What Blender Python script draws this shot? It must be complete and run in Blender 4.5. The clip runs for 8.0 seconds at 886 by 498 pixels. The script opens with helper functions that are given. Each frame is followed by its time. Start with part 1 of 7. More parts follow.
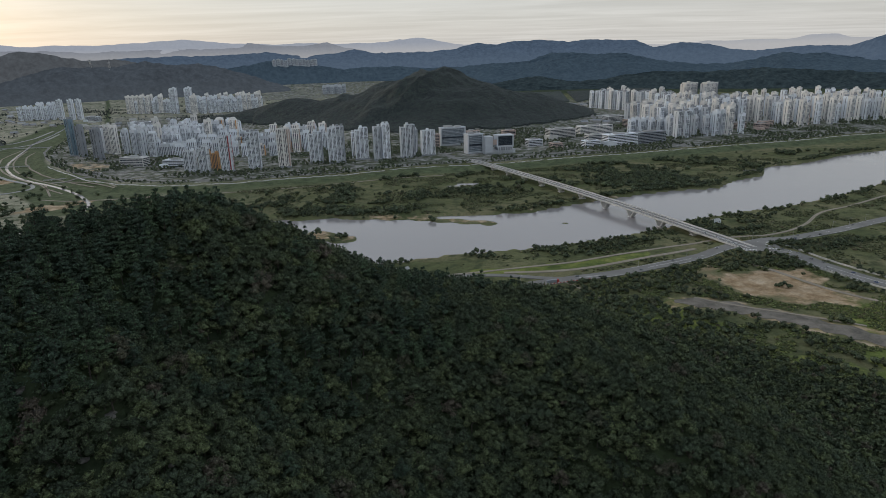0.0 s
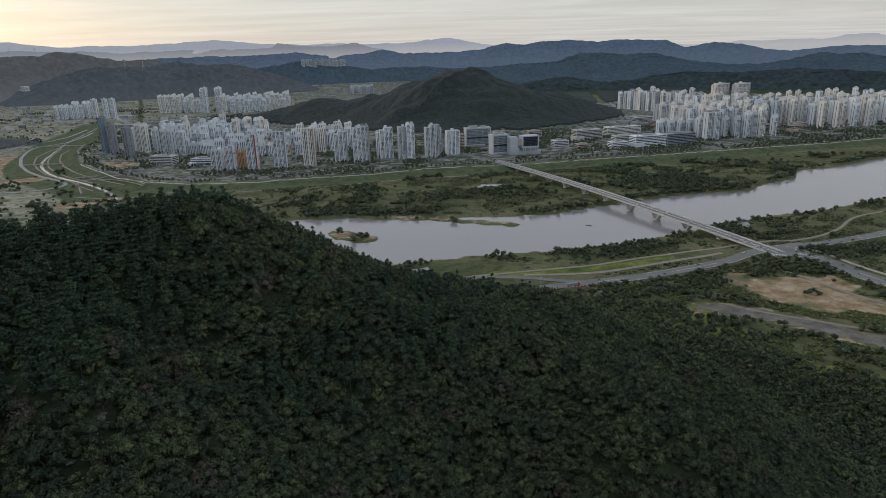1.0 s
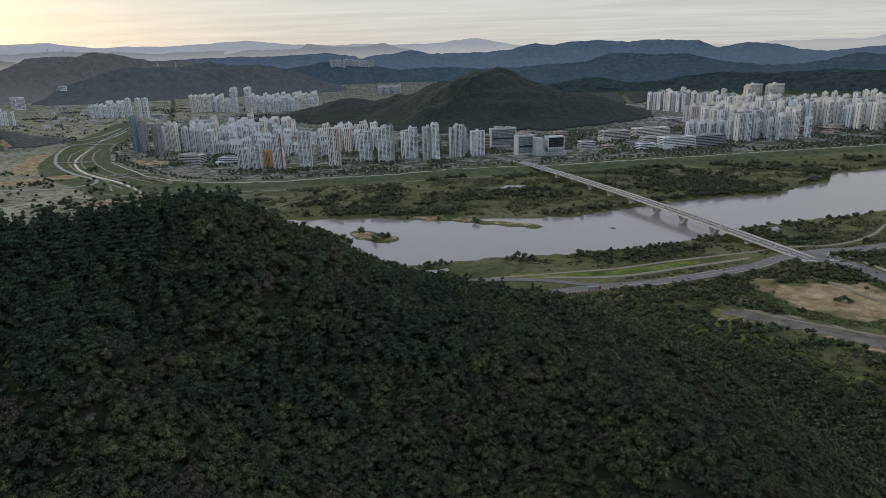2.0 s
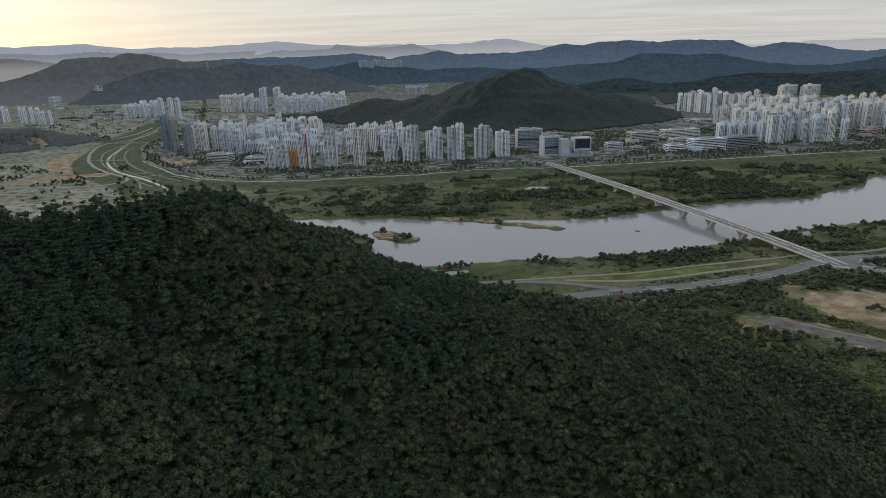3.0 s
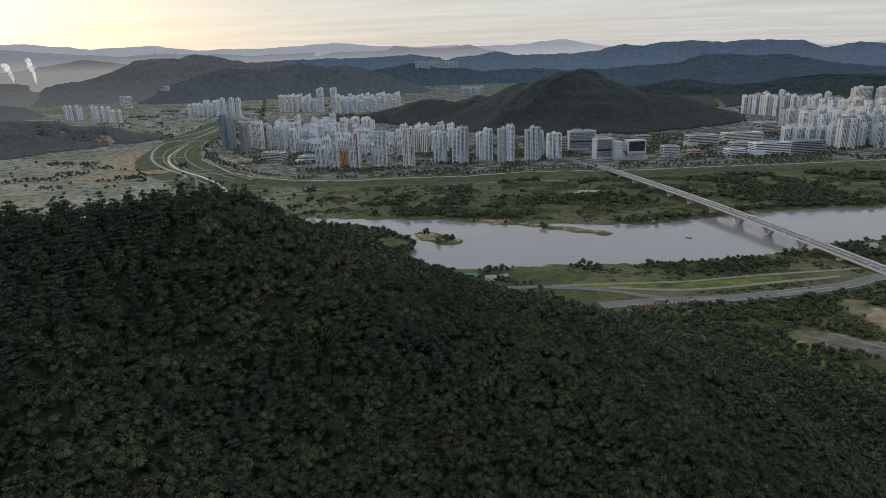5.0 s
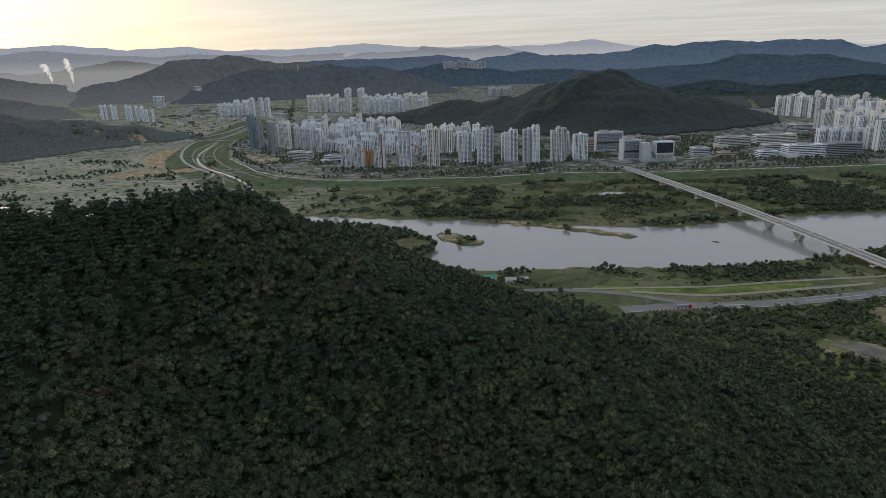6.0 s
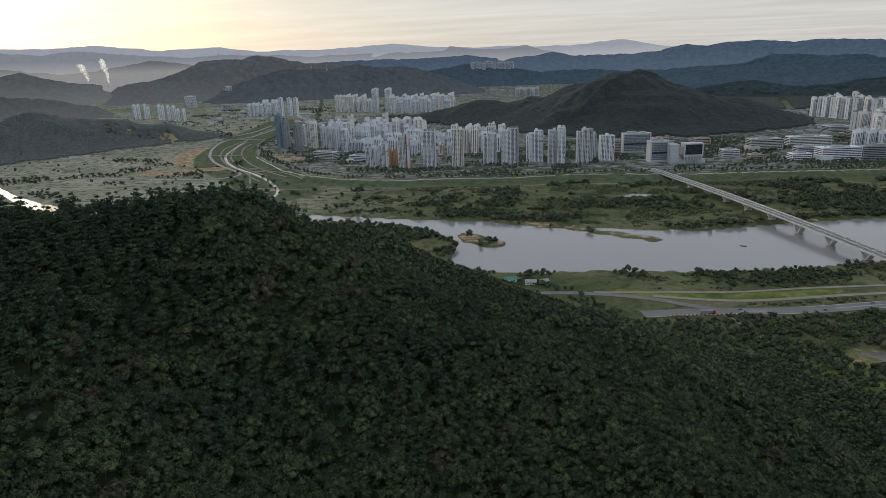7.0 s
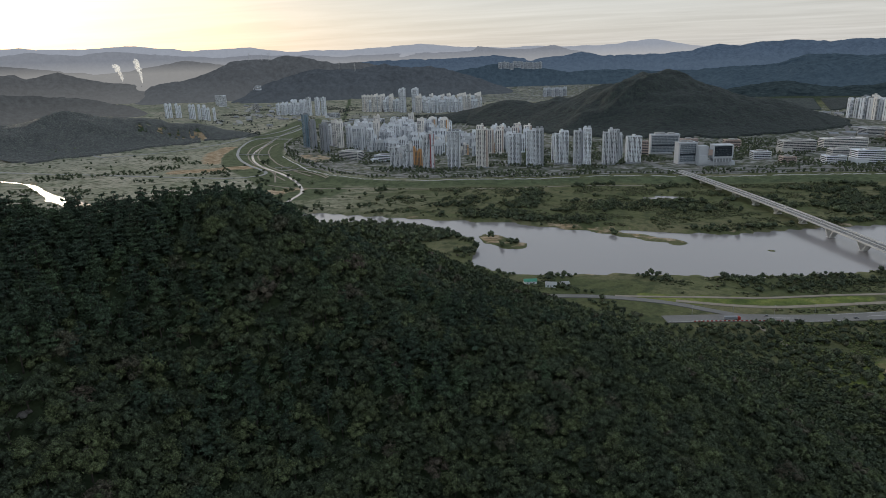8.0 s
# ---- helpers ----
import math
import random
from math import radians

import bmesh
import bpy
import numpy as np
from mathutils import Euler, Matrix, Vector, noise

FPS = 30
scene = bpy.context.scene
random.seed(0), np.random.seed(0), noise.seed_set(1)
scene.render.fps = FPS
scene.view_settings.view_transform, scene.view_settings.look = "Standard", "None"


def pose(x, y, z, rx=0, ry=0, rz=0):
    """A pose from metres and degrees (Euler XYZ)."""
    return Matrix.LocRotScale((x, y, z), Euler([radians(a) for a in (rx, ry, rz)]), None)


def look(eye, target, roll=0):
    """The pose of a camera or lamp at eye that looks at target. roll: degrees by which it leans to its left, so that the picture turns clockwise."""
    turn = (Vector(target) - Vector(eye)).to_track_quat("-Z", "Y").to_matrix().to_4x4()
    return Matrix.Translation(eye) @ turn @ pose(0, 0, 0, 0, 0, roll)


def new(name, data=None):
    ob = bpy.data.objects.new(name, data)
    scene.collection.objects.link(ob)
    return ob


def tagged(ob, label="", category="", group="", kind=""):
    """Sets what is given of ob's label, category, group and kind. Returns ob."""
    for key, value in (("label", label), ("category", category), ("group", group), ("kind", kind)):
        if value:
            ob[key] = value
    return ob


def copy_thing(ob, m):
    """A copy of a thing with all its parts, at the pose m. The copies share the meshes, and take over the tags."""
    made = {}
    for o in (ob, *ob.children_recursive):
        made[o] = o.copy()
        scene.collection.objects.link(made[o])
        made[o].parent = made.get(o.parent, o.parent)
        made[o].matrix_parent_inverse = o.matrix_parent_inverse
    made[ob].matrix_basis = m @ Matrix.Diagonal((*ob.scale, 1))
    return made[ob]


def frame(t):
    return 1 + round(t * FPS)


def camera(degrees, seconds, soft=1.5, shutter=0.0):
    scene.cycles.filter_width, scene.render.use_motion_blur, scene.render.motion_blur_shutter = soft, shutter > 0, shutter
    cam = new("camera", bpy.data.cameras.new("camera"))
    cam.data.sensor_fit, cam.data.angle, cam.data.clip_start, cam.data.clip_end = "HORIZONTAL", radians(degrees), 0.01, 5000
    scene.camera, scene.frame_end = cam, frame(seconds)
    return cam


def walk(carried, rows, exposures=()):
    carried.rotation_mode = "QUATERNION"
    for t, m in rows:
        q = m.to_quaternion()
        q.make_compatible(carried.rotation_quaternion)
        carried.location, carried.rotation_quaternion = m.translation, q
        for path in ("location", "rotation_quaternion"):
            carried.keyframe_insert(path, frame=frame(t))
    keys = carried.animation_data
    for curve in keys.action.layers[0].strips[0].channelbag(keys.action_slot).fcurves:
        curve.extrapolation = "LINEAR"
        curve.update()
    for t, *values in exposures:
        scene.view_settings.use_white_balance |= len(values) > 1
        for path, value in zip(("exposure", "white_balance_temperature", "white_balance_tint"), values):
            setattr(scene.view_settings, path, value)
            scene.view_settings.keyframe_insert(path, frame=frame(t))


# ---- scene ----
cam = camera(70.1, 8.0, soft=0.7)

# ---------------------------------------------------------------- the camera's way
# seconds, eye x y z, yaw, pitch, roll
PATH = [
    (0.0, 0.00, 0.00, 250.00, 0.000, -17.256, -1.620),
    (0.5, 3.79, 2.29, 249.70, 1.246, -17.215, -1.618),
    (1.0, 7.57, 4.68, 249.36, 2.499, -17.168, -1.622),
    (1.5, 11.36, 7.16, 249.00, 3.760, -17.118, -1.630),
    (2.0, 15.12, 9.73, 248.63, 5.026, -17.064, -1.641),
    (2.5, 18.87, 12.38, 248.23, 6.296, -17.008, -1.654),
    (3.0, 22.59, 15.11, 247.83, 7.570, -16.949, -1.670),
    (3.5, 26.28, 17.91, 247.42, 8.846, -16.890, -1.688),
    (4.0, 29.92, 20.77, 247.00, 10.124, -16.830, -1.705),
    (4.5, 33.52, 23.69, 246.59, 11.401, -16.770, -1.723),
    (5.0, 37.05, 26.67, 246.20, 12.677, -16.711, -1.740),
    (5.5, 40.52, 29.68, 245.81, 13.950, -16.653, -1.756),
    (6.0, 43.92, 32.74, 245.44, 15.220, -16.598, -1.770),
    (6.5, 47.23, 35.83, 245.10, 16.486, -16.546, -1.781),
    (7.0, 50.46, 38.94, 244.78, 17.745, -16.497, -1.788),
    (7.5, 53.59, 42.08, 244.50, 18.997, -16.453, -1.791),
    (8.0, 56.62, 45.23, 244.25, 20.242, -16.414, -1.789),
]


def stance(x, y, z, yaw, pitch, roll):
    a, b = radians(yaw), radians(pitch)
    ahead = Vector((-math.sin(a) * math.cos(b), math.cos(a) * math.cos(b), math.sin(b)))
    return look((x, y, z), Vector((x, y, z)) + ahead, roll)


walk(cam, [(t, stance(*row)) for t, *row in PATH])

# ---------------------------------------------------------------- sky and sun
SUN_AZ, SUN_EL = -58.0, 10.0  # degrees from +y towards +x, degrees up


def make_world():
    world = bpy.data.worlds.new("sky")
    scene.world = world
    world.use_nodes = True
    nt = world.node_tree
    nt.nodes.clear()
    N, L = nt.nodes.new, nt.links.new
    out, bg = N("ShaderNodeOutputWorld"), N("ShaderNodeBackground")
    sky = N("ShaderNodeTexSky")
    sky.sky_type = "NISHITA"
    sky.sun_disc = False
    sky.sun_elevation, sky.sun_rotation = radians(SUN_EL), radians(SUN_AZ)
    sky.altitude, sky.air_density, sky.dust_density, sky.ozone_density = 250, 1.0, 2.5, 1.0
    # thin streaky cloud deck: noise stretched along the horizon
    geo = N("ShaderNodeTexCoord")
    sep = N("ShaderNodeSeparateXYZ")
    L(geo.outputs["Generated"], sep.inputs[0])
    up = N("ShaderNodeMath")
    up.operation = "MAXIMUM"
    up.inputs[1].default_value = 0.0
    L(sep.outputs[2], up.inputs[0])
    lift = N("ShaderNodeMath")
    lift.operation = "ADD"
    lift.inputs[1].default_value = 0.03
    L(up.outputs[0], lift.inputs[0])
    px, py = N("ShaderNodeMath"), N("ShaderNodeMath")
    for node, k in ((px, 0), (py, 1)):
        node.operation = "DIVIDE"
        L(sep.outputs[k], node.inputs[0])
        L(lift.outputs[0], node.inputs[1])
    com = N("ShaderNodeCombineXYZ")
    L(px.outputs[0], com.inputs[0])
    L(py.outputs[0], com.inputs[1])
    mp = N("ShaderNodeMapping")
    mp.inputs["Rotation"].default_value = (0, 0, radians(18))
    mp.inputs["Scale"].default_value = (0.30, 0.75, 1)
    L(com.outputs[0], mp.inputs[0])
    noi = N("ShaderNodeTexNoise")
    noi.inputs["Scale"].default_value, noi.inputs["Detail"].default_value = 0.9, 6
    noi.inputs["Roughness"].default_value, noi.inputs["Distortion"].default_value = 0.62, 0.4
    L(mp.outputs[0], noi.inputs[0])
    ramp = N("ShaderNodeValToRGB")
    ramp.color_ramp.elements[0].position, ramp.color_ramp.elements[1].position = 0.38, 0.68
    L(noi.outputs[0], ramp.inputs[0])
    # a thin even cloud deck lies over the clear sky: warm low down, cool overhead, in streaks
    deck = N("ShaderNodeValToRGB")
    el = deck.color_ramp.elements
    el.new(0.5)
    for e, (p, c) in zip(el, ((0.0, DECK_LOW), (0.22, DECK_MID), (1.0, DECK_TOP))):
        e.position, e.color = p, (*c, 1)
    L(up.outputs[0], deck.inputs[0])
    gain = N("ShaderNodeMath")
    gain.operation = "MULTIPLY_ADD"
    gain.inputs[1].default_value, gain.inputs[2].default_value = 0.20 / SKY_STRENGTH, 0.91 / SKY_STRENGTH
    L(ramp.outputs[0], gain.inputs[0])
    lit = N("ShaderNodeVectorMath")
    lit.operation = "SCALE"
    L(deck.outputs[0], lit.inputs[0])
    L(gain.outputs[0], lit.inputs["Scale"])
    mix = N("ShaderNodeMix")
    mix.data_type = "RGBA"
    mix.inputs["Factor"].default_value = DECK_COVER
    L(sky.outputs[0], mix.inputs["A"])
    L(lit.outputs[0], mix.inputs["B"])
    L(mix.outputs["Result"], bg.inputs["Color"])
    bg.inputs["Strength"].default_value = SKY_STRENGTH
    L(bg.outputs[0], out.inputs[0])


SKY_STRENGTH, DECK_COVER = 0.10, 0.72
DECK_LOW, DECK_MID, DECK_TOP = (0.775, 0.765, 0.745), (0.70, 0.735, 0.775), (0.52, 0.60, 0.72)
make_world()
sun = new("sun", bpy.data.lights.new("sun", "SUN"))
sun.data.energy, sun.data.angle, sun.data.color = 0.7, radians(14), (1.0, 0.86, 0.66)
_a, _e = radians(SUN_AZ), radians(SUN_EL)
sun.matrix_world = look((0, 0, 600), (-math.sin(_a) * math.cos(_e), -math.cos(_a) * math.cos(_e), 600 - math.sin(_e)))
scene.view_settings.exposure = 0.0

# ---------------------------------------------------------------- materials


def node_mat(name):
    m = bpy.data.materials.new(name)
    m.use_nodes = True
    nt = m.node_tree
    return m, nt, nt.nodes["Principled BSDF"]


def noise_node(nt, scale, detail=4, coord="Object", rough=0.55):
    tc = nt.nodes.new("ShaderNodeTexCoord")
    n = nt.nodes.new("ShaderNodeTexNoise")
    n.inputs["Scale"].default_value, n.inputs["Detail"].default_value = scale, detail
    n.inputs["Roughness"].default_value = rough
    nt.links.new(tc.outputs[coord], n.inputs["Vector"])
    return n


def ramp_node(nt, fac, stops):
    r = nt.nodes.new("ShaderNodeValToRGB")
    el = r.color_ramp.elements
    while len(el) < len(stops):
        el.new(0.5)
    for e, (p, c) in zip(el, stops):
        e.position, e.color = p, (*c, 1)
    nt.links.new(fac, r.inputs[0])
    return r


def mix_node(nt, fac, a, b, blend="MIX"):
    m = nt.nodes.new("ShaderNodeMix")
    m.data_type, m.blend_type = "RGBA", blend
    for sock, v in (("Factor", fac), ("A", a), ("B", b)):
        if isinstance(v, (int, float)):
            m.inputs[sock].default_value = v
        elif isinstance(v, tuple):
            m.inputs[sock].default_value = (*v, 1)
        else:
            nt.links.new(v, m.inputs[sock])
    return m.outputs["Result"]


def math_node(nt, op, a, b=0.0, c=0.0):
    m = nt.nodes.new("ShaderNodeMath")
    m.operation = op
    for k, v in enumerate((a, b, c)):
        if isinstance(v, (int, float)):
            m.inputs[k].default_value = v
        else:
            nt.links.new(v, m.inputs[k])
    return m.outputs[0]


def bump_to(nt, bsdf, height, strength, dist):
    b = nt.nodes.new("ShaderNodeBump")
    b.inputs["Strength"].default_value, b.inputs["Distance"].default_value = strength, dist
    nt.links.new(height, b.inputs["Height"])
    nt.links.new(b.outputs[0], bsdf.inputs["Normal"])


def surface(name, col, col2, scale, rough=0.8, bump=0.0, metal=0.0, vary=0.0, scale2=None, spec=0.5, coord="Object"):
    """A two-scale noisy surface from col to col2; vary shifts each object's brightness."""
    m, nt, bsdf = node_mat(name)
    n1 = noise_node(nt, scale, 5, coord)
    n2 = noise_node(nt, scale2 or scale * 9, 3, coord)
    f = math_node(nt, "MULTIPLY_ADD", n2.outputs[0], 0.35, math_node(nt, "MULTIPLY", n1.outputs[0], 0.75))
    c = ramp_node(nt, f, [(0.32, col), (0.72, col2)]).outputs[0]
    if vary:
        info = nt.nodes.new("ShaderNodeObjectInfo")
        hsv = nt.nodes.new("ShaderNodeHueSaturation")
        nt.links.new(math_node(nt, "MULTIPLY_ADD", info.outputs["Random"], vary, 1 - vary / 2), hsv.inputs["Value"])
        nt.links.new(c, hsv.inputs["Color"])
        c = hsv.outputs[0]
    nt.links.new(c, bsdf.inputs["Base Color"])
    bsdf.inputs["Roughness"].default_value, bsdf.inputs["Metallic"].default_value = rough, metal
    bsdf.inputs["Specular IOR Level"].default_value = spec
    if bump:
        bump_to(nt, bsdf, n2.outputs[0], 0.6, bump)
    return m


def leaf_material(name, dark, mid, light, autumn, vary=0.7, fine=3.0, spots=1.0):
    """Foliage: hue by each tree's tint, brightness by each leaf clump."""
    m, nt, bsdf = node_mat(name)
    at = nt.nodes.new("ShaderNodeAttribute")
    at.attribute_name = "tint"
    info = nt.nodes.new("ShaderNodeObjectInfo")
    geo = nt.nodes.new("ShaderNodeNewGeometry")
    k = math_node(nt, "FRACT", math_node(nt, "ADD", at.outputs["Fac"], info.outputs["Random"]))
    c = ramp_node(nt, k, [(0.0, dark), (0.45, mid), (0.8, light), (0.93, mid), (1.0, autumn)]).outputs[0]
    hsv = nt.nodes.new("ShaderNodeHueSaturation")
    leafy = noise_node(nt, fine, 3, rough=0.7)
    # noise paints dark gaps and bright tips between leaves into the colour
    spot = ramp_node(nt, leafy.outputs[0], [(0.38, (1 - 0.70 * spots,) * 3), (0.52, (0.97,) * 3), (0.64, (1 + 0.7 * spots,) * 3)]).outputs[0]
    v = math_node(nt, "MULTIPLY_ADD", geo.outputs["Random Per Island"], vary, 1 - vary / 2)
    nt.links.new(math_node(nt, "MULTIPLY", v, spot), hsv.inputs["Value"])
    nt.links.new(c, hsv.inputs["Color"])
    nt.links.new(hsv.outputs[0], bsdf.inputs["Base Color"])
    bsdf.inputs["Roughness"].default_value = 0.75
    bsdf.inputs["Specular IOR Level"].default_value = 0.25
    bump_to(nt, bsdf, leafy.outputs[0], min(1.0, spots), 0.9 / fine)
    return m


LEAF = leaf_material("oak foliage", (0.055, 0.077, 0.047), (0.073, 0.097, 0.053), (0.116, 0.144, 0.066), (0.118, 0.098, 0.076))
NEEDLE = leaf_material("pine foliage", (0.047, 0.074, 0.050), (0.056, 0.088, 0.056), (0.077, 0.118, 0.062), (0.063, 0.090, 0.054))
SHRUB = leaf_material("riverside foliage", (0.058, 0.078, 0.048), (0.080, 0.104, 0.058), (0.115, 0.140, 0.074), (0.105, 0.106, 0.066), 0.7, 1.2)
# leaf colours shifted to blue-grey: haze put into the far woods' base colour
FAR_LEAF = leaf_material("haze-tinted distant woods", (0.026, 0.034, 0.034), (0.036, 0.047, 0.044), (0.047, 0.062, 0.053), (0.042, 0.050, 0.045), 0.35, 0.25, 0.6)
# a lightened copy for the scarp: thicker haze put into the leaf colour
HAZE_LEAF = leaf_material("pale haze-tinted woods", (0.078, 0.084, 0.081), (0.096, 0.104, 0.098), (0.120, 0.128, 0.115), (0.108, 0.110, 0.102), 0.35, 0.25, 0.6)
BARK = surface("bark", (0.035, 0.03, 0.025), (0.08, 0.065, 0.055), 3, 0.9)
CONCRETE = surface("pale concrete", (0.48, 0.48, 0.47), (0.64, 0.63, 0.61), 0.15, 0.8, vary=0.1)
ASPHALT = surface("weathered asphalt", (0.145, 0.142, 0.136), (0.222, 0.217, 0.205), 0.05, 0.75, scale2=0.9)
GRAVEL = surface("grey crushed gravel", (0.060, 0.056, 0.046), (0.25, 0.225, 0.19), 0.07, 0.95, scale2=0.6, coord="Object")
PATHWAY = surface("packed earth path", (0.22, 0.19, 0.15), (0.34, 0.30, 0.24), 0.08, 0.9)
DIKE_ROAD = surface("worn pale roadway", (0.27, 0.275, 0.275), (0.38, 0.38, 0.37), 0.08, 0.85)
LINE = surface("road paint", (0.6, 0.6, 0.58), (0.8, 0.8, 0.78), 0.5, 0.6)
RED = surface("red paint", (0.35, 0.04, 0.03), (0.5, 0.07, 0.05), 0.5, 0.5)
GLASS = surface("dark window glass", (0.022, 0.03, 0.042), (0.045, 0.058, 0.075), 0.3, 0.15, vary=0.6)
GLASS_PALE = surface("pale balcony glazing", (0.085, 0.10, 0.125), (0.15, 0.17, 0.20), 0.3, 0.25, vary=0.6)
WALL = surface("white apartment render", (0.62, 0.66, 0.71), (0.79, 0.82, 0.86), 0.05, 0.7, vary=0.42)
WALL_WARM = surface("cream apartment render", (0.68, 0.66, 0.63), (0.84, 0.82, 0.79), 0.05, 0.7, vary=0.35)
GLASS_CURTAIN = surface("blue-grey curtain glazing", (0.12, 0.145, 0.17), (0.19, 0.22, 0.25), 0.2, 0.18)
WALL_GREY = surface("grey cladding", (0.22, 0.24, 0.27), (0.34, 0.36, 0.39), 0.05, 0.6, vary=0.2)
WALL_BLUE = surface("blue glazed cladding", (0.14, 0.22, 0.28), (0.22, 0.31, 0.37), 0.08, 0.3)
WALL_RED = surface("deep red accent panel", (0.24, 0.04, 0.05), (0.33, 0.07, 0.07), 0.1, 0.6)
WALL_ORANGE = surface("orange accent panel", (0.48, 0.25, 0.10), (0.60, 0.34, 0.15), 0.1, 0.6)
WALL_SALMON = surface("salmon accent panel", (0.44, 0.34, 0.30), (0.54, 0.43, 0.38), 0.1, 0.6)
BRICK = surface("brown brick", (0.24, 0.13, 0.10), (0.36, 0.21, 0.16), 0.1, 0.8)
VILLAGE = surface("weathered village render", (0.26, 0.255, 0.24), (0.42, 0.41, 0.39), 0.3, 0.85, vary=0.5)
# grey puts haze into the farthest towers' walls; it also tones down white offices
WALL_FAR = surface("pale grey render", (0.44, 0.47, 0.51), (0.58, 0.61, 0.65), 0.05, 0.8, vary=0.2)
ROOF = surface("flat roof membrane", (0.30, 0.31, 0.31), (0.44, 0.44, 0.43), 0.08, 0.85, vary=0.3)
ROOF_GREEN = surface("green sheet roof", (0.05, 0.25, 0.16), (0.08, 0.33, 0.22), 0.3, 0.5)
STEEL = surface("galvanised steel", (0.35, 0.36, 0.37), (0.5, 0.5, 0.5), 2, 0.4, metal=0.7)
RUBBER = surface("tyre rubber", (0.015, 0.015, 0.015), (0.03, 0.03, 0.03), 4, 0.9)


def ground_material():
    m, nt, bsdf = node_mat("valley ground")
    at = nt.nodes.new("ShaderNodeAttribute")
    at.attribute_name = "zone"
    sep = nt.nodes.new("ShaderNodeSeparateColor")
    nt.links.new(at.outputs["Color"], sep.inputs[0])
    n1, n2, n3 = noise_node(nt, 0.008, 6), noise_node(nt, 0.06, 6), noise_node(nt, 0.5, 4)
    plots = nt.nodes.new("ShaderNodeTexVoronoi")
    plots.inputs["Scale"].default_value = 0.014
    tc = nt.nodes.new("ShaderNodeTexCoord")
    sq = nt.nodes.new("ShaderNodeMapping")
    sq.inputs["Scale"].default_value, sq.inputs["Rotation"].default_value = (0.7, 1.6, 0), (0, 0, radians(-24))
    nt.links.new(tc.outputs["Object"], sq.inputs[0])
    nt.links.new(sq.outputs[0], plots.inputs["Vector"])
    plot = nt.nodes.new("ShaderNodeSeparateColor")
    nt.links.new(plots.outputs["Color"], plot.inputs[0])
    field = ramp_node(nt, plot.outputs[0], [(0.0, (0.085, 0.105, 0.045)), (0.35, (0.13, 0.13, 0.065)), (0.65, (0.19, 0.168, 0.100)), (1.0, (0.115, 0.14, 0.06))]).outputs[0]
    grass = ramp_node(nt, n1.outputs[0], [(0.33, (0.080, 0.098, 0.044)), (0.5, (0.128, 0.138, 0.066)), (0.66, (0.205, 0.195, 0.110))]).outputs[0]
    grass = mix_node(nt, 0.38, grass, field)
    # the western plain has drier, paler grass, its colour lightened further to stand for haze
    where = nt.nodes.new("ShaderNodeSeparateXYZ")
    nt.links.new(tc.outputs["Object"], where.inputs[0])
    dry_hazy = math_node(nt, "MULTIPLY_ADD", where.outputs[0], -0.0014, math_node(nt, "MULTIPLY_ADD", n1.outputs[0], 0.8, -0.80))
    hazy_straw = ramp_node(nt, plot.outputs[1], [(0.0, (0.27, 0.28, 0.205)), (0.5, (0.37, 0.36, 0.28)), (1.0, (0.48, 0.445, 0.36))]).outputs[0]
    grass = mix_node(nt, math_node(nt, "MULTIPLY", ramp_node(nt, dry_hazy, [(0.0, (0, 0, 0)), (0.7, (1, 1, 1))]).outputs[0], 0.75), grass, hazy_straw)
    grass = mix_node(nt, ramp_node(nt, n2.outputs[0], [(0.49, (0, 0, 0)), (0.63, (0.8, 0.8, 0.8))]).outputs[0], grass, (0.060, 0.076, 0.038))
    wood = ramp_node(nt, n2.outputs[0], [(0.35, (0.028, 0.040, 0.022)), (0.65, (0.055, 0.075, 0.038))]).outputs[0]
    town = ramp_node(nt, n2.outputs[0], [(0.42, (0.075, 0.090, 0.056)), (0.52, (0.17, 0.172, 0.150)), (0.66, (0.36, 0.355, 0.335))]).outputs[0]
    bare = ramp_node(nt, n2.outputs[0], [(0.3, (0.22, 0.145, 0.080)), (0.5, (0.36, 0.265, 0.165)), (0.7, (0.52, 0.42, 0.30))]).outputs[0]
    lush = ramp_node(nt, n2.outputs[0], [(0.35, (0.080, 0.110, 0.034)), (0.5, (0.135, 0.170, 0.048)), (0.65, (0.215, 0.235, 0.072))]).outputs[0]
    n4 = noise_node(nt, 0.025, 5)
    wob = math_node(nt, "ADD", math_node(nt, "MULTIPLY_ADD", n2.outputs[0], 1.1, -0.55), math_node(nt, "MULTIPLY_ADD", n4.outputs[0], 1.2, -0.6))

    def edge(sock):
        return ramp_node(nt, math_node(nt, "ADD", sock, wob), [(0.38, (0, 0, 0)), (0.62, (1, 1, 1))]).outputs[0]

    bank = nt.nodes.new("ShaderNodeAttribute")
    bank.attribute_name = "dike"
    turf = ramp_node(nt, n2.outputs[0], [(0.35, (0.068, 0.088, 0.048)), (0.65, (0.125, 0.150, 0.080))]).outputs[0]
    grass = mix_node(nt, bank.outputs["Fac"], grass, turf)
    c = mix_node(nt, edge(at.outputs["Alpha"]), grass, lush)
    c = mix_node(nt, edge(sep.outputs[1]), c, town)
    c = mix_node(nt, edge(sep.outputs[2]), c, bare)
    c = mix_node(nt, edge(sep.outputs[0]), c, wood)
    fine = nt.nodes.new("ShaderNodeHueSaturation")
    n5 = noise_node(nt, 0.16, 4, rough=0.7)
    tone = math_node(nt, "MULTIPLY_ADD", n3.outputs[0], 0.7, math_node(nt, "MULTIPLY_ADD", n5.outputs[0], 1.1, 0.12))
    nt.links.new(tone, fine.inputs["Value"])
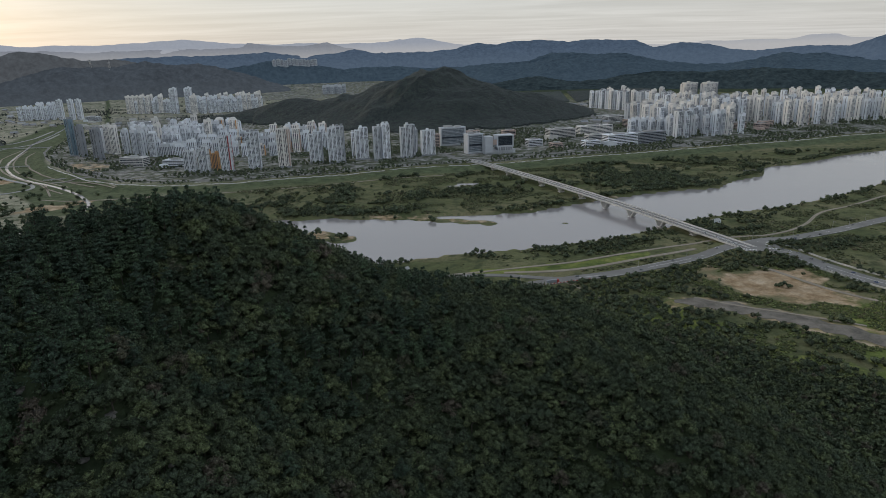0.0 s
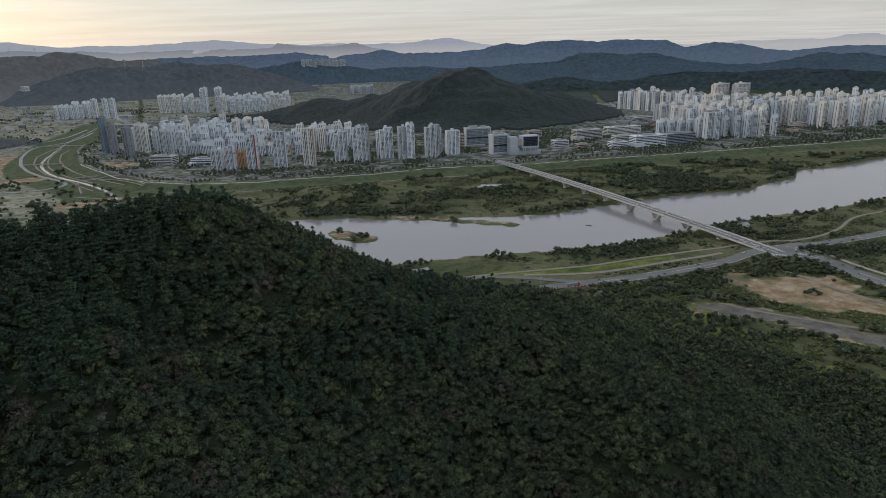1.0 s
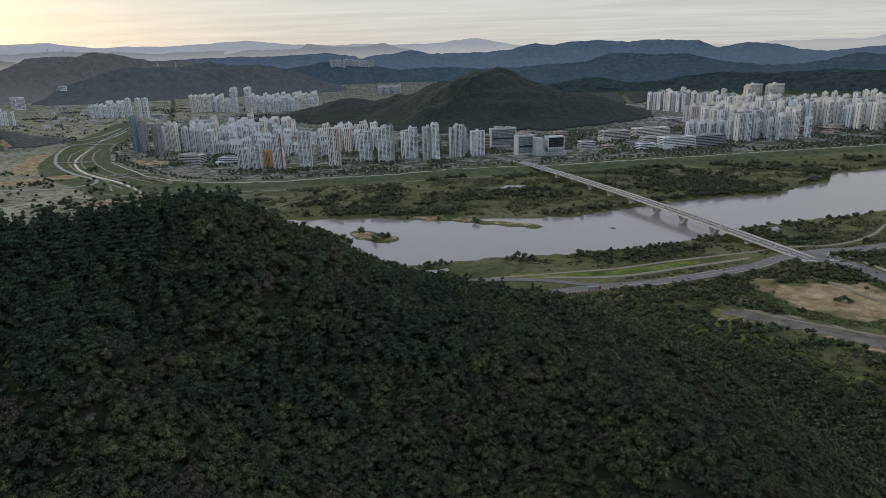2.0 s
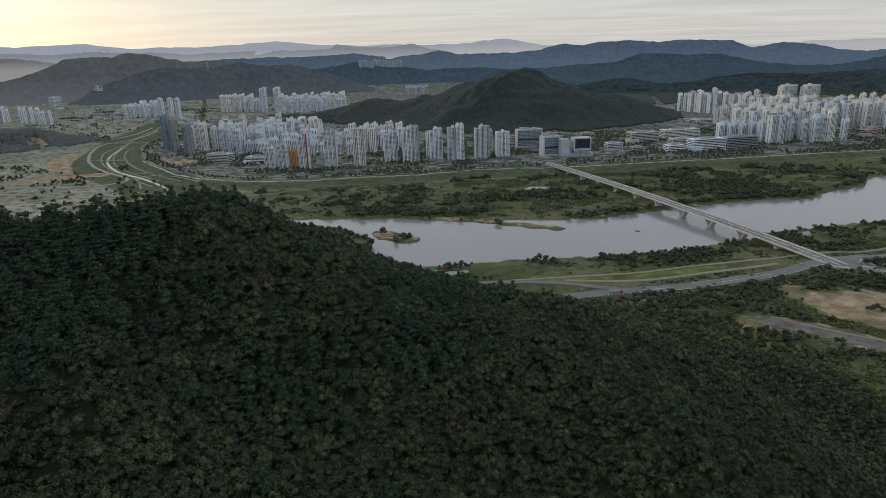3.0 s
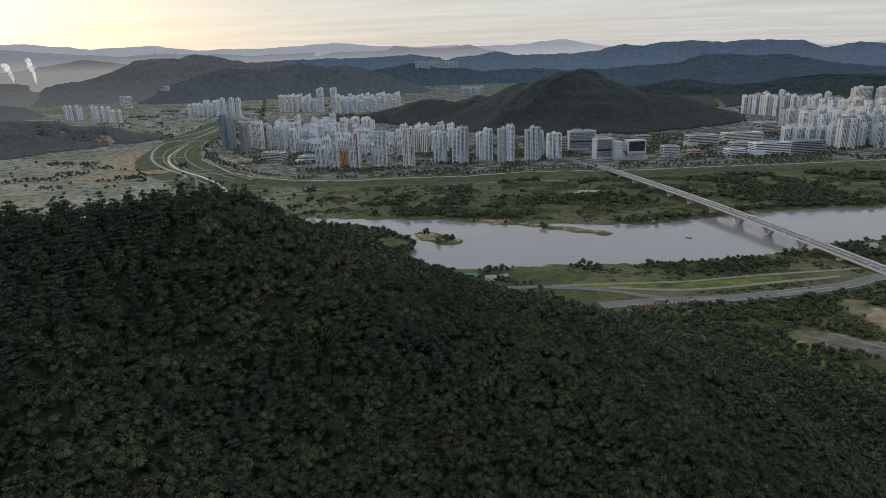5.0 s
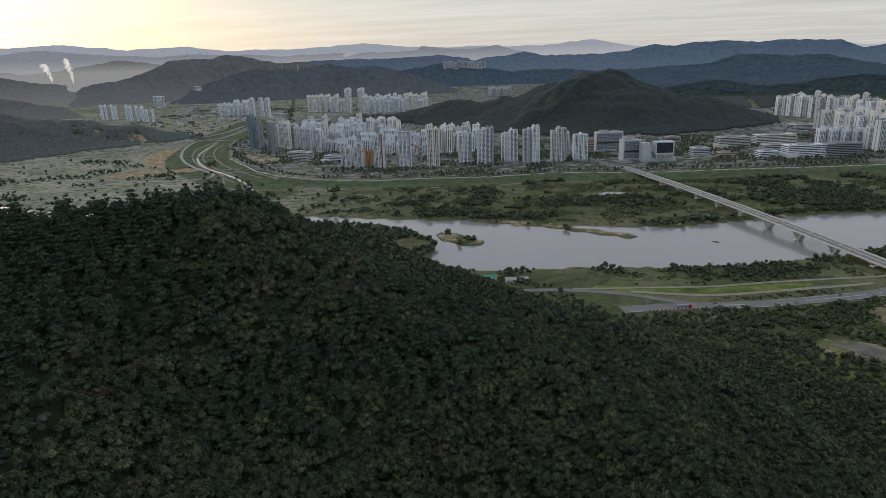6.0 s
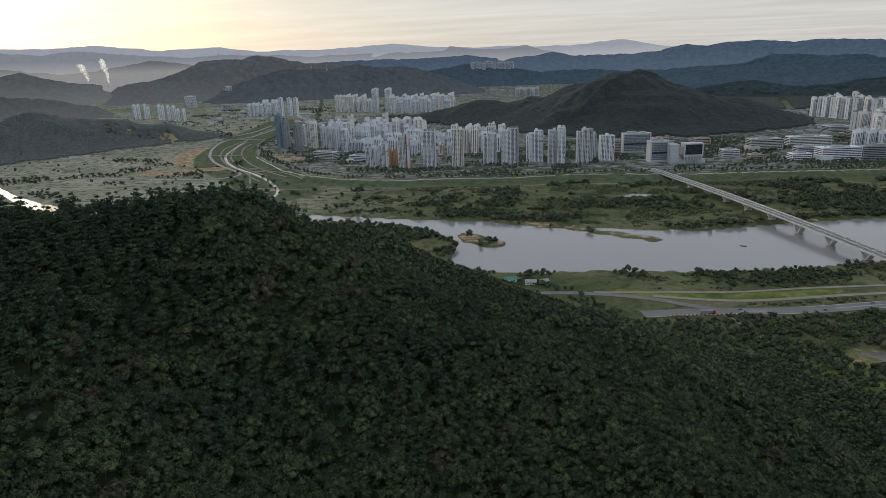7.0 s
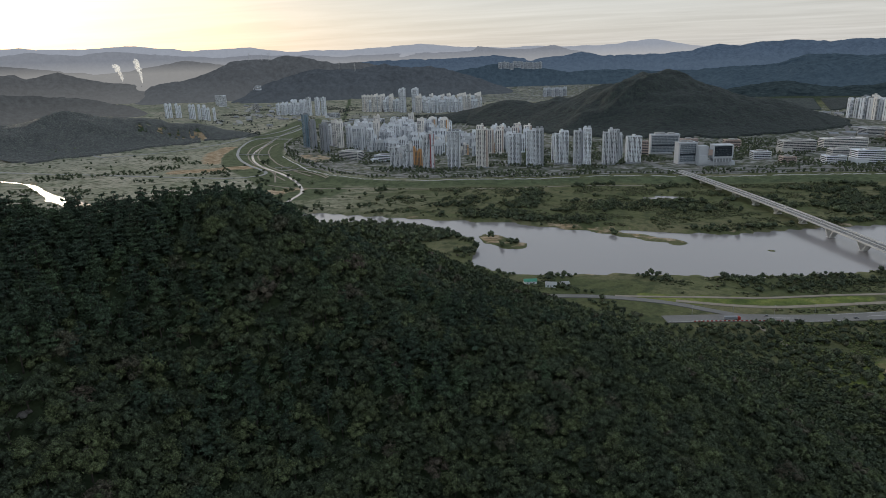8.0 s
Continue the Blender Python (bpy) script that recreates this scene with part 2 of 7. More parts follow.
    nt.links.new(c, fine.inputs["Color"])
    nt.links.new(fine.outputs[0], bsdf.inputs["Base Color"])
    bsdf.inputs["Roughness"].default_value = 0.95
    bsdf.inputs["Specular IOR Level"].default_value = 0.1
    bump_to(nt, bsdf, n3.outputs[0], 0.7, 1.2)
    return m


def water_material():
    m, nt, bsdf = node_mat("river water")
    bsdf.inputs["Base Color"].default_value = (0.30, 0.285, 0.285, 1)
    bsdf.inputs["Roughness"].default_value = 0.12
    bsdf.inputs["IOR"].default_value = 1.6
    n1, n2 = noise_node(nt, 0.02, 4), noise_node(nt, 0.6, 3)
    rough = ramp_node(nt, n1.outputs[0], [(0.35, (0.10,) * 3), (0.7, (0.18,) * 3)]).outputs[0]
    nt.links.new(rough, bsdf.inputs["Roughness"])
    bump_to(nt, bsdf, n2.outputs[0], 0.16, 0.3)
    return m


GROUND, WATER = ground_material(), water_material()


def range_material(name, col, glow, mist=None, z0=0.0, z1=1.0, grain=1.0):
    """Distant hills: a dull woodland tone, and the air's haze put on as emission, thicker in the valleys (z0 to z1)."""
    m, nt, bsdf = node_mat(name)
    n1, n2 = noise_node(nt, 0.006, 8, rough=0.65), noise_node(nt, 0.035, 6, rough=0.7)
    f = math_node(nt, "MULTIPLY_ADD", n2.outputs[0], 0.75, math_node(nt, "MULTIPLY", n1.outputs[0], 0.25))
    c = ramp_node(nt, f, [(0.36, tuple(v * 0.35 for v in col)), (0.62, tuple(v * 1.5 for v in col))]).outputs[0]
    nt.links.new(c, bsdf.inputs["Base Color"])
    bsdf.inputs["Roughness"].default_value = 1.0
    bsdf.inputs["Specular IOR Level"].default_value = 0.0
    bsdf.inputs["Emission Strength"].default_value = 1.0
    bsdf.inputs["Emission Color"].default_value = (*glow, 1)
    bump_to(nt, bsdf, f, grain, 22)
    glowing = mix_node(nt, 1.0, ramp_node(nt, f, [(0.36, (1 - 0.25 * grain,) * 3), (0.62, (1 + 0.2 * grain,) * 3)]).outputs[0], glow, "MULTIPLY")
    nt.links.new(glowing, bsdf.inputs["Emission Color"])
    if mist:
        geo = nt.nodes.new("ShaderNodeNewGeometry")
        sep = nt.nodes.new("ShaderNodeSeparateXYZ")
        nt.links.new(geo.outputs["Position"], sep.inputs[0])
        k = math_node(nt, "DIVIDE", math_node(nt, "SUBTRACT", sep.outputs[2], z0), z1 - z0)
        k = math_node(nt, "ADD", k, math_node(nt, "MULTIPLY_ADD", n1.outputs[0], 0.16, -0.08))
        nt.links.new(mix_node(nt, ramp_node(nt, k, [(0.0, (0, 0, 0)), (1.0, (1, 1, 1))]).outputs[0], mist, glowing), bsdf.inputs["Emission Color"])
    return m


# ---------------------------------------------------------------- mesh helpers
TABLE = np.random.RandomState(5).rand(256, 256)


def vnoise(x, y):
    xi, yi = np.floor(x).astype(int), np.floor(y).astype(int)
    fx, fy = x - xi, y - yi
    fx, fy = fx * fx * (3 - 2 * fx), fy * fy * (3 - 2 * fy)
    a, b = TABLE[xi & 255, yi & 255], TABLE[(xi + 1) & 255, yi & 255]
    c, d = TABLE[xi & 255, (yi + 1) & 255], TABLE[(xi + 1) & 255, (yi + 1) & 255]
    return (a * (1 - fx) + b * fx) * (1 - fy) + (c * (1 - fx) + d * fx) * fy


def fbm(x, y, size, octaves=4):
    """Noise about 0, from -0.5 to 0.5, with features of the given size."""
    x, y = np.asarray(x, float) / size, np.asarray(y, float) / size
    total, amp, norm = 0, 1.0, 0.0
    for k in range(octaves):
        total = total + amp * (vnoise(x + 17.3 * k, y - 9.1 * k) - 0.5)
        norm += amp
        x, y, amp = x * 2.03, y * 2.03, amp * 0.5
    return total / norm * 1.4


def smooth(a, b, x):
    t = np.clip((np.asarray(x, float) - a) / (b - a), 0, 1)
    return t * t * (3 - 2 * t)


def mesh_np(name, verts, quads=None, tris=None, mats=(), qmat=None, tmat=None, tint=None, shade=False):
    """A mesh from arrays."""
    me = bpy.data.meshes.new(name)
    verts = np.asarray(verts, np.float32)
    quads = np.zeros((0, 4), np.int32) if quads is None else np.asarray(quads, np.int32)
    tris = np.zeros((0, 3), np.int32) if tris is None else np.asarray(tris, np.int32)
    nq, ntr = len(quads), len(tris)
    me.vertices.add(len(verts))
    me.vertices.foreach_set("co", verts.ravel())
    me.loops.add(nq * 4 + ntr * 3)
    me.loops.foreach_set("vertex_index", np.concatenate([quads.ravel(), tris.ravel()]))
    me.polygons.add(nq + ntr)
    me.polygons.foreach_set("loop_start", np.concatenate([np.arange(nq) * 4, nq * 4 + np.arange(ntr) * 3]).astype(np.int32))
    if qmat is not None or tmat is not None:
        qm = np.zeros(nq, np.int32) if qmat is None else np.asarray(qmat, np.int32)
        tm = np.zeros(ntr, np.int32) if tmat is None else np.asarray(tmat, np.int32)
        me.polygons.foreach_set("material_index", np.concatenate([qm, tm]))
    if shade:
        me.polygons.foreach_set("use_smooth", np.ones(nq + ntr, bool))
    else:
        me.polygons.foreach_set("use_smooth", np.zeros(nq + ntr, bool))
    if tint is not None:
        a = me.attributes.new("tint", "FLOAT", "POINT")
        a.data.foreach_set("value", np.asarray(tint, np.float32))
    for m in mats:
        me.materials.append(m)
    me.update(calc_edges=True)
    return me


def boxes_mesh(name, boxes, mat, shade=False):
    """Boxes (x0, x1, y0, y1, z0, z1) joined into one mesh."""
    B = np.asarray(boxes, float)
    V = B[:, [[0, 2, 4], [1, 2, 4], [1, 3, 4], [0, 3, 4], [0, 2, 5], [1, 2, 5], [1, 3, 5], [0, 3, 5]]]
    F = np.array([(0, 3, 2, 1), (4, 5, 6, 7), (0, 1, 5, 4), (1, 2, 6, 5), (2, 3, 7, 6), (3, 0, 4, 7)])
    Q = F[None] + 8 * np.arange(len(B))[:, None, None]
    return mesh_np(name, V.reshape(-1, 3), Q.reshape(-1, 4), mats=(mat,))


def panes_mesh(name, panes, mat):
    """Window panes (x0, x1, y0, y1, z0, z1, facing) joined into one mesh: a face and four reveals each, open to the wall."""
    F = np.array([(0, 3, 2, 1), (4, 5, 6, 7), (0, 1, 5, 4), (1, 2, 6, 5), (2, 3, 7, 6), (3, 0, 4, 7)])
    hidden = {"s": 4, "n": 2, "w": 3, "e": 5}
    B = np.array([p[:6] for p in panes], float)
    V = B[:, [[0, 2, 4], [1, 2, 4], [1, 3, 4], [0, 3, 4], [0, 2, 5], [1, 2, 5], [1, 3, 5], [0, 3, 5]]]
    Q = [np.delete(F, hidden[p[6]], 0) + 8 * k for k, p in enumerate(panes)]
    return mesh_np(name, V.reshape(-1, 3), np.concatenate(Q), mats=(mat,))


def part(name, mesh, parent, label=""):
    ob = new(name, mesh)
    ob.parent = parent
    return tagged(ob, label)


# ---------------------------------------------------------------- the lie of the land
BANK_N = [(-2600, 1250), (-1459, 1116), (-1344, 1094), (-1234, 1036), (-1120, 990), (-1000, 950), (-760, 965), (-521, 979), (-434, 981), (-290, 981), (-160, 985), (9, 988), (71, 984), (131, 991),
          (169, 1006), (239, 1045), (302, 1077), (408, 1121), (506, 1136), (564, 1194), (640, 1238), (690, 1325), (752, 1343), (820, 1376), (924, 1445), (1062, 1498), (1300, 1580), (2600, 1950)]
BANK_S = [(-2600, 1210), (-1459, 1096), (-1344, 1074), (-1234, 1014), (-1120, 945), (-1000, 905), (-760, 905), (-521, 905), (-408, 931), (-347, 926), (-288, 922), (-246, 908), (-201, 877), (-186, 838),
          (-176, 775), (-163, 753), (-115, 733), (-52, 751), (10, 772), (108, 788), (155, 797), (222, 821), (271, 845), (322, 872), (379, 914), (450, 940), (560, 983), (662, 1032), (823, 1146), (1000, 1240), (1400, 1430), (2600, 1850)]
LEVEE = [(-2600, 5200), (-1330, 2600), (-1250, 2150), (-1150, 1850), (-1060, 1680), (-960, 1540), (-860, 1440), (-760, 1345), (-674, 1290), (-572, 1258), (-490, 1258), (-418, 1265), (-331, 1296), (-203, 1324),
         (-95, 1378), (0, 1396), (152, 1414), (289, 1460), (430, 1494), (580, 1539), (739, 1586), (903, 1626), (1093, 1699), (1212, 1724), (2600, 2150)]
STREAM = [(-640, 1130), (-706, 1216), (-769, 1278), (-842, 1339), (-895, 1376), (-953, 1423), (-1012, 1482), (-1079, 1566), (-1123, 1637), (-1161, 1715), (-1211, 1826), (-1259, 1936), (-1334, 2104), (-1411, 2346), (-1500, 2600)]
# broad swells that make up the wooded hill: x, y, height, two half widths, turn
SWELLS = [(-209, 131, 113.3, 44, 149, -0.85), (-347, 137, 171.8, 219, 112, -1.93), (-111, 319, 122.4, 81, 148, 0.13), (74, 180, 30.0, 44, 33, -0.70), (-46, -68, 155.7, 268, 221, 0.74), (-4, 253, 39.6, 147, 76, 1.22), (-201, 4, 165.0, 133, 35, 0.53),
          (-108, 262, 10.7, 23, 35, 0.33), (79, 267, 84.8, 115, 107, -0.46), (-111, 139, 58.6, 56, 34, -3.19), (-16, 446, 57.1, 153, 91, -3.26), (-76, 200, 21.7, 84, 43, 0.21), (-61, 537, 17.7, 66, 62, 0.10), (87, 244, -5.3, 23, 55, 0.20)]
# ridges of the hills across the valley: x, y, height, half width
TOWN_HILL = [(-914, 2282, 2, 70), (-864, 2419, 27, 110), (-816, 2479, 32, 120), (-708, 2514, 50, 140), (-591, 2514, 74, 170), (-451, 2504, 89, 210), (-360, 2490, 103, 240), (-292, 2479, 113, 250), (-182, 2451, 137, 265), (-76, 2408, 172, 270), (-5, 2390, 181, 270), (35, 2390, 176, 270), (84, 2394, 159, 270), (165, 2406, 128, 270), (265, 2418, 101, 250), (365, 2427, 79, 220), (466, 2441, 51, 170), (538, 2457, 29, 130), (603, 2473, 2, 90)]
TOWN_SPUR = [(-129, 2265, 104, 150), (-238, 2154, 49, 105), (-312, 2072, 4, 75)]
SCARP_HILL = [(-1355, 1981, 2, 60), (-1444, 1966, 30, 80), (-1539, 1942, 46, 110), (-1635, 1860, 69, 125), (-1652, 1844, 82, 130), (-1732, 1767, 96, 160), (-1809, 1686, 102, 195), (-1888, 1594, 107, 200), (-2003, 1390, 110, 200)]
SCAR = [(-1655, 1745), (-1575, 1800), (-1500, 1862)]


def along(line, x):
    a = np.array(line)
    return np.interp(x, a[:, 0], a[:, 1])


def to_line(x, y, line):
    """Distance to a line of points, and the values along it beyond x and y."""
    best, vals = np.full(np.shape(x), 1e9), None
    for p, q in zip(line[:-1], line[1:]):
        p, q = np.array(p, float), np.array(q, float)
        d = q[:2] - p[:2]
        t = np.clip(((x - p[0]) * d[0] + (y - p[1]) * d[1]) / (d @ d), 0, 1)
        r = np.hypot(x - p[0] - t * d[0], y - p[1] - t * d[1])
        near = r < best
        best = np.where(near, r, best)
        if len(p) > 2:
            v = [p[k] + t * (q[k] - p[k]) for k in range(2, len(p))]
            vals = v if vals is None else [np.where(near, a, b) for a, b in zip(v, vals)]
    return best, vals


def ridge(x, y, line):
    r, (h, w) = to_line(x, y, line)
    return h * np.exp(-1.1 * (r / w) ** 2)


def town_hill(x, y):
    return np.maximum(ridge(x, y, TOWN_HILL), ridge(x, y, TOWN_SPUR))


def wooded_hill(x, y):
    z = 0 * x
    for cx, cy, h, a, b, th in SWELLS:
        u = (x - cx) * math.cos(th) + (y - cy) * math.sin(th)
        v = -(x - cx) * math.sin(th) + (y - cy) * math.cos(th)
        z = z + h * np.exp(-((u / a) ** 2) - (v / b) ** 2)
    return z


def spit(x, y):
    """Low sand bars in the river: height above the bed."""
    r1, _ = to_line(x, y, [(-150, 990), (-90, 981), (-40, 970), (10, 952), (70, 931)])
    u, v = (x + 166) * 0.8 - (y - 880) * 0.6, (x + 166) * 0.6 + (y - 880) * 0.8
    isle = 1 - np.hypot(u / 56, v / 24)
    islet = 1 - np.hypot((x - 183) / 10, (y - 914) / 6)
    bar = 1 - r1 / (17 + 6 * fbm(x, y, 40))
    return np.maximum(np.maximum(bar, isle + 0.5 * fbm(x, y, 25)), islet)


def in_river(x, y):
    wob = 9 * fbm(x, y, 45, 3) + 4 * fbm(x + 300, y, 14, 2)
    return np.minimum(along(BANK_N, x) - y, y - along(BANK_S, x)) + wob


def terrain(x, y):
    x, y = np.asarray(x, float), np.asarray(y, float)
    lev = along(LEVEE, x)
    z = 3.0 + 1.2 * fbm(x, y, 90) + 1.0 * smooth(-150, 0, 720 - y)
    # the dike and the town terrace behind it
    k = y - lev
    z = z + (9.5 - z) * smooth(-52, -4, k) - 2.6 * smooth(4, 16, k)
    r, _ = to_line(x, y, STREAM)
    z = np.where(k < 0, z, np.minimum(z, 7 + 0.4 * fbm(x, y, 60)))
    z = z + (2.0 - z) * smooth(66, 38, r)
    # ponds on the flood plain
    pond = 1 - np.hypot((x - 52) / 50, (y - 1224) / 21 + 0.1 * np.sin(x / 9)) + 0.5 * fbm(x, y, 22)
    pond = np.maximum(pond, 1 - np.hypot((x - 640) / 26, (y - 1290) / 18) + 0.5 * fbm(x, y, 22))
    z = z + (-1.0 - z) * smooth(0.0, 0.3, pond)
    d = in_river(x, y)
    bed = np.where(spit(x, y) > 0, -0.6 + 1.7 * smooth(0.0, 0.35, spit(x, y)), -2.5)
    z = z + (bed - z) * smooth(-3, 7, d)
    z = z + (8.2 - z) * smooth(80, 30, np.hypot(x - 392, y - 750)) * (d < 0)
    hill = wooded_hill(x, y)
    z = z + hill + 0.05 * np.minimum(hill, 80) * fbm(x, y, 70, 4)
    for h in (town_hill(x, y), ridge(x, y, SCARP_HILL)):
        z = z + h * (1 + 0.30 * fbm(x, y, 150, 4) + 0.75 * (0.12 - np.abs(fbm(x + 400, y, 260, 4))))
    # beyond 2.6 km the land climbs slowly to the far ranges
    r = np.hypot(x - 28, y - 20)
    far = 2600 - 2100 * np.log(1 - np.clip((r - 2600) / 2100, 0, 0.995))
    z = np.where(r > 2600, 250 - (250 - z) * r / far, z)
    return z


GX, GY = np.arange(-2600, 2001, 6.0), np.arange(-450, 3601, 6.0)
GZ = terrain(*np.meshgrid(GX, GY))


def land(x, y):
    """The land's height read from a 6 m grid."""
    u, v = (np.asarray(x, float) - GX[0]) / 6, (np.asarray(y, float) - GY[0]) / 6
    i, j = np.clip(u.astype(int), 0, len(GX) - 2), np.clip(v.astype(int), 0, len(GY) - 2)
    a, b = np.clip(u - i, 0, 1), np.clip(v - j, 0, 1)
    return (GZ[j, i] * (1 - a) + GZ[j, i + 1] * a) * (1 - b) + (GZ[j + 1, i] * (1 - a) + GZ[j + 1, i + 1] * a) * b


def ht(x, y):
    return float(land(np.array([x]), np.array([y]))[0])


def wood_edge(x):
    return np.interp(x, [-200, 120, 200, 260, 330, 420, 500], [560, 545, 500, 455, 408, 372, 330])


def zones(x, y):
    """Woods, town, bare soil, lush grass: four weights."""
    hill = wooded_hill(x, y)
    k = y - along(LEVEE, x)
    r = np.hypot(x - 28, y - 20)
    wood = smooth(6, 16, hill + 8 * fbm(x, y, 60))
    wood = np.maximum(wood, smooth(-10, 15, wood_edge(x) + 25 * fbm(x, y, 50) - y) * (y > 0))
    wood = np.maximum(wood, smooth(10, 22, town_hill(x, y)))
    wood = np.maximum(wood, smooth(14, 28, ridge(x, y, SCARP_HILL)))
    wood = np.maximum(wood, smooth(3350, 3600, r) * smooth(-300, 100, x) * (0.85 + 0.6 * fbm(x, y, 120)))
    town = smooth(25, 45, k) * smooth(3600, 2800, r) * 0.75
    town = np.maximum(town, 0.62 * smooth(3450, 3650, r) * (x < -300) * (x > -1150))
    u, v = (x - 362) * 0.85 + (y - 632) * 0.52, -(x - 362) * 0.52 + (y - 632) * 0.85
    bare = 0.8 * smooth(1.25, 0.6, np.hypot(u / 50, v / 70) + 1.1 * fbm(x + 15, y, 42, 4))
    rg, _ = to_line(x, y, [(238, 588), (276, 578), (325, 540), (378, 490), (440, 430)])
    bare = np.maximum(bare, 0.5 * smooth(30, 12, rg))
    rs, _ = to_line(x, y, [(-1265, 1730), (-1230, 1620), (-1150, 1500), (-1110, 1455)])
    bare = np.maximum(bare, smooth(62, 22, rs) * 0.85 * smooth(78, 90, to_line(x, y, STREAM)[0]))
    rs, _ = to_line(x, y, [(-1100, 1292), (-1030, 1330), (-975, 1388)])
    bare = np.maximum(bare, smooth(44, 20, rs) * 0.9)
    u, v = (x + 700) * 0.68 + (y - 1122) * 0.73, -(x + 700) * 0.73 + (y - 1122) * 0.68
    bare = np.maximum(bare, 0.62 * smooth(1.1, 0.8, np.hypot(u / 78, v / 34)))
    bare = np.maximum(bare, 0.42 * smooth(1.2, 0.7, np.hypot(((x + 860) * 0.7 - (y - 1545) * 0.7) / 110, ((x + 860) * 0.7 + (y - 1545) * 0.7) / 42)))
    bare = np.maximum(bare, smooth(0.0, 0.35, spit(x, y)) * (in_river(x, y) > 0) * (0.42 + 0.5 * fbm(x, y, 30, 2)))
    bare = np.maximum(bare, smooth(14, 4, np.abs(in_river(x, y) + 2)) * 0.30)
    scar = smooth(46, 16, to_line(x, y, SCAR)[0]) * 0.8
    bare, wood = np.maximum(bare, scar), wood * (1 - 0.6 * scar)
    lush = smooth(16, 8, np.abs(y - np.interp(x, [20, 100, 200, 262], [695, 700, 722, 750]))) * smooth(20, 40, x) * smooth(265, 245, x)
    lush = np.maximum(lush, 0.5 * smooth(60, 20, np.hypot((x - 285) * 0.7 + (y - 448) * 0.5, (y - 448) * 1.0 - (x - 285) * 0.3)))
    lush = np.maximum(lush, 0.5 * smooth(40, 12, np.hypot((x - 205) * 0.8, y - 560)))
    glade = smooth(150, 210, x) * smooth(560, 480, x) * smooth(660, 630, y) * smooth(-15, 20, y - wood_edge(x))
    lush = np.maximum(lush, 0.75 * glade * smooth(-0.12, 0.12, fbm(x + 77, y, 70, 3)))
    return wood, town, bare, lush


def build_ground():
    az = np.radians(np.concatenate([np.arange(-64, -48, 0.24), np.arange(-48, -24, 0.15), np.arange(-24, 46, 0.24), np.arange(46, 296, 2.5)]))
    rad = np.concatenate([np.linspace(4, 60, 8), 60 * np.exp(np.arange(1, 290) * 0.0152)])
    extra = rad[(rad > 1350) & (rad < 2150)]
    rad = np.sort(np.concatenate([rad[rad < 4700], extra * 1.0076]))
    A, R = np.meshgrid(az, rad)
    X, Y = 28 + R * np.sin(A), 20 + R * np.cos(A)
    Z = terrain(X, Y)
    n, m = len(az), len(rad)
    V = np.stack([X, Y, Z], -1).reshape(-1, 3)
    i, j = np.meshgrid(np.arange(n), np.arange(m - 1))
    j0, i2 = j * n, (i + 1) % n
    Q = np.stack([j0 + i, j0 + i2, j0 + n + i2, j0 + n + i], -1).reshape(-1, 4)[:, ::-1]
    T = [(len(V), (k + 1) % n, k) for k in range(n)]
    V = np.vstack([V, [(28, 20, float(terrain(28.0, 20.0)))]])
    me = mesh_np("ground", V, Q, [t[::-1] for t in T], mats=(GROUND,), shade=True)
    w, t, b, lu = zones(V[:, 0], V[:, 1])
    k = V[:, 1] - along(LEVEE, V[:, 0])
    dike = me.attributes.new("dike", "FLOAT", "POINT")
    dike.data.foreach_set("value", np.maximum(smooth(-56, -46, k) * smooth(-1, -7, k), smooth(92, 80, to_line(V[:, 0], V[:, 1], STREAM)[0])).astype(np.float32))
    col = me.attributes.new("zone", "FLOAT_COLOR", "POINT")
    col.data.foreach_set("color", np.stack([w, t, b, lu], -1).astype(np.float32).ravel())
    return tagged(new("ground", me), "valley floor with grass, bare soil and wooded slopes", "ground", kind="structure")


build_ground()
me = mesh_np("water", [(-2400, 600, 0), (2400, 600, 0), (2400, 2300, 0), (-2400, 2300, 0)], [(0, 1, 2, 3)], mats=(WATER,))
tagged(new("water", me), "calm grey river reflecting the evening sky", "river", kind="structure")


# ---------------------------------------------------------------- distant ranges
GRIDS = {}


def foothold(label, a, rise):
    """A place on a range in direction a (degrees from +y), where its slope falls to a rise per 1000 m."""
    az, V = GRIDS[label]
    col = V[1:, int(np.argmin(np.abs(az - a)))]
    up = (col[:, 2] - 250) / np.hypot(col[:, 0] - 28, col[:, 1] - 20) * 1000
    k = int(np.argmax(up <= rise)) if (up <= rise).any() else 0
    return Vector(col[k])


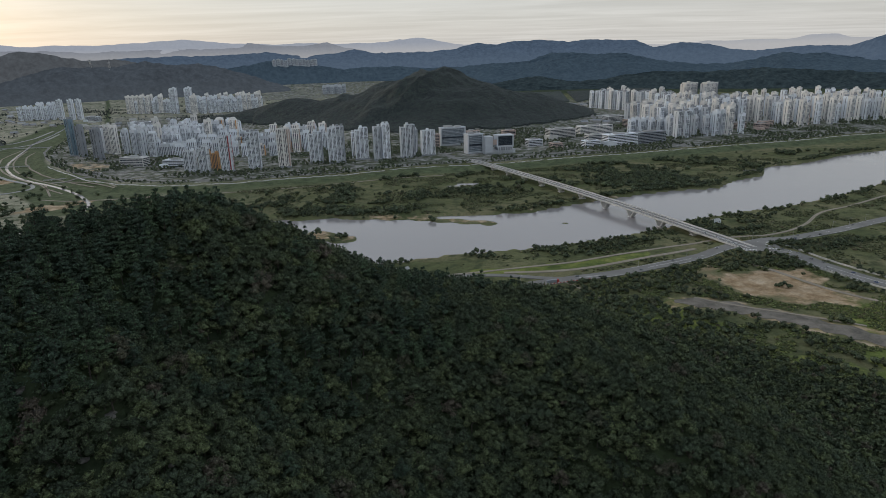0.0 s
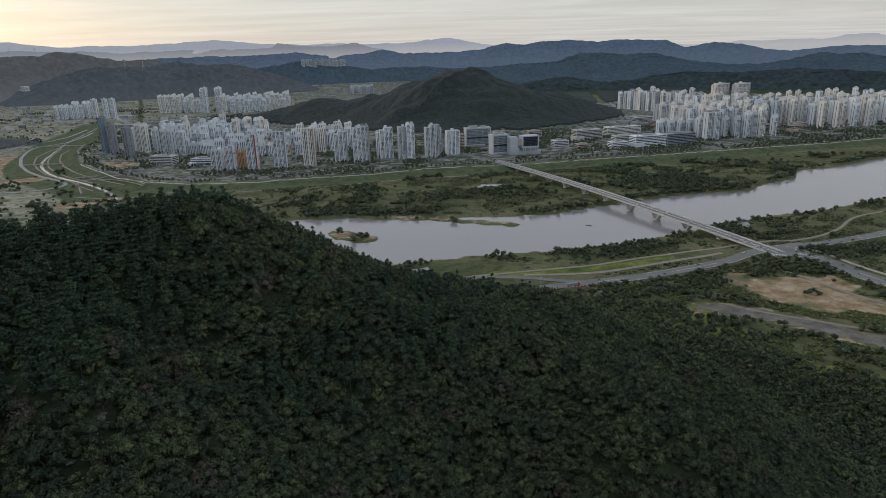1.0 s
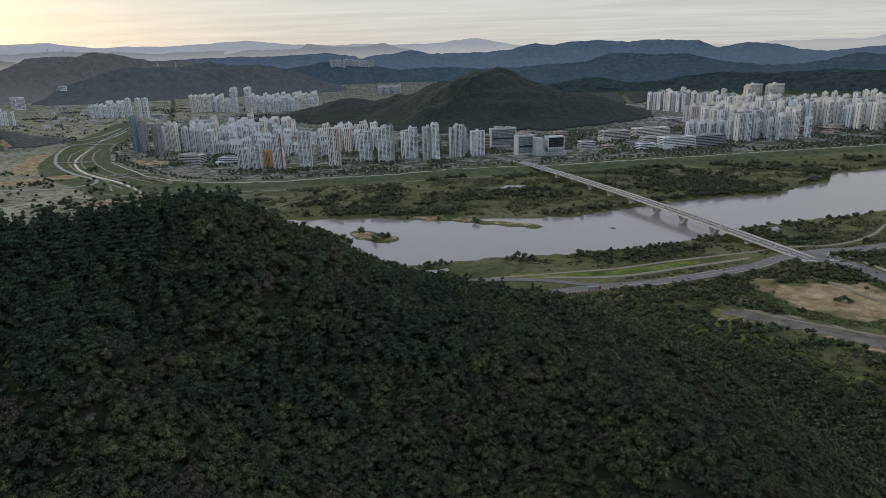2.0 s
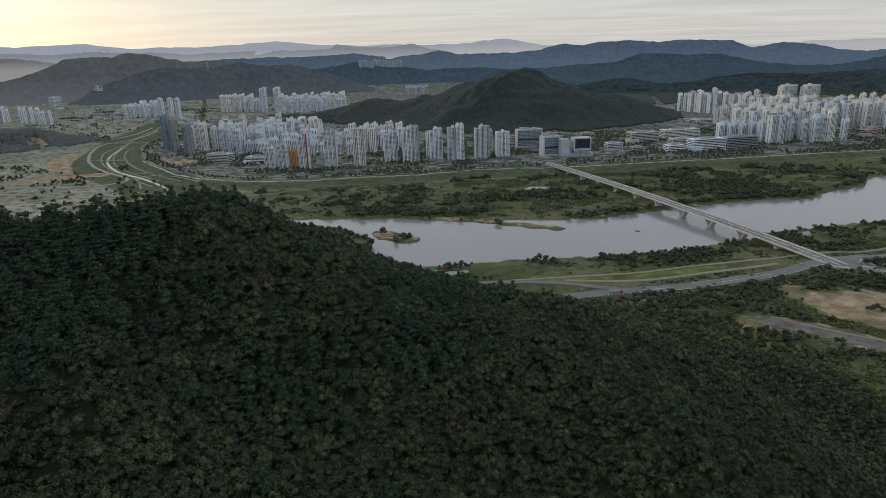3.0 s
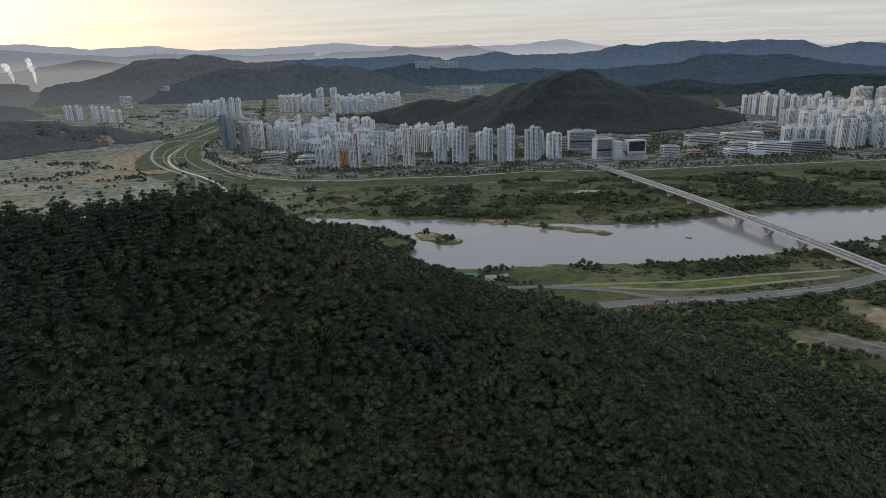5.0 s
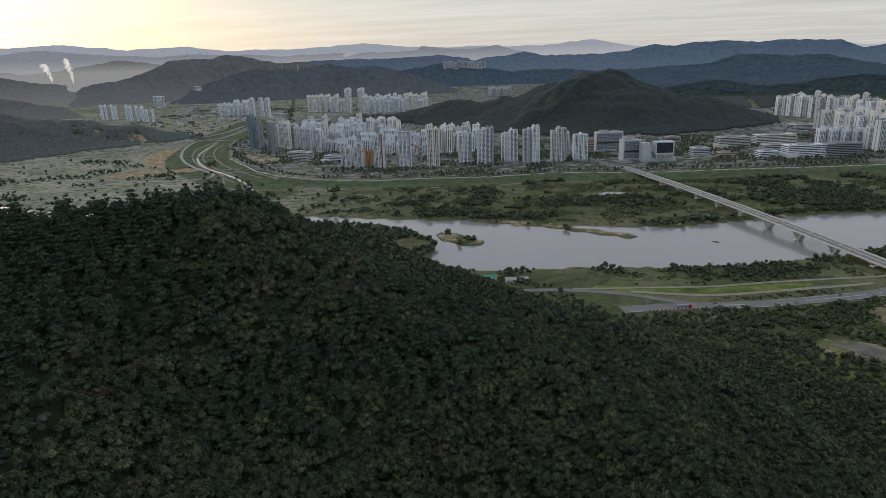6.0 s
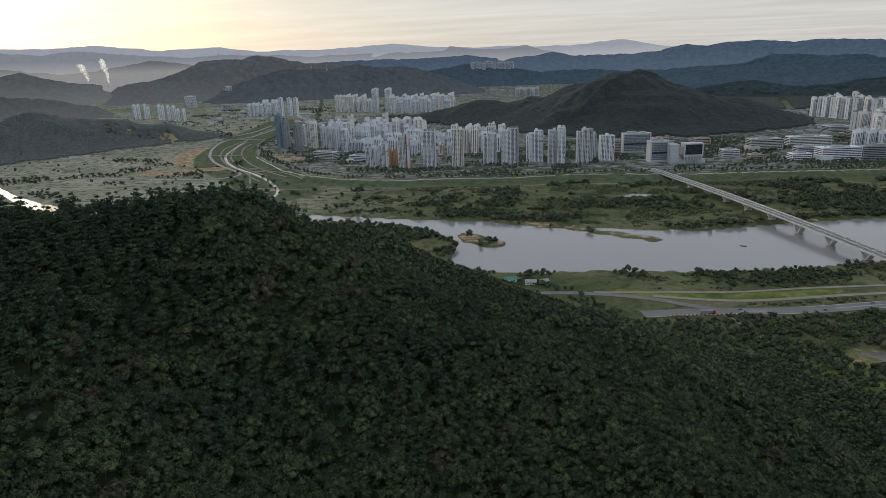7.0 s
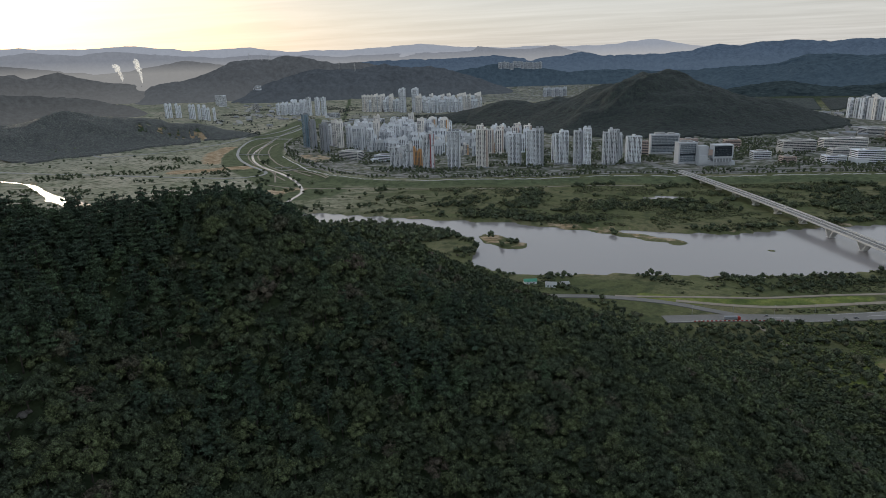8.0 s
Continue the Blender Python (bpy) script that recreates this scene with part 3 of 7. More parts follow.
def mountain_range(R, depth, profile, mat, label, rough=1.0, full=False, east=0):
    """A range of hills round the valley: profile of (degrees from +y, rise per 1000 m of distance)."""
    p = np.array(profile, float)
    base_depth = depth
    a0, a1 = (-180, 180) if full else (p[0, 0] - 5, p[-1, 0] + 5)
    az = np.arange(a0, a1 + 0.01, 0.35 if full else 0.09)
    if full:
        rise = np.interp(az, p[:, 0], p[:, 1])
    else:
        rise = np.interp(az, np.r_[a0, p[:, 0], a1], np.r_[p[0, 1] - 60, p[:, 1], p[-1, 1] - 60])
    rise = rise + rough * (3.0 * fbm(az, az * 0 + R * 0.01, 1.8, 6) + 1.8 * fbm(az, az * 0 + R * 0.02, 0.4, 4))
    crest = 247 + rise * R / 1000
    depth = base_depth + east * smooth(-3, 4, az)
    rows = 16
    V = []
    for k in range(-1, rows):
        s = max(k, 0) / (rows - 1)
        rr = R - depth * s + (60 if k < 0 else 0) + depth * 0.22 * fbm(az * R / 57.3, az * 0 + k * 60 + R, 160, 3) * (k > 0)
        x, y = 28 + rr * np.sin(np.radians(az)), 20 + rr * np.cos(np.radians(az))
        low = terrain(x, y) - 6
        z = crest - (crest - np.minimum(low, crest - 2)) * s**0.8 - (35 if k < 0 else 0)
        z = z + (crest - low) * 0.8 * (0.25 - np.abs(fbm(az * R / 57.3 + 60 * s, az * 0 + s * 160 + R, 260, 5))) * np.sin(np.pi * min(1.0, s * 1.15 + 0.05))
        V.append(np.stack([x, y, z], -1))
    n = len(az)
    GRIDS[label] = (az, np.array(V))
    V = np.concatenate(V)
    i, j = np.meshgrid(np.arange(n - 1), np.arange(rows))
    Q = np.stack([j * n + i, j * n + i + 1, (j + 1) * n + i + 1, (j + 1) * n + i], -1).reshape(-1, 4)
    me = mesh_np("mountain_range", V, Q, mats=(mat,), shade=True)
    return tagged(new("mountain_range", me), label, "mountains", kind="structure")


# each range's glow and mist colours are haze emitted by its own surface
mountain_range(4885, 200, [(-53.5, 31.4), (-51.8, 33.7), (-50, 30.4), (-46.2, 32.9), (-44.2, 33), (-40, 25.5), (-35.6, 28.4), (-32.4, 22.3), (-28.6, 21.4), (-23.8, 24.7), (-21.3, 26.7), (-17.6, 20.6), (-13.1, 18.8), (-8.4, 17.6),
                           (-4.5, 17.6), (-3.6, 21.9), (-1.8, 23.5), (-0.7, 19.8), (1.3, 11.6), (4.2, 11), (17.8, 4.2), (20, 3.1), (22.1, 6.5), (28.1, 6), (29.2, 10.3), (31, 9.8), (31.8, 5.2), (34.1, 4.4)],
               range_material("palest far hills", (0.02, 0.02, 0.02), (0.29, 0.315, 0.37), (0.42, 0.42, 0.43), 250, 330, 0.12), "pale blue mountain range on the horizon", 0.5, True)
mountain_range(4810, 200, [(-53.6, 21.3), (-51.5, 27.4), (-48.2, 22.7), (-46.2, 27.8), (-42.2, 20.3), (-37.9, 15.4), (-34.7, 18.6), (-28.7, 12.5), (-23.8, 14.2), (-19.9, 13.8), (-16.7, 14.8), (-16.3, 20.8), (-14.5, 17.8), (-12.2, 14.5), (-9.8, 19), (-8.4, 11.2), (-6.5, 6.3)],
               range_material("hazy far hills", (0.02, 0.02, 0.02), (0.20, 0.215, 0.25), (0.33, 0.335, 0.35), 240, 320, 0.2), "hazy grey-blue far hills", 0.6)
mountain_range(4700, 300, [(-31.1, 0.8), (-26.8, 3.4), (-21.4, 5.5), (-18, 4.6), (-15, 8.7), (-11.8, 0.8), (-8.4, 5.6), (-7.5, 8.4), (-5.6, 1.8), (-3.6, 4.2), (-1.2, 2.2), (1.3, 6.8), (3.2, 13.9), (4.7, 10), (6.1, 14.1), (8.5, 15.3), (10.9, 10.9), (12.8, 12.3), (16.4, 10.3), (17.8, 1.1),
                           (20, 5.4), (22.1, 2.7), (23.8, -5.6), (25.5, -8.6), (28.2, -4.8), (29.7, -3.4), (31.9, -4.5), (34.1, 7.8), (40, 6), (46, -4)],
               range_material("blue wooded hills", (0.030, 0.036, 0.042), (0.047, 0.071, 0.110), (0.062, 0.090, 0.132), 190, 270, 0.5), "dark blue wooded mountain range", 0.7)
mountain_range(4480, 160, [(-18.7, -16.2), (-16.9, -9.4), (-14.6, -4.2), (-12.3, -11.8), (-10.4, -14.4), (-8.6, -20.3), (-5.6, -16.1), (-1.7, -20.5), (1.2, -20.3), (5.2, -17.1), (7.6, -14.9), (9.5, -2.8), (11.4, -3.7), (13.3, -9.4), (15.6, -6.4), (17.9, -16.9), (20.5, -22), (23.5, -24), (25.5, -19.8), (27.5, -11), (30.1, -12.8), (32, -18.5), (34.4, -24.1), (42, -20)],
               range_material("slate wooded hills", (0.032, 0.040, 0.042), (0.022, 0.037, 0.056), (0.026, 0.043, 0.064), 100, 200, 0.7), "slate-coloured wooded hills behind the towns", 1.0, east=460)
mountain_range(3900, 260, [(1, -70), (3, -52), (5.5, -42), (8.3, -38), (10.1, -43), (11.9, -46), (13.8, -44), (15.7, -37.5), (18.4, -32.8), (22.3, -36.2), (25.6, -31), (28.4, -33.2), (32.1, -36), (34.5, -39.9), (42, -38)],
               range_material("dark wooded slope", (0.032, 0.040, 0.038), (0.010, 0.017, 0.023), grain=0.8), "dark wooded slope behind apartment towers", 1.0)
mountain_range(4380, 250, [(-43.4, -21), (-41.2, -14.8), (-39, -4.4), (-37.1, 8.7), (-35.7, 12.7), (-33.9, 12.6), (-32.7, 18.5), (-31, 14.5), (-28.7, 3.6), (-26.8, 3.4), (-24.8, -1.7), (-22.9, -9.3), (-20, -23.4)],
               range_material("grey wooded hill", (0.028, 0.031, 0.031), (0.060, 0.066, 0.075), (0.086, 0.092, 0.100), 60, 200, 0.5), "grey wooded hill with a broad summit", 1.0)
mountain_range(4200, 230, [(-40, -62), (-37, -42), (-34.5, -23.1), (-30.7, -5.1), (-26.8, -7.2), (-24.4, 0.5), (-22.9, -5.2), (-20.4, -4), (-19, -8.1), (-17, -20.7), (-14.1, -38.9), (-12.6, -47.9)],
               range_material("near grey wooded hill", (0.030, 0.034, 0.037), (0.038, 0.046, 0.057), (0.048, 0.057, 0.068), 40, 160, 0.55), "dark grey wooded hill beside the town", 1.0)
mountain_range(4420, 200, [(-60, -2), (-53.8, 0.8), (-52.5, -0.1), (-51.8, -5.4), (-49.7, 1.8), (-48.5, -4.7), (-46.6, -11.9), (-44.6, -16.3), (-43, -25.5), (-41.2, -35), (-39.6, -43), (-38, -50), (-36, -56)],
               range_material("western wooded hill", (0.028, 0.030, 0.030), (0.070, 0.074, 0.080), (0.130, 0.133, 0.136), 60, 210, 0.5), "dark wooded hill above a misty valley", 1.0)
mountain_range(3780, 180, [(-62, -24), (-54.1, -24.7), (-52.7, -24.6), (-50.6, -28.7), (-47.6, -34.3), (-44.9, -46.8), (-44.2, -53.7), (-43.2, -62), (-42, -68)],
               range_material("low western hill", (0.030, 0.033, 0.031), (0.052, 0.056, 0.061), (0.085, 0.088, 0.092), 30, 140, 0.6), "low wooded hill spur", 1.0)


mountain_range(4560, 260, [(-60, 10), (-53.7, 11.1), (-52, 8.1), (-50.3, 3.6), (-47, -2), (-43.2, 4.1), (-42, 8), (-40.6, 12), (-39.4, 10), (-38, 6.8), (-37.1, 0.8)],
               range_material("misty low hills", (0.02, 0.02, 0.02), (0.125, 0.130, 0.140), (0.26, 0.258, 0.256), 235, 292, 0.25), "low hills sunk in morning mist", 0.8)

# ---------------------------------------------------------------- roads
def resample(line, step):
    line = [Vector(p) for p in line]
    out = [line[0]]
    for a, b in zip(line[:-1], line[1:]):
        n = max(1, int((b - a).length / step))
        out += [a.lerp(b, k / n) for k in range(1, n + 1)]
    return out


def rounded(line, step=12, passes=3):
    pts = resample([(x, y, 0) for x, y in line], step)
    for _ in range(passes):
        pts = [pts[0]] + [(a + b * 2 + c) / 4 for a, b, c in zip(pts[:-2], pts[1:-1], pts[2:])] + [pts[-1]]
    return pts


def ribbon(name, line, width, mat, label, lift=0.35, step=12, offset=0.0, height=None, category="road", kind="structure", thick=0.3, ragged=0.0):
    """A strip laid on the land along a line, with an edge; height: a function that gives its own level."""
    pts = rounded(line, step)
    V, Q = [], []
    for k, p in enumerate(pts):
        d = (pts[min(k + 1, len(pts) - 1)] - pts[max(k - 1, 0)]).normalized()
        s = Vector((d.y, -d.x, 0))
        c = p + s * offset
        wide = width * min(1.0, 0.35 + 0.2 * k) if ragged else width
        cols = [c + s * (wide * f * (1 + ragged * math.sin(k * (1.9 + f) + 3 * f))) for f in (-0.5, 0, 0.5)]
        if height:
            hs = [height(c.x, c.y)] * 3
        else:
            hs = list(land(np.array([q.x for q in cols]), np.array([q.y for q in cols])))
            top = max(hs)
            hs = [top] * 3
        V += [(cols[0].x, cols[0].y, hs[0] + lift - thick - 0.6)]
        V += [(q.x, q.y, h + lift) for q, h in zip(cols, hs)]
        V += [(cols[2].x, cols[2].y, hs[2] + lift - thick - 0.6)]
    for k in range(len(pts) - 1):
        for j in range(4):
            a, b = k * 5 + j, (k + 1) * 5 + j
            Q.append((a, b, b + 1, a + 1))
    return tagged(new(name, mesh_np(name, V, Q, mats=(mat,))), label, category, kind=kind)


ribbon("road_1", [(60, 636), (90, 648), (135, 662), (188, 675), (240, 695), (296, 720), (350, 751), (400, 770), (451, 794), (538, 828), (640, 880), (800, 950), (1100, 1060)], 17, ASPHALT, "four-lane asphalt road along the river bank", 0.6)
ribbon("road_2", [(-60, 668), (-6, 684), (40, 686), (80, 680), (110, 668), (140, 664)], 9, ASPHALT, "asphalt side road joining the river road", 0.55)
ribbon("road_3", [(384, 752), (402, 745), (428, 712), (448, 660), (470, 618), (500, 560), (560, 450)], 20, ASPHALT, "asphalt road running away from the junction", 0.6)
ribbon("road_4", [(128, 664), (144, 648), (150, 626), (161, 596), (185, 560)], 3.6, PATHWAY, "narrow lane below the river road", 0.5)
ribbon("road_5", [(70, 690), (110, 690), (150, 694), (205, 714), (262, 738), (320, 762)], 6, PATHWAY, "pale riverside lane", 0.5)
ribbon("path_1", [(10, 690), (63, 700), (146, 719), (223, 750), (304, 779), (378, 797), (430, 812), (479, 834), (522, 868), (560, 915), (587, 938), (635, 958), (741, 1026), (900, 1110)], 4.5, PATHWAY, "pale earth path along the river meadow", 0.45)
ribbon("path_2", [(232, 452), (237, 440), (243, 425)], 4, PATHWAY, "short earth track in scrub", 0.5)
ribbon("path_3", [(255, 600), (300, 566), (330, 552), (380, 520)], 3, PATHWAY, "earth track beside gravel", 0.5)
ribbon("road_6", [(-1900, 1180), (-1500, 1200), (-1200, 1215), (-1040, 1224), (-972, 1226), (-909, 1234), (-862, 1254), (-850, 1287), (-859, 1322), (-898, 1359), (-966, 1405), (-1062, 1491), (-1147, 1587), (-1238, 1720), (-1313, 1860), (-1338, 1931), (-1322, 1974), (-1312, 2051), (-1347, 2206), (-1392, 2344)], 8, DIKE_ROAD, "pale dike road curving beside the stream", 0.7)
ribbon("road_7", [(-2010, 1498), (-1780, 1515), (-1536, 1464), (-1474, 1531), (-1420, 1613), (-1390, 1740), (-1376, 1909), (-1379, 1975), (-1410, 2220), (-1473, 2445)], 8, DIKE_ROAD, "pale road at the foot of the hill", 0.7)
ribbon("dike_path", [(x, y + 2) for x, y in LEVEE[5:24]], 3.5, CONCRETE, "pale path on the dike's crown", 1.0)
ribbon("road_8", [(x, y + 62) for x, y in LEVEE[6:24]], 13, ASPHALT, "riverside street before the apartment towers", 0.35)
ribbon("path_4", [(-760, 1180), (-700, 1165), (-600, 1175), (-480, 1190), (-300, 1225), (-100, 1300), (60, 1330)], 4.5, PATHWAY, "grassy maintenance track under the dike", 0.4)
ribbon("road_9", [(-850, 1360), (-800, 1380), (-740, 1420), (-700, 1480), (-700, 1560), (-760, 1640), (-870, 1620), (-960, 1690), (-1040, 1800), (-1100, 1950), (-1180, 2150)], 12, ASPHALT, "street at the town's edge", 0.4)
ribbon("road_10", [(40, 1500), (20, 1560), (-20, 1640), (-60, 1760), (-100, 1900), (-140, 2000)], 14, ASPHALT, "street leading from the bridge into town", 0.4)
ribbon("road_11", [(70, 1478), (130, 1505), (250, 1540), (400, 1580), (560, 1625), (720, 1670), (900, 1760), (1100, 1850), (1500, 1990)], 14, ASPHALT, "wide street behind the dike", 0.4)
ribbon("road_12", [(600, 2700), (590, 2560), (560, 2400), (540, 2200), (520, 2000), (500, 1800), (480, 1660)], 12, ASPHALT, "street between the campus and the towers", 0.5)

ribbon("gravel_yard", [(232, 592), (255, 586), (285, 570), (325, 540), (378, 490), (440, 430)], 24, GRAVEL, "grey gravel strip beside the sandy lot", 0.25, category="gravel yard", step=7, ragged=0.3)
ribbon("path_5", [(352, 706), (372, 680), (384, 650), (396, 620), (420, 585), (450, 560)], 5, PATHWAY, "pale wheel track across the sandy lot", 0.4)
ribbon("stream", [(-600, 978), (-625, 1070)] + STREAM, 7, WATER, "narrow bright stream winding down to the river", 0.45, category="stream", step=15)


for n, (line, w, mat) in enumerate((([(-755, 1240), (-814, 1290), (-856, 1339), (-922, 1391), (-988, 1447), (-1062, 1527), (-1139, 1627), (-1206, 1740), (-1240, 1840), (-1260, 1922)], 4, PATHWAY), ([(-779, 1305), (-832, 1346), (-902, 1399), (-982, 1473), (-1053, 1556), (-1121, 1658), (-1176, 1762), (-1231, 1893)], 4, PATHWAY),
                                    ([(-717, 1292), (-790, 1347), (-857, 1399), (-929, 1464), (-1011, 1555), (-1089, 1658), (-1157, 1774), (-1189, 1864)], 4, PATHWAY), ([(-671, 1334), (-735, 1362), (-841, 1447), (-951, 1564), (-1049, 1689), (-1129, 1810), (-1188, 1946)], 6, ASPHALT),
                                    ([(-764, 1215), (-815, 1290), (-852, 1346)], 4, PATHWAY), ([(-841, 1384), (-753, 1333), (-660, 1260)], 4, PATHWAY), ([(-741, 1347), (-660, 1267)], 4, PATHWAY))):
    ribbon("stream_path_%d" % (n + 1), line, w, mat, "pale curved path beside the stream", 0.6, step=10)

# ---------------------------------------------------------------- the bridge
B0, B1 = Vector((380, 743, 0)), Vector((66, 1478, 0))
B_LEN, B_DIR = (B1 - B0).length, (B1 - B0).normalized()
B_SIDE = Vector((B_DIR.y, -B_DIR.x, 0))


def deck_z(s):
    return 8.5 + 6.0 * math.sin(math.pi * min(max(s / B_LEN, 0), 1)) ** 0.8


def build_bridge():
    root = tagged(new("bridge"), "long pale concrete girder bridge on V-shaped piers over the river", "bridge")
    root.location = (0, 0, 0)
    n = 60
    # cross section of the girder, across and up from the carriageway
    sec = [(-10.5, 0), (-10.5, -0.9), (-6.5, -1.5), (-5.2, -3.2), (5.2, -3.2), (6.5, -1.5), (10.5, -0.9), (10.5, 0)]

    def sweep(name, section, mat, label="", close=True):
        V, Q = [], []
        m = len(section)
        for k in range(n + 1):
            s = B_LEN * k / n
            p = B0 + B_DIR * s
            for u, h in section:
                q = p + B_SIDE * u
                V.append((q.x, q.y, deck_z(s) + h))
        for k in range(n):
            for j in range(m if close else m - 1):
                a, b = k * m + j, k * m + (j + 1) % m
                Q.append((a, b, b + m, a + m))
        return part(name, mesh_np(name, V, Q, mats=(mat,)), root, label)

    sweep("girder", sec, CONCRETE, "pale concrete box girder")
    sweep("carriageway", [(-8.2, 0.02), (-8.2, 0.10), (8.2, 0.10), (8.2, 0.02)], ASPHALT, "grey asphalt carriageway")
    for side in (-1, 1):
        sweep("parapet", [(side * 10.4, 0.0), (side * 10.4, 1.15), (side * 10.1, 1.15), (side * 10.1, 0.0)], CONCRETE, "pale parapet")
        sweep("kerb", [(side * 8.3, 0.0), (side * 8.3, 0.75), (side * 8.6, 0.75), (side * 8.6, 0.0)], CONCRETE)
        sweep("edge_line", [(side * 7.7, 0.11), (side * 7.7, 0.13), (side * 7.4, 0.13), (side * 7.4, 0.11)], LINE)
        sweep("lane_line", [(side * 3.9, 0.11), (side * 3.9, 0.13), (side * 3.7, 0.13), (side * 3.7, 0.11)], LINE)
    sweep("median", [(-0.35, 0.10), (-0.35, 0.85), (0.35, 0.85), (0.35, 0.10)], CONCRETE)
    for k in range(11):
        s = 92 + k * 64.5
        if s > B_LEN - 25:
            break
        p = B0 + B_DIR * s
        base = max(ht(p.x, p.y), -1.5)
        top = deck_z(s) - 3.2
        pier = tagged(new("pier"), "V-shaped concrete pier")
        pier.parent = root

        def slab(v0, t0, w0, z0, v1, t1, w1, z1):
            """A tapered slab from a foot to a head, v along the bridge, t thick, w wide."""
            V, Q = [], []
            for z, v, t, w in ((z0, v0, t0, w0), (z1, v1, t1, w1)):
                for a, c in ((-1, -1), (1, -1), (1, 1), (-1, 1)):
                    q = p + B_SIDE * (a * w / 2) + B_DIR * (v + c * t / 2)
                    V.append((q.x, q.y, z))
            Q = [(0, 1, 5, 4), (1, 2, 6, 5), (2, 3, 7, 6), (3, 0, 4, 7), (4, 5, 6, 7), (3, 2, 1, 0)]
            return V, Q

        part("footing", mesh_np("footing", *slab(0, 6.5, 11, base - 1.5, 0, 6.0, 10, base + 1.6), mats=(CONCRETE,)), pier)
        for side in (-1, 1):
            part("leg", mesh_np("leg", *slab(side * 1.6, 2.0, 7.0, base + 1.5, side * 8.5, 1.7, 8.5, top + 0.15), mats=(CONCRETE,)), pier)
            part("bearing", mesh_np("bearing", *slab(side * 8.5, 2.6, 9.5, top - 0.3, side * 8.5, 2.6, 9.5, top + 0.25), mats=(CONCRETE,)), pier)
    for s, sign in ((0, 1), (B_LEN, -1)):
        V, Q = [], []
        p = B0 + B_DIR * (s + sign * 4)
        z = deck_z(s)
        for h in (-9, -0.25):
            for a, c in ((-1, -1), (1, -1), (1, 1), (-1, 1)):
                q = p + B_SIDE * (a * 11) + B_DIR * (c * 9)
                V.append((q.x, q.y, z + h))
        Q = [(0, 1, 5, 4), (1, 2, 6, 5), (2, 3, 7, 6), (3, 0, 4, 7), (4, 5, 6, 7)]
        part("abutment", mesh_np("abutment", V, Q, mats=(CONCRETE,)), root)


build_bridge()


# ---------------------------------------------------------------- buildings
FLOOR = 2.9


def pane_column(x, y, floors, w, h, axis, z0=4.0, step=FLOOR, skip=0):
    """A column of window panes, one a floor, standing 8 cm proud of the wall at x, y; axis: which way it faces."""
    out = []
    for k in range(floors):
        if skip and k % skip == skip - 1:
            continue
        z = z0 + k * step
        if axis in "sn":
            s = -1 if axis == "s" else 1
            out.append((x - w / 2, x + w / 2, min(y, y + s * 0.08), max(y, y + s * 0.08), z, z + h, axis))
        else:
            s = -1 if axis == "w" else 1
            out.append((min(x, x + s * 0.08), max(x, x + s * 0.08), y - w / 2, y + w / 2, z, z + h, axis))
    return out


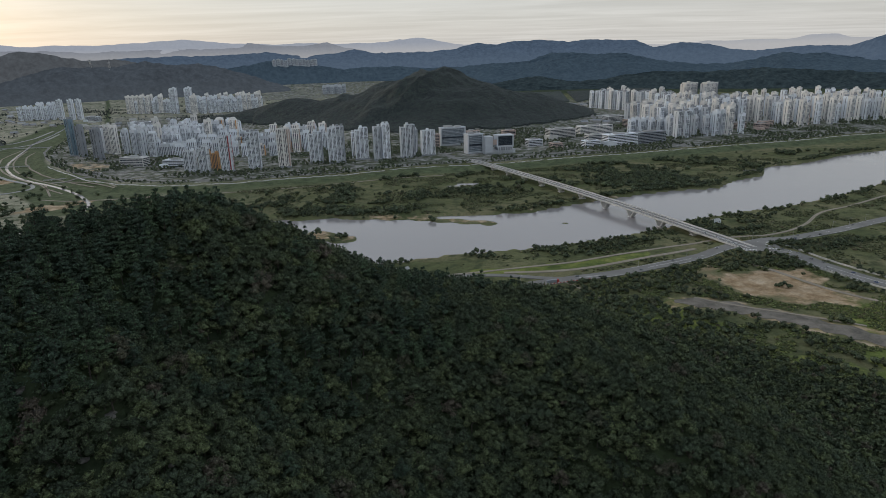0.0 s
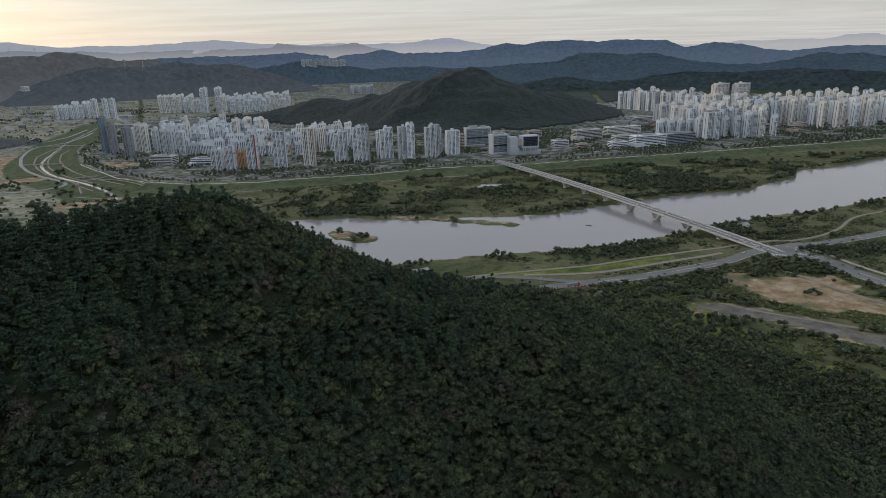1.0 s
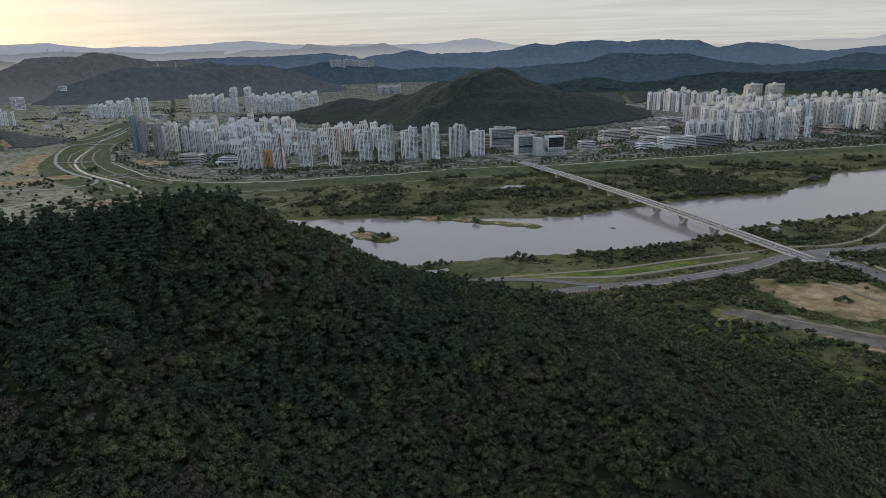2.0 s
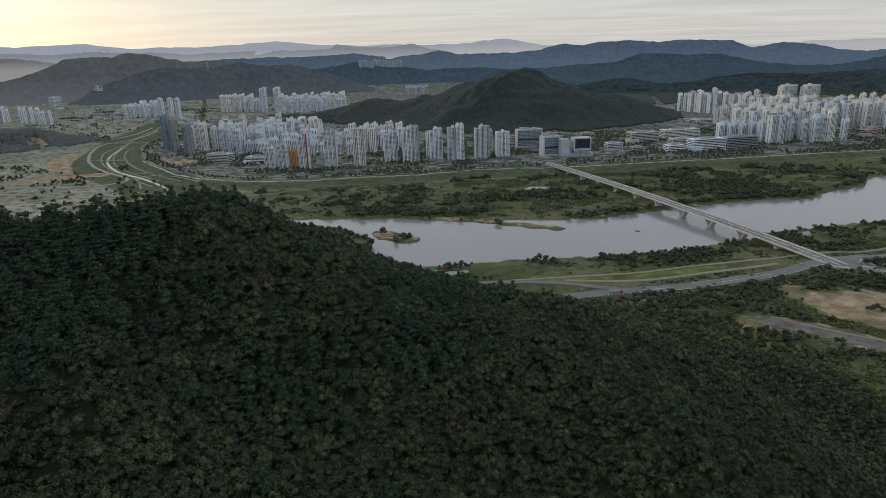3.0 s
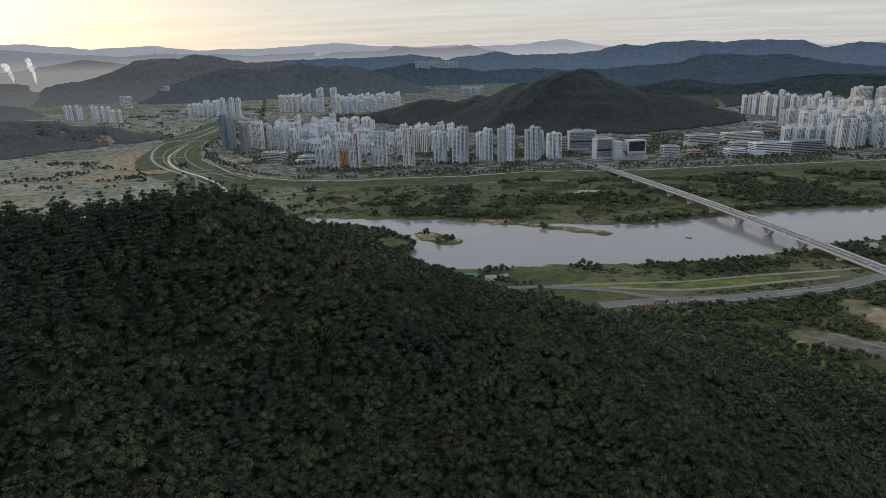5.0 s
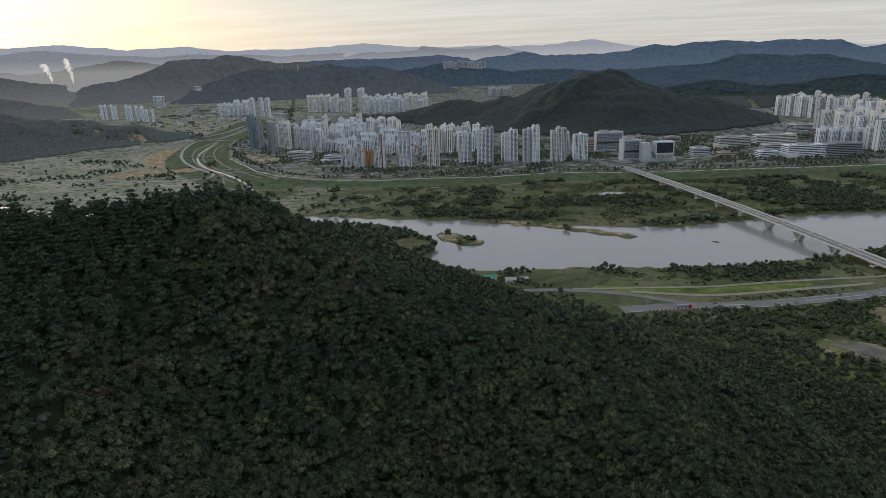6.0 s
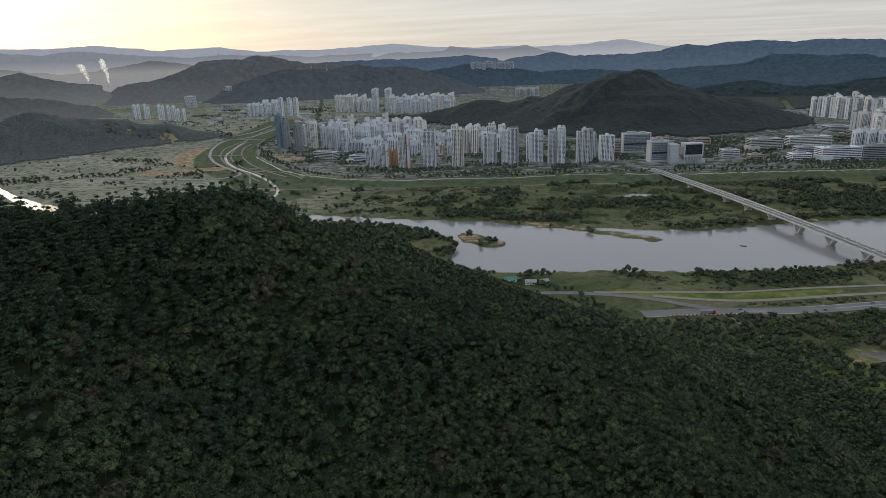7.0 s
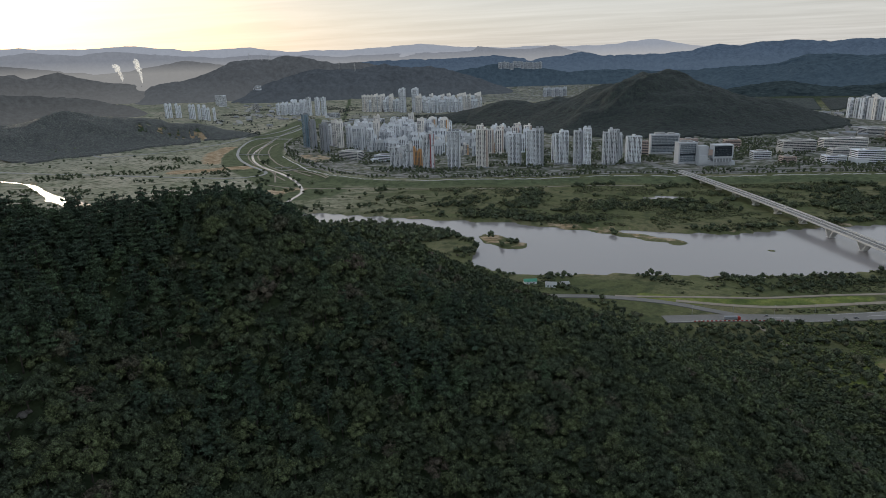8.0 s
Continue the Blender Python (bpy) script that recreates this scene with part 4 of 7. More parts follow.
def tower(w, d, floors, wall=None, accent=None, style=0, label="", rich=False):
    """A slab block of flats: stepped walls, parapet, lift housings and columns of windows."""
    wall = wall or WALL
    H = floors * FLOOR + 4
    root = tagged(new("apartment_tower"), label or ("tall white apartment tower with dark window columns" if rich else "pale slender apartment tower with glazed balcony columns"), "apartment tower", group="apartment towers")
    bays = max(2, round(w / (11 if rich else 8.5)))
    bw = w / bays
    boxes = []
    for k in range(bays):
        x0 = -w / 2 + k * bw
        step = 0.9 if (k + style) % 2 else 0.0
        top = H - (2 * FLOOR if (style == 1 and k == 0) else 0)
        boxes.append((x0 + 0.02, x0 + bw - 0.02, -d / 2 + step, d / 2 - step * 0.6, -3, top))
        boxes.append((x0 + 0.3, x0 + bw - 0.3, -d / 2 + step + 0.3, -d / 2 + step + 0.55, top, top + 1.1))
        boxes.append((x0 + 0.3, x0 + bw - 0.3, d / 2 - step * 0.6 - 0.55, d / 2 - step * 0.6 - 0.3, top, top + 1.1))
    boxes.append((-w / 2 - 0.5, -w / 2, -d / 4, d / 4, -3, H - 3))
    boxes.append((w / 2, w / 2 + 0.5, -d / 4, d / 4, -3, H - 3))
    part("wall", boxes_mesh("wall", boxes, wall), root)
    low = style == 1  # the first bay ends two storeys lower
    part("roof", boxes_mesh("roof", [(-w / 2 + (bw if low else 0) + 0.7, w / 2 - 0.7, -d / 2 + 1.6, d / 2 - 1.2, H - 0.2, H + 0.12)] + ([(-w / 2 + 0.7, -w / 2 + bw - 0.7, -d / 2 + 1.6, d / 2 - 1.2, H - 2 * FLOOR - 0.2, H - 2 * FLOOR + 0.12)] if low else []), ROOF), root, "grey flat roof")
    for k in range(bays):
        xc = -w / 2 + (k + 0.5) * bw
        cap = [(xc - 2.6, xc + 2.6, -1.5, d / 2 - 2.0, H, H + 4.2), (xc - 3.1, xc + 3.1, -2.0, d / 2 - 1.6, H + 4.2, H + 4.7)]
        if (k == bays // 2 or style == 2) and not (low and k == 0):
            part("roof_house", boxes_mesh("roof_house", cap, accent if (accent and style == 2) else wall), root)
    panes = []
    for k in range(bays):
        x0 = -w / 2 + k * bw
        step = 0.9 if (k + style) % 2 else 0.0
        if rich:
            for f, ww, hh in ((0.22, bw * 0.15, 1.7), (0.76, bw * 0.20, 1.7)):
                panes += pane_column(x0 + bw * f, -d / 2 + step, floors - (2 if low and k == 0 else 0), ww, hh, "s")
        else:  # glazed balcony stacks, four storeys to a strip
            for f, ww in ((0.24, bw * 0.2), (0.74, bw * 0.24)):
                panes += pane_column(x0 + bw * f, -d / 2 + step, floors // 4 - (1 if low and k == 0 else 0), ww, 4 * FLOOR - 1.1, "s", step=4 * FLOOR)
        if k == 0:
            panes += pane_column(x0 + bw * 0.5, d / 2 - step * 0.6, floors // 4, bw * 0.3, 4 * FLOOR - 1.1, "n", step=4 * FLOOR)
    for axis, x in (("w", -w / 2 - 0.5), ("e", w / 2 + 0.5)):
        panes += pane_column(x, 0.0, floors - 2, 1.6, 1.4, axis) if rich else pane_column(x, 0.0, floors // 4, 1.6, 4 * FLOOR - 1.4, axis, step=4 * FLOOR)
    tagged(part("glazing", panes_mesh("glazing", panes, GLASS if rich else GLASS_PALE), root, "columns of dark windows" if rich else "columns of pale balcony glazing"), kind="stuff")
    if rich:
        for k in range(bays):
            x0, step = -w / 2 + (k + 0.5) * bw, 0.9 if (k + style) % 2 else 0.0
            # a dark full-height strip set on each bay in place of a recess
            part("shaft", boxes_mesh("shaft", [(x0 - bw * 0.06, x0 + bw * 0.06, -d / 2 + step - 0.06, -d / 2 + step + 0.2, 4, H - 1 - (2 * FLOOR if low and k == 0 else 0))], GLASS), root, "dark full-height strip down the bay")
        part("plinth", boxes_mesh("plinth", [(-w / 2 - 0.7, w / 2 + 0.7, -d / 2 - 0.3, d / 2 + 0.3, -3, 3.4)], WALL_GREY), root, "dark grey stone plinth")
    if style == 1:
        z = 4 + round(floors * 0.62) * FLOOR
        part("dark_band", boxes_mesh("dark_band", [(-w / 2 + bw * (bays - 1) - 0.15, w / 2 + 0.62, -d / 2 - 0.12, d / 2 - 1, z, z + 3.2)], WALL_GREY), root, "dark grey band")
    if accent:
        part("accent_panel", boxes_mesh("accent_panel", [(w / 2 + 0.02, w / 2 + 0.35, d / 4 + 0.05, d / 2 - 1.2, 0, H - 1), (w / 2 - 3.2, w / 2 - 0.1, -d / 2 - 0.12, -d / 2 - 0.02, 0, H - 1)], accent), root, "coloured accent panel")
    part("entrance", boxes_mesh("entrance", [(-w / 4 - 3, -w / 4 + 3, -d / 2 - 2.2, -d / 2 + 0.5, -2, 4.0), (-w / 4 - 3.6, -w / 4 + 3.6, -d / 2 - 2.8, -d / 2 + 0.5, 4.0, 4.4)], WALL_GREY), root)
    return root


def office(w, d, floors, wall, label, atrium=False, step=4.0):
    """A low block with a band of glazing on every floor."""
    H = floors * step + 1
    root = tagged(new("office_building"), label, "office building", group="low town buildings")
    part("wall", boxes_mesh("wall", [(-w / 2, w / 2, -d / 2, d / 2, -3, H)], wall), root)
    for y in (-d / 2 + 0.3, d / 2 - 0.6):
        part("parapet", boxes_mesh("parapet", [(-w / 2 + 0.3, w / 2 - 0.3, y, y + 0.3, H, H + 1.0)], wall), root)
    if atrium:
        part("wing", boxes_mesh("wing", [(-w / 2 - 6, -w / 4, -d / 2 - 7, d / 4, -3, H * 0.45)], wall), root)
    panes = []
    for k in range(floors):
        z = 1.4 + k * step
        m = max(4, round(w / 5))
        for y0, y1, a in ((-d / 2 - 0.1, -d / 2, "s"), (d / 2, d / 2 + 0.1, "n")):
            panes += [(-w / 2 + 1 + j * (w - 2) / m + 0.2, -w / 2 + 1 + (j + 1) * (w - 2) / m - 0.2, y0, y1, z, z + step * 0.52, a) for j in range(m)]
        for x0, x1, a in ((-w / 2 - 0.1, -w / 2, "w"), (w / 2, w / 2 + 0.1, "e")):
            panes += [(x0, x1, -d / 2 + 1 + j * (d - 2) / 4 + 0.2, -d / 2 + 1 + (j + 1) * (d - 2) / 4 - 0.2, z, z + step * 0.52, a) for j in range(4)]
    tagged(part("glazing", panes_mesh("glazing", panes, GLASS), root, "bands of dark glazing"), kind="stuff")
    for x0, x1, y0, y1, h in ((-w / 5, w / 8, -d / 5, d / 4, 3.4), (w / 5, w / 5 + 4, -d / 6, d / 8, 2.0), (-w / 3, -w / 3 + 3, 0, d / 5, 1.6)):
        part("roof_unit", boxes_mesh("roof_unit", [(x0, x1, y0, y1, H, H + h)], ROOF), root)
    return root


def glass_block(w, d, H, label):
    """A tall glazed office block: white end walls and roof slab round a curtain wall with a dark service band."""
    root = tagged(new("office_building"), label, "office building", group="low town buildings")
    part("wall", boxes_mesh("wall", [(-w / 2, -w / 2 + 3, -d / 2, d / 2, -3, H), (w / 2 - 3, w / 2, -d / 2, d / 2, -3, H), (-w / 2 + 3, w / 2 - 3, -d / 2 + 0.6, d / 2, -3, H - 0.5)], WALL_FAR), root, "pale end walls")
    part("roof", boxes_mesh("roof", [(-w / 2 - 0.8, w / 2 + 0.8, -d / 2 - 0.8, d / 2 + 0.8, H, H + 1.4)], WALL_FAR), root, "white roof slab")
    for x0, x1, h in ((-w / 3, 0.0, 4.5), (w / 8, w / 3, 3.4)):
        part("roof_house", boxes_mesh("roof_house", [(x0, x1, -d / 6, d / 3, H + 1.4, H + 1.4 + h)], ROOF), root)
    m, n = round((w - 6) / 3.4), round((H - 7) / 3.9)
    panes = [(-w / 2 + 3 + (w - 6) * i / m + 0.18, -w / 2 + 3 + (w - 6) * (i + 1) / m - 0.18, -d / 2 + 0.35, -d / 2 + 0.6, 5 + (H - 7) * j / n + 0.3, 5 + (H - 7) * (j + 1) / n - 0.3, "s") for i in range(m) for j in range(n)]
    tagged(part("glazing", panes_mesh("glazing", panes, GLASS_CURTAIN), root, "blue-grey curtain glazing"), kind="stuff")
    part("service_band", boxes_mesh("service_band", [(-w / 2 + 3.02, w / 2 - 3.02, -d / 2 + 0.1, -d / 2 + 0.34, H * 0.42, H * 0.50)], GLASS), root, "dark louvred band")
    part("side_glazing", boxes_mesh("side_glazing", [(w / 2, w / 2 + 0.15, -d / 4, d / 4, 4, H - 3)], GLASS), root, "dark glass strip")
    part("entrance", boxes_mesh("entrance", [(-w / 6, w / 6, -d / 2 - 5, -d / 2 + 0.3, 4.2, 5.0)], WALL_FAR), root, "white canopy")
    return root


def civic_hall(w, d, H, label):
    """A dark glass box in a white frame, raised on columns over a low podium with a side wing."""
    root = tagged(new("civic_hall"), label, "civic building", group="low town buildings")
    part("podium", boxes_mesh("podium", [(-w / 2 - 16, w / 2 + 9, -d / 2 + 6, d / 2 + 6, -3, 9)], WALL_FAR), root, "grey podium")
    part("wing", boxes_mesh("wing", [(-w / 2 - 30, -w / 2 - 10, -d / 4, d / 2 + 4, -3, H * 0.94), (-w / 2 - 29, -w / 2 - 11, -d / 4 - 3, -d / 4, 5, H * 0.5)], WALL_FAR), root, "white stepped wing")
    for k in range(5):
        part("terrace", boxes_mesh("terrace", [(-w / 2 - 12, -w / 2 - 7, -d / 4 - 1, d / 4, 8 + k * 7, 9.2 + k * 7)], WALL_FAR), root)
    for k in range(7):
        x = -w / 2 + 1.2 + k * (w - 2.4) / 6
        part("column", boxes_mesh("column", [(x - 0.7, x + 0.7, -d / 2 - 0.5, -d / 2 + 0.9, -3, H * 0.36)], WALL_FAR), root, "white column")
    part("frame", boxes_mesh("frame", [(-w / 2 - 1.5, -w / 2 + 1.2, -d / 2 - 1, d / 2, H * 0.36, H), (w / 2 - 1.2, w / 2 + 1.5, -d / 2 - 1, d / 2, H * 0.36, H), (-w / 2 + 1.2, w / 2 - 1.2, -d / 2 - 1, d / 2, H - 2.4, H), (-w / 2 + 1.2, w / 2 - 1.2, -d / 2 - 1, d / 2, H * 0.36, H * 0.36 + 4)], WALL_FAR), root, "white frame")
    m, n = round((w - 2.4) / 3.2), 6
    z0, z1 = H * 0.36 + 4.2, H - 2.6
    panes = [(-w / 2 + 1.3 + (w - 2.6) * i / m + 0.1, -w / 2 + 1.3 + (w - 2.6) * (i + 1) / m - 0.1, -d / 2 + 0.2, -d / 2 + 0.5, z0 + (z1 - z0) * j / n + 0.1, z0 + (z1 - z0) * (j + 1) / n - 0.1, "s") for i in range(m) for j in range(n)]
    part("core", boxes_mesh("core", [(-w / 2 + 1.25, w / 2 - 1.25, -d / 2 + 0.5, d / 2 - 0.2, 9, H - 2.45)], WALL_GREY), root)
    tagged(part("glazing", panes_mesh("glazing", panes, GLASS), root, "dark glass front"), kind="stuff")
    part("accent_panel", boxes_mesh("accent_panel", [(-w / 2 - 10.4, -w / 2 - 1.6, -d / 2 + 3, -d / 2 + 3.4, H * 0.5, H * 0.78)], WALL_SALMON), root, "dull red panel")
    return root


def stand(ob, x, y, turn=0.0):
    ob.location = (x, y, ht(x, y))
    ob.rotation_euler = (0, 0, radians(turn))
    return ob


def place(ob, x, y, turn=0.0):
    return copy_thing(ob, pose(x, y, ht(x, y), 0, 0, turn))


rng = random.Random(11)
# the row along the river: x, y, width, depth, storeys, turn, style
FRONT = [(-566, 1430, 27, 14, 15, -12, 0), (-531, 1419, 22, 14, 19, -12, 1), (-479, 1419, 24, 15, 27, -8, 1), (-422, 1437, 28, 15, 28, 6, 2), (-359, 1455, 27, 15, 29, 10, 0), (-295, 1507, 31, 14, 24, 16, 1), (-254, 1498, 20, 14, 27, 14, 0),
         (-236, 1506, 19, 15, 28, 14, 2), (-190, 1540, 31, 14, 25, 16, 1), (-150, 1522, 18, 15, 26, 18, 0), (-130, 1526, 18, 15, 28, 18, 2), (-79, 1549, 36, 14, 26, 18, 1), (-30, 1575, 34, 14, 20, 20, 0)]
LOOKS = {2: (WALL, WALL_RED, "white apartment tower with a deep red end panel"), 4: (WALL_WARM, WALL_SALMON, "cream apartment tower with a salmon end panel"), 1: (WALL, WALL_GREY, "white apartment tower with dark grey side panels"),
         3: (WALL, WALL_GREY, "tall white apartment tower with grey window columns")}
for k, (x, y, w, d, fl, turn, st) in enumerate(FRONT):
    wall, acc, lab = LOOKS.get(k, (WALL, WALL_GREY if k % 2 else None, ""))
    stand(tower(w, d, fl, wall, acc, st, lab, True), x, y, turn)
for x, y, w, fl, turn, mat, lab in ((-1003, 1742, 20, 33, -35, WALL_BLUE, "tall blue glazed apartment tower at the town's edge"), (-968, 1722, 20, 27, -35, WALL_GREY, "grey apartment tower beside the stream"),
                                    (-891, 1656, 24, 26, -30, WALL_GREY, "grey apartment tower above the park")):
    stand(tower(w, 16, fl, mat, WALL_GREY, 2, lab, True), x, y, turn)
for x, y in ((-656, 1915), (-612, 1905)):
    domed = stand(tower(22, 18, 23, WALL_WARM, WALL_ORANGE, 0, "cream apartment tower with an arched roof crown", True), x, y, 5)
    H = 23 * FLOOR + 4
    arc = [(10 * math.cos(math.pi * k / 12), 8 * math.sin(math.pi * k / 12)) for k in range(13)]
    V = [(u, v, H + h) for v in (-6, 6) for u, h in arc]
    Q = [(k, k + 1, k + 14, k + 13) for k in range(12)]
    part("arched_roof", mesh_np("arched_roof", V, Q, [(0, k + 1, k) for k in range(1, 12)] + [(13, 13 + k, 14 + k) for k in range(1, 12)], mats=(WALL_WARM,)), domed, "arched roof crown")
for x, y in ((-512, 1440), (-545, 1480)):
    stand(tower(14, 12, 12, WALL_ORANGE, None, 0, "orange mid-rise apartment block"), x, y, -10)

KINDS = {"s14": (20, 12, 14, WALL, None, 0), "s17": (22, 12, 17, WALL, None, 1), "s20": (22, 13, 20, WALL, None, 2), "w20": (20, 13, 20, WALL_WARM, WALL_SALMON, 0), 
         "s28": (22, 15, 28, WALL, None, 0), "p24": (18, 17, 24, WALL, WALL_GREY, 2), "p29": (18, 17, 29, WALL_WARM, None, 2), "t39": (30, 22, 38, WALL, WALL_GREY, 1), "f18": (15, 12, 18, WALL, None, 0), "f22": (15, 13, 22, WALL, None, 2),
         "f26": (16, 14, 26, WALL_WARM, None, 0), "t40": (60, 26, 37, WALL_WARM, WALL_GREY, 1), "l10": (26, 12, 10, WALL, None, 0), "l8": (22, 13, 8, WALL_WARM, WALL_ORANGE, 1)}
MADE = {}


def block(key, x, y, turn):
    """One more tower of a kind; the first of each kind is built, the others copied."""
    if key not in MADE:
        MADE[key] = stand(tower(*KINDS[key]), x, y, turn)
        return MADE[key]
    return place(MADE[key], x, y, turn)


DISTANT = []


def far_block(key, x, y, turn, z=None):
    """A tower of an estate too far off to pick apart: noted here, joined later."""
    DISTANT.append((key, pose(x, y, ht(x, y) if z is None else z, 0, 0, turn)))


def join_distant():
    V, Q, slots, mats = [], [], [], []
    base = 0
    for key in sorted(set(k for k, _ in DISTANT)):
        model = tower(*KINDS[key])
        for ob in list(model.children):
            me = ob.data
            if me.materials[0] not in mats:
                mats.append(me.materials[0])
            v = np.array([p.co for p in me.vertices])
            q = np.array([p.vertices[:] for p in me.polygons])
            for kk, m in DISTANT:
                if kk == key:
                    mm = np.array(m)
                    V.append(v @ mm[:3, :3].T + mm[:3, 3])
                    Q.append(q + base)
                    slots.append(np.full(len(q), mats.index(me.materials[0])))
                    base += len(v)
            bpy.data.objects.remove(ob)
        bpy.data.objects.remove(model)
    me = mesh_np("distant_estate", np.concatenate(V), np.concatenate(Q), mats=mats, qmat=np.concatenate(slots))
    tagged(new("distant_estate", me), "distant estates of white apartment towers on the plain", "apartment towers", kind="stuff")


def quarter(x0, y0, x1, y1, across, deep, gap, kinds, turn, jitter=8, hole=0.0, far=False):
    """A housing estate: rows of towers along a line and behind it."""
    d = Vector((x1 - x0, y1 - y0))
    s = Vector((-d.y, d.x)).normalized()
    for j in range(deep):
        for i in range(across):
            if rng.random() < hole:
                continue
            f = (i + (0.5 if j % 2 else 0.0)) / max(across - 1, 1)
            p = Vector((x0, y0)) + d * f + s * (gap * j)
            x, y = p.x + rng.uniform(-jitter, jitter), p.y + rng.uniform(-jitter, jitter)
            if town_hill(np.array([x]), np.array([y]))[0] > 20:
                continue
            (far_block if far else block)(kinds[(i + j * 2 + rng.randrange(2)) % len(kinds)], x, y, turn + rng.choice((0, 0, 6, -6, 14)))


quarter(-950, 1790, -760, 1690, 7, 6, 58, ("f22", "s20", "f26", "s17", "f22"), -30)
quarter(-755, 1690, -650, 1665, 5, 6, 54, ("s14", "l10", "f18", "l10"), -5, hole=0.1)
quarter(-610, 1640, -430, 1650, 6, 2, 60, ("l10", "s14", "l8"), 8, hole=0.15)
quarter(-600, 1790, -450, 1800, 4, 2, 60, ("l8", "l10"), 8, hole=0.3)
quarter(-425, 1680, -300, 1730, 6, 5, 48, ("f18", "s14", "w20", "f18"), 12, hole=0.05)
quarter(-210, 1572, -66, 1605, 3, 1, 40, ("s20", "s17"), 16, 3)
quarter(-1830, 2820, -1700, 2860, 7, 2, 50, ("f22", "f18"), -25, far=True)
quarter(-1650, 2840, -1585, 2850, 3, 1, 50, ("s28", "s28"), -20, far=True)
quarter(-1440, 3000, -1260, 3020, 12, 2, 60, ("f22", "f26", "f18"), -15, far=True)
quarter(-1215, 2990, -1160, 3000, 2, 1, 50, ("t39", "t39"), -10, far=True)
quarter(-1130, 2950, -840, 3060, 17, 3, 55, ("f22", "f26", "f22", "f18"), -10, far=True)
quarter(-2330, 2600, -2270, 2640, 4, 1, 50, ("f18", "f22"), -35, far=True)
quarter(-2180, 2600, -2020, 2560, 7, 1, 50, ("f22", "f18"), -35, far=True)
quarter(660, 2760, 850, 2500, 14, 2, 55, ("f26", "f22", "p29", "p24"), 35)
quarter(655, 1760, 850, 1810, 8, 6, 58, ("f22", "p24", "f26", "f18", "f26"), 25)
quarter(560, 1860, 660, 1830, 5, 2, 40, ("s14", "s14"), 25, 4)
quarter(900, 2080, 1040, 2110, 6, 6, 62, ("f22", "f26", "f18", "p24"), 30)
quarter(1060, 1945, 1640, 2120, 16, 7, 66, ("f18", "f26", "w20", "f22", "p24", "f26"), 30)
# walls of these far blocks carry the haze in their grey colour
KINDS["f12"], KINDS["f15"] = (24, 12, 12, WALL_FAR, None, 0), (20, 12, 15, WALL_FAR, None, 2)
for k in range(12):  # a row of blocks on a far ridge, and a cluster where the side valley opens
    p = foothold("slate-coloured wooded hills behind the towns", -14.3 + 0.31 * k, -10.5)
    far_block("f12", p.x, p.y, -12, p.z - 0.5)
for k in range(6):
    a = radians(-10.4 + 0.34 * k)
    r = 3800 + 30 * (k % 2)
    x, y = 28 + r * math.sin(a), 20 + r * math.cos(a)
    far_block("f15", x, y, -8, float(terrain(x, y)))
join_distant()
p = foothold("dark grey wooded hill beside the town", -35.2, -30)
clinic = office(80, 24, 5, WALL, "long white hospital block on the hillside", True)
clinic.location, clinic.rotation_euler = p, (0, 0, radians(-35))
for x, y in ((944, 2446), (1011, 2425)):
    block("t40", x, y, 18)
for x, y, w, d, fl, wall, turn, lab, at in (                                            (343, 1812, 81, 30, 7, CONCRETE, 18, "long concrete campus building", True), (461, 1902, 110, 26, 6, WALL_WARM, 18, "long campus building with brown bands", False),
                                            (471, 1660, 90, 30, 7, WALL, 18, "white glazed research building", True), (557, 1690, 84, 30, 7, WALL_GREY, 18, "grey glazed research building", False), (-745, 1540, 66, 26, 5, CONCRETE, -14, "low white school building", False), (-632, 1512, 56, 26, 4, WALL, -10, "low white school wing", True),
                                            (907, 1935, 40, 24, 4, WALL_SALMON, 28, "low brown shop building", False), (960, 1900, 40, 24, 4, WALL_SALMON, 28, "low brown shop building", True), (600, 2200, 70, 40, 5, CONCRETE, 20, "pale concrete campus hall with flat roof", False)):
    stand(office(w, d, fl, wall, lab, at), x, y, turn)
stand(glass_block(70, 22, 48, "broad blue-grey glazed office block with a dark band"), 34, 1740, 14)
stand(glass_block(42, 26, 47, "white-framed office tower with a glazed front"), 84, 1592, 22)
stand(civic_hall(40, 26, 46, "dark glass civic hall on white columns"), 158, 1578, 15)
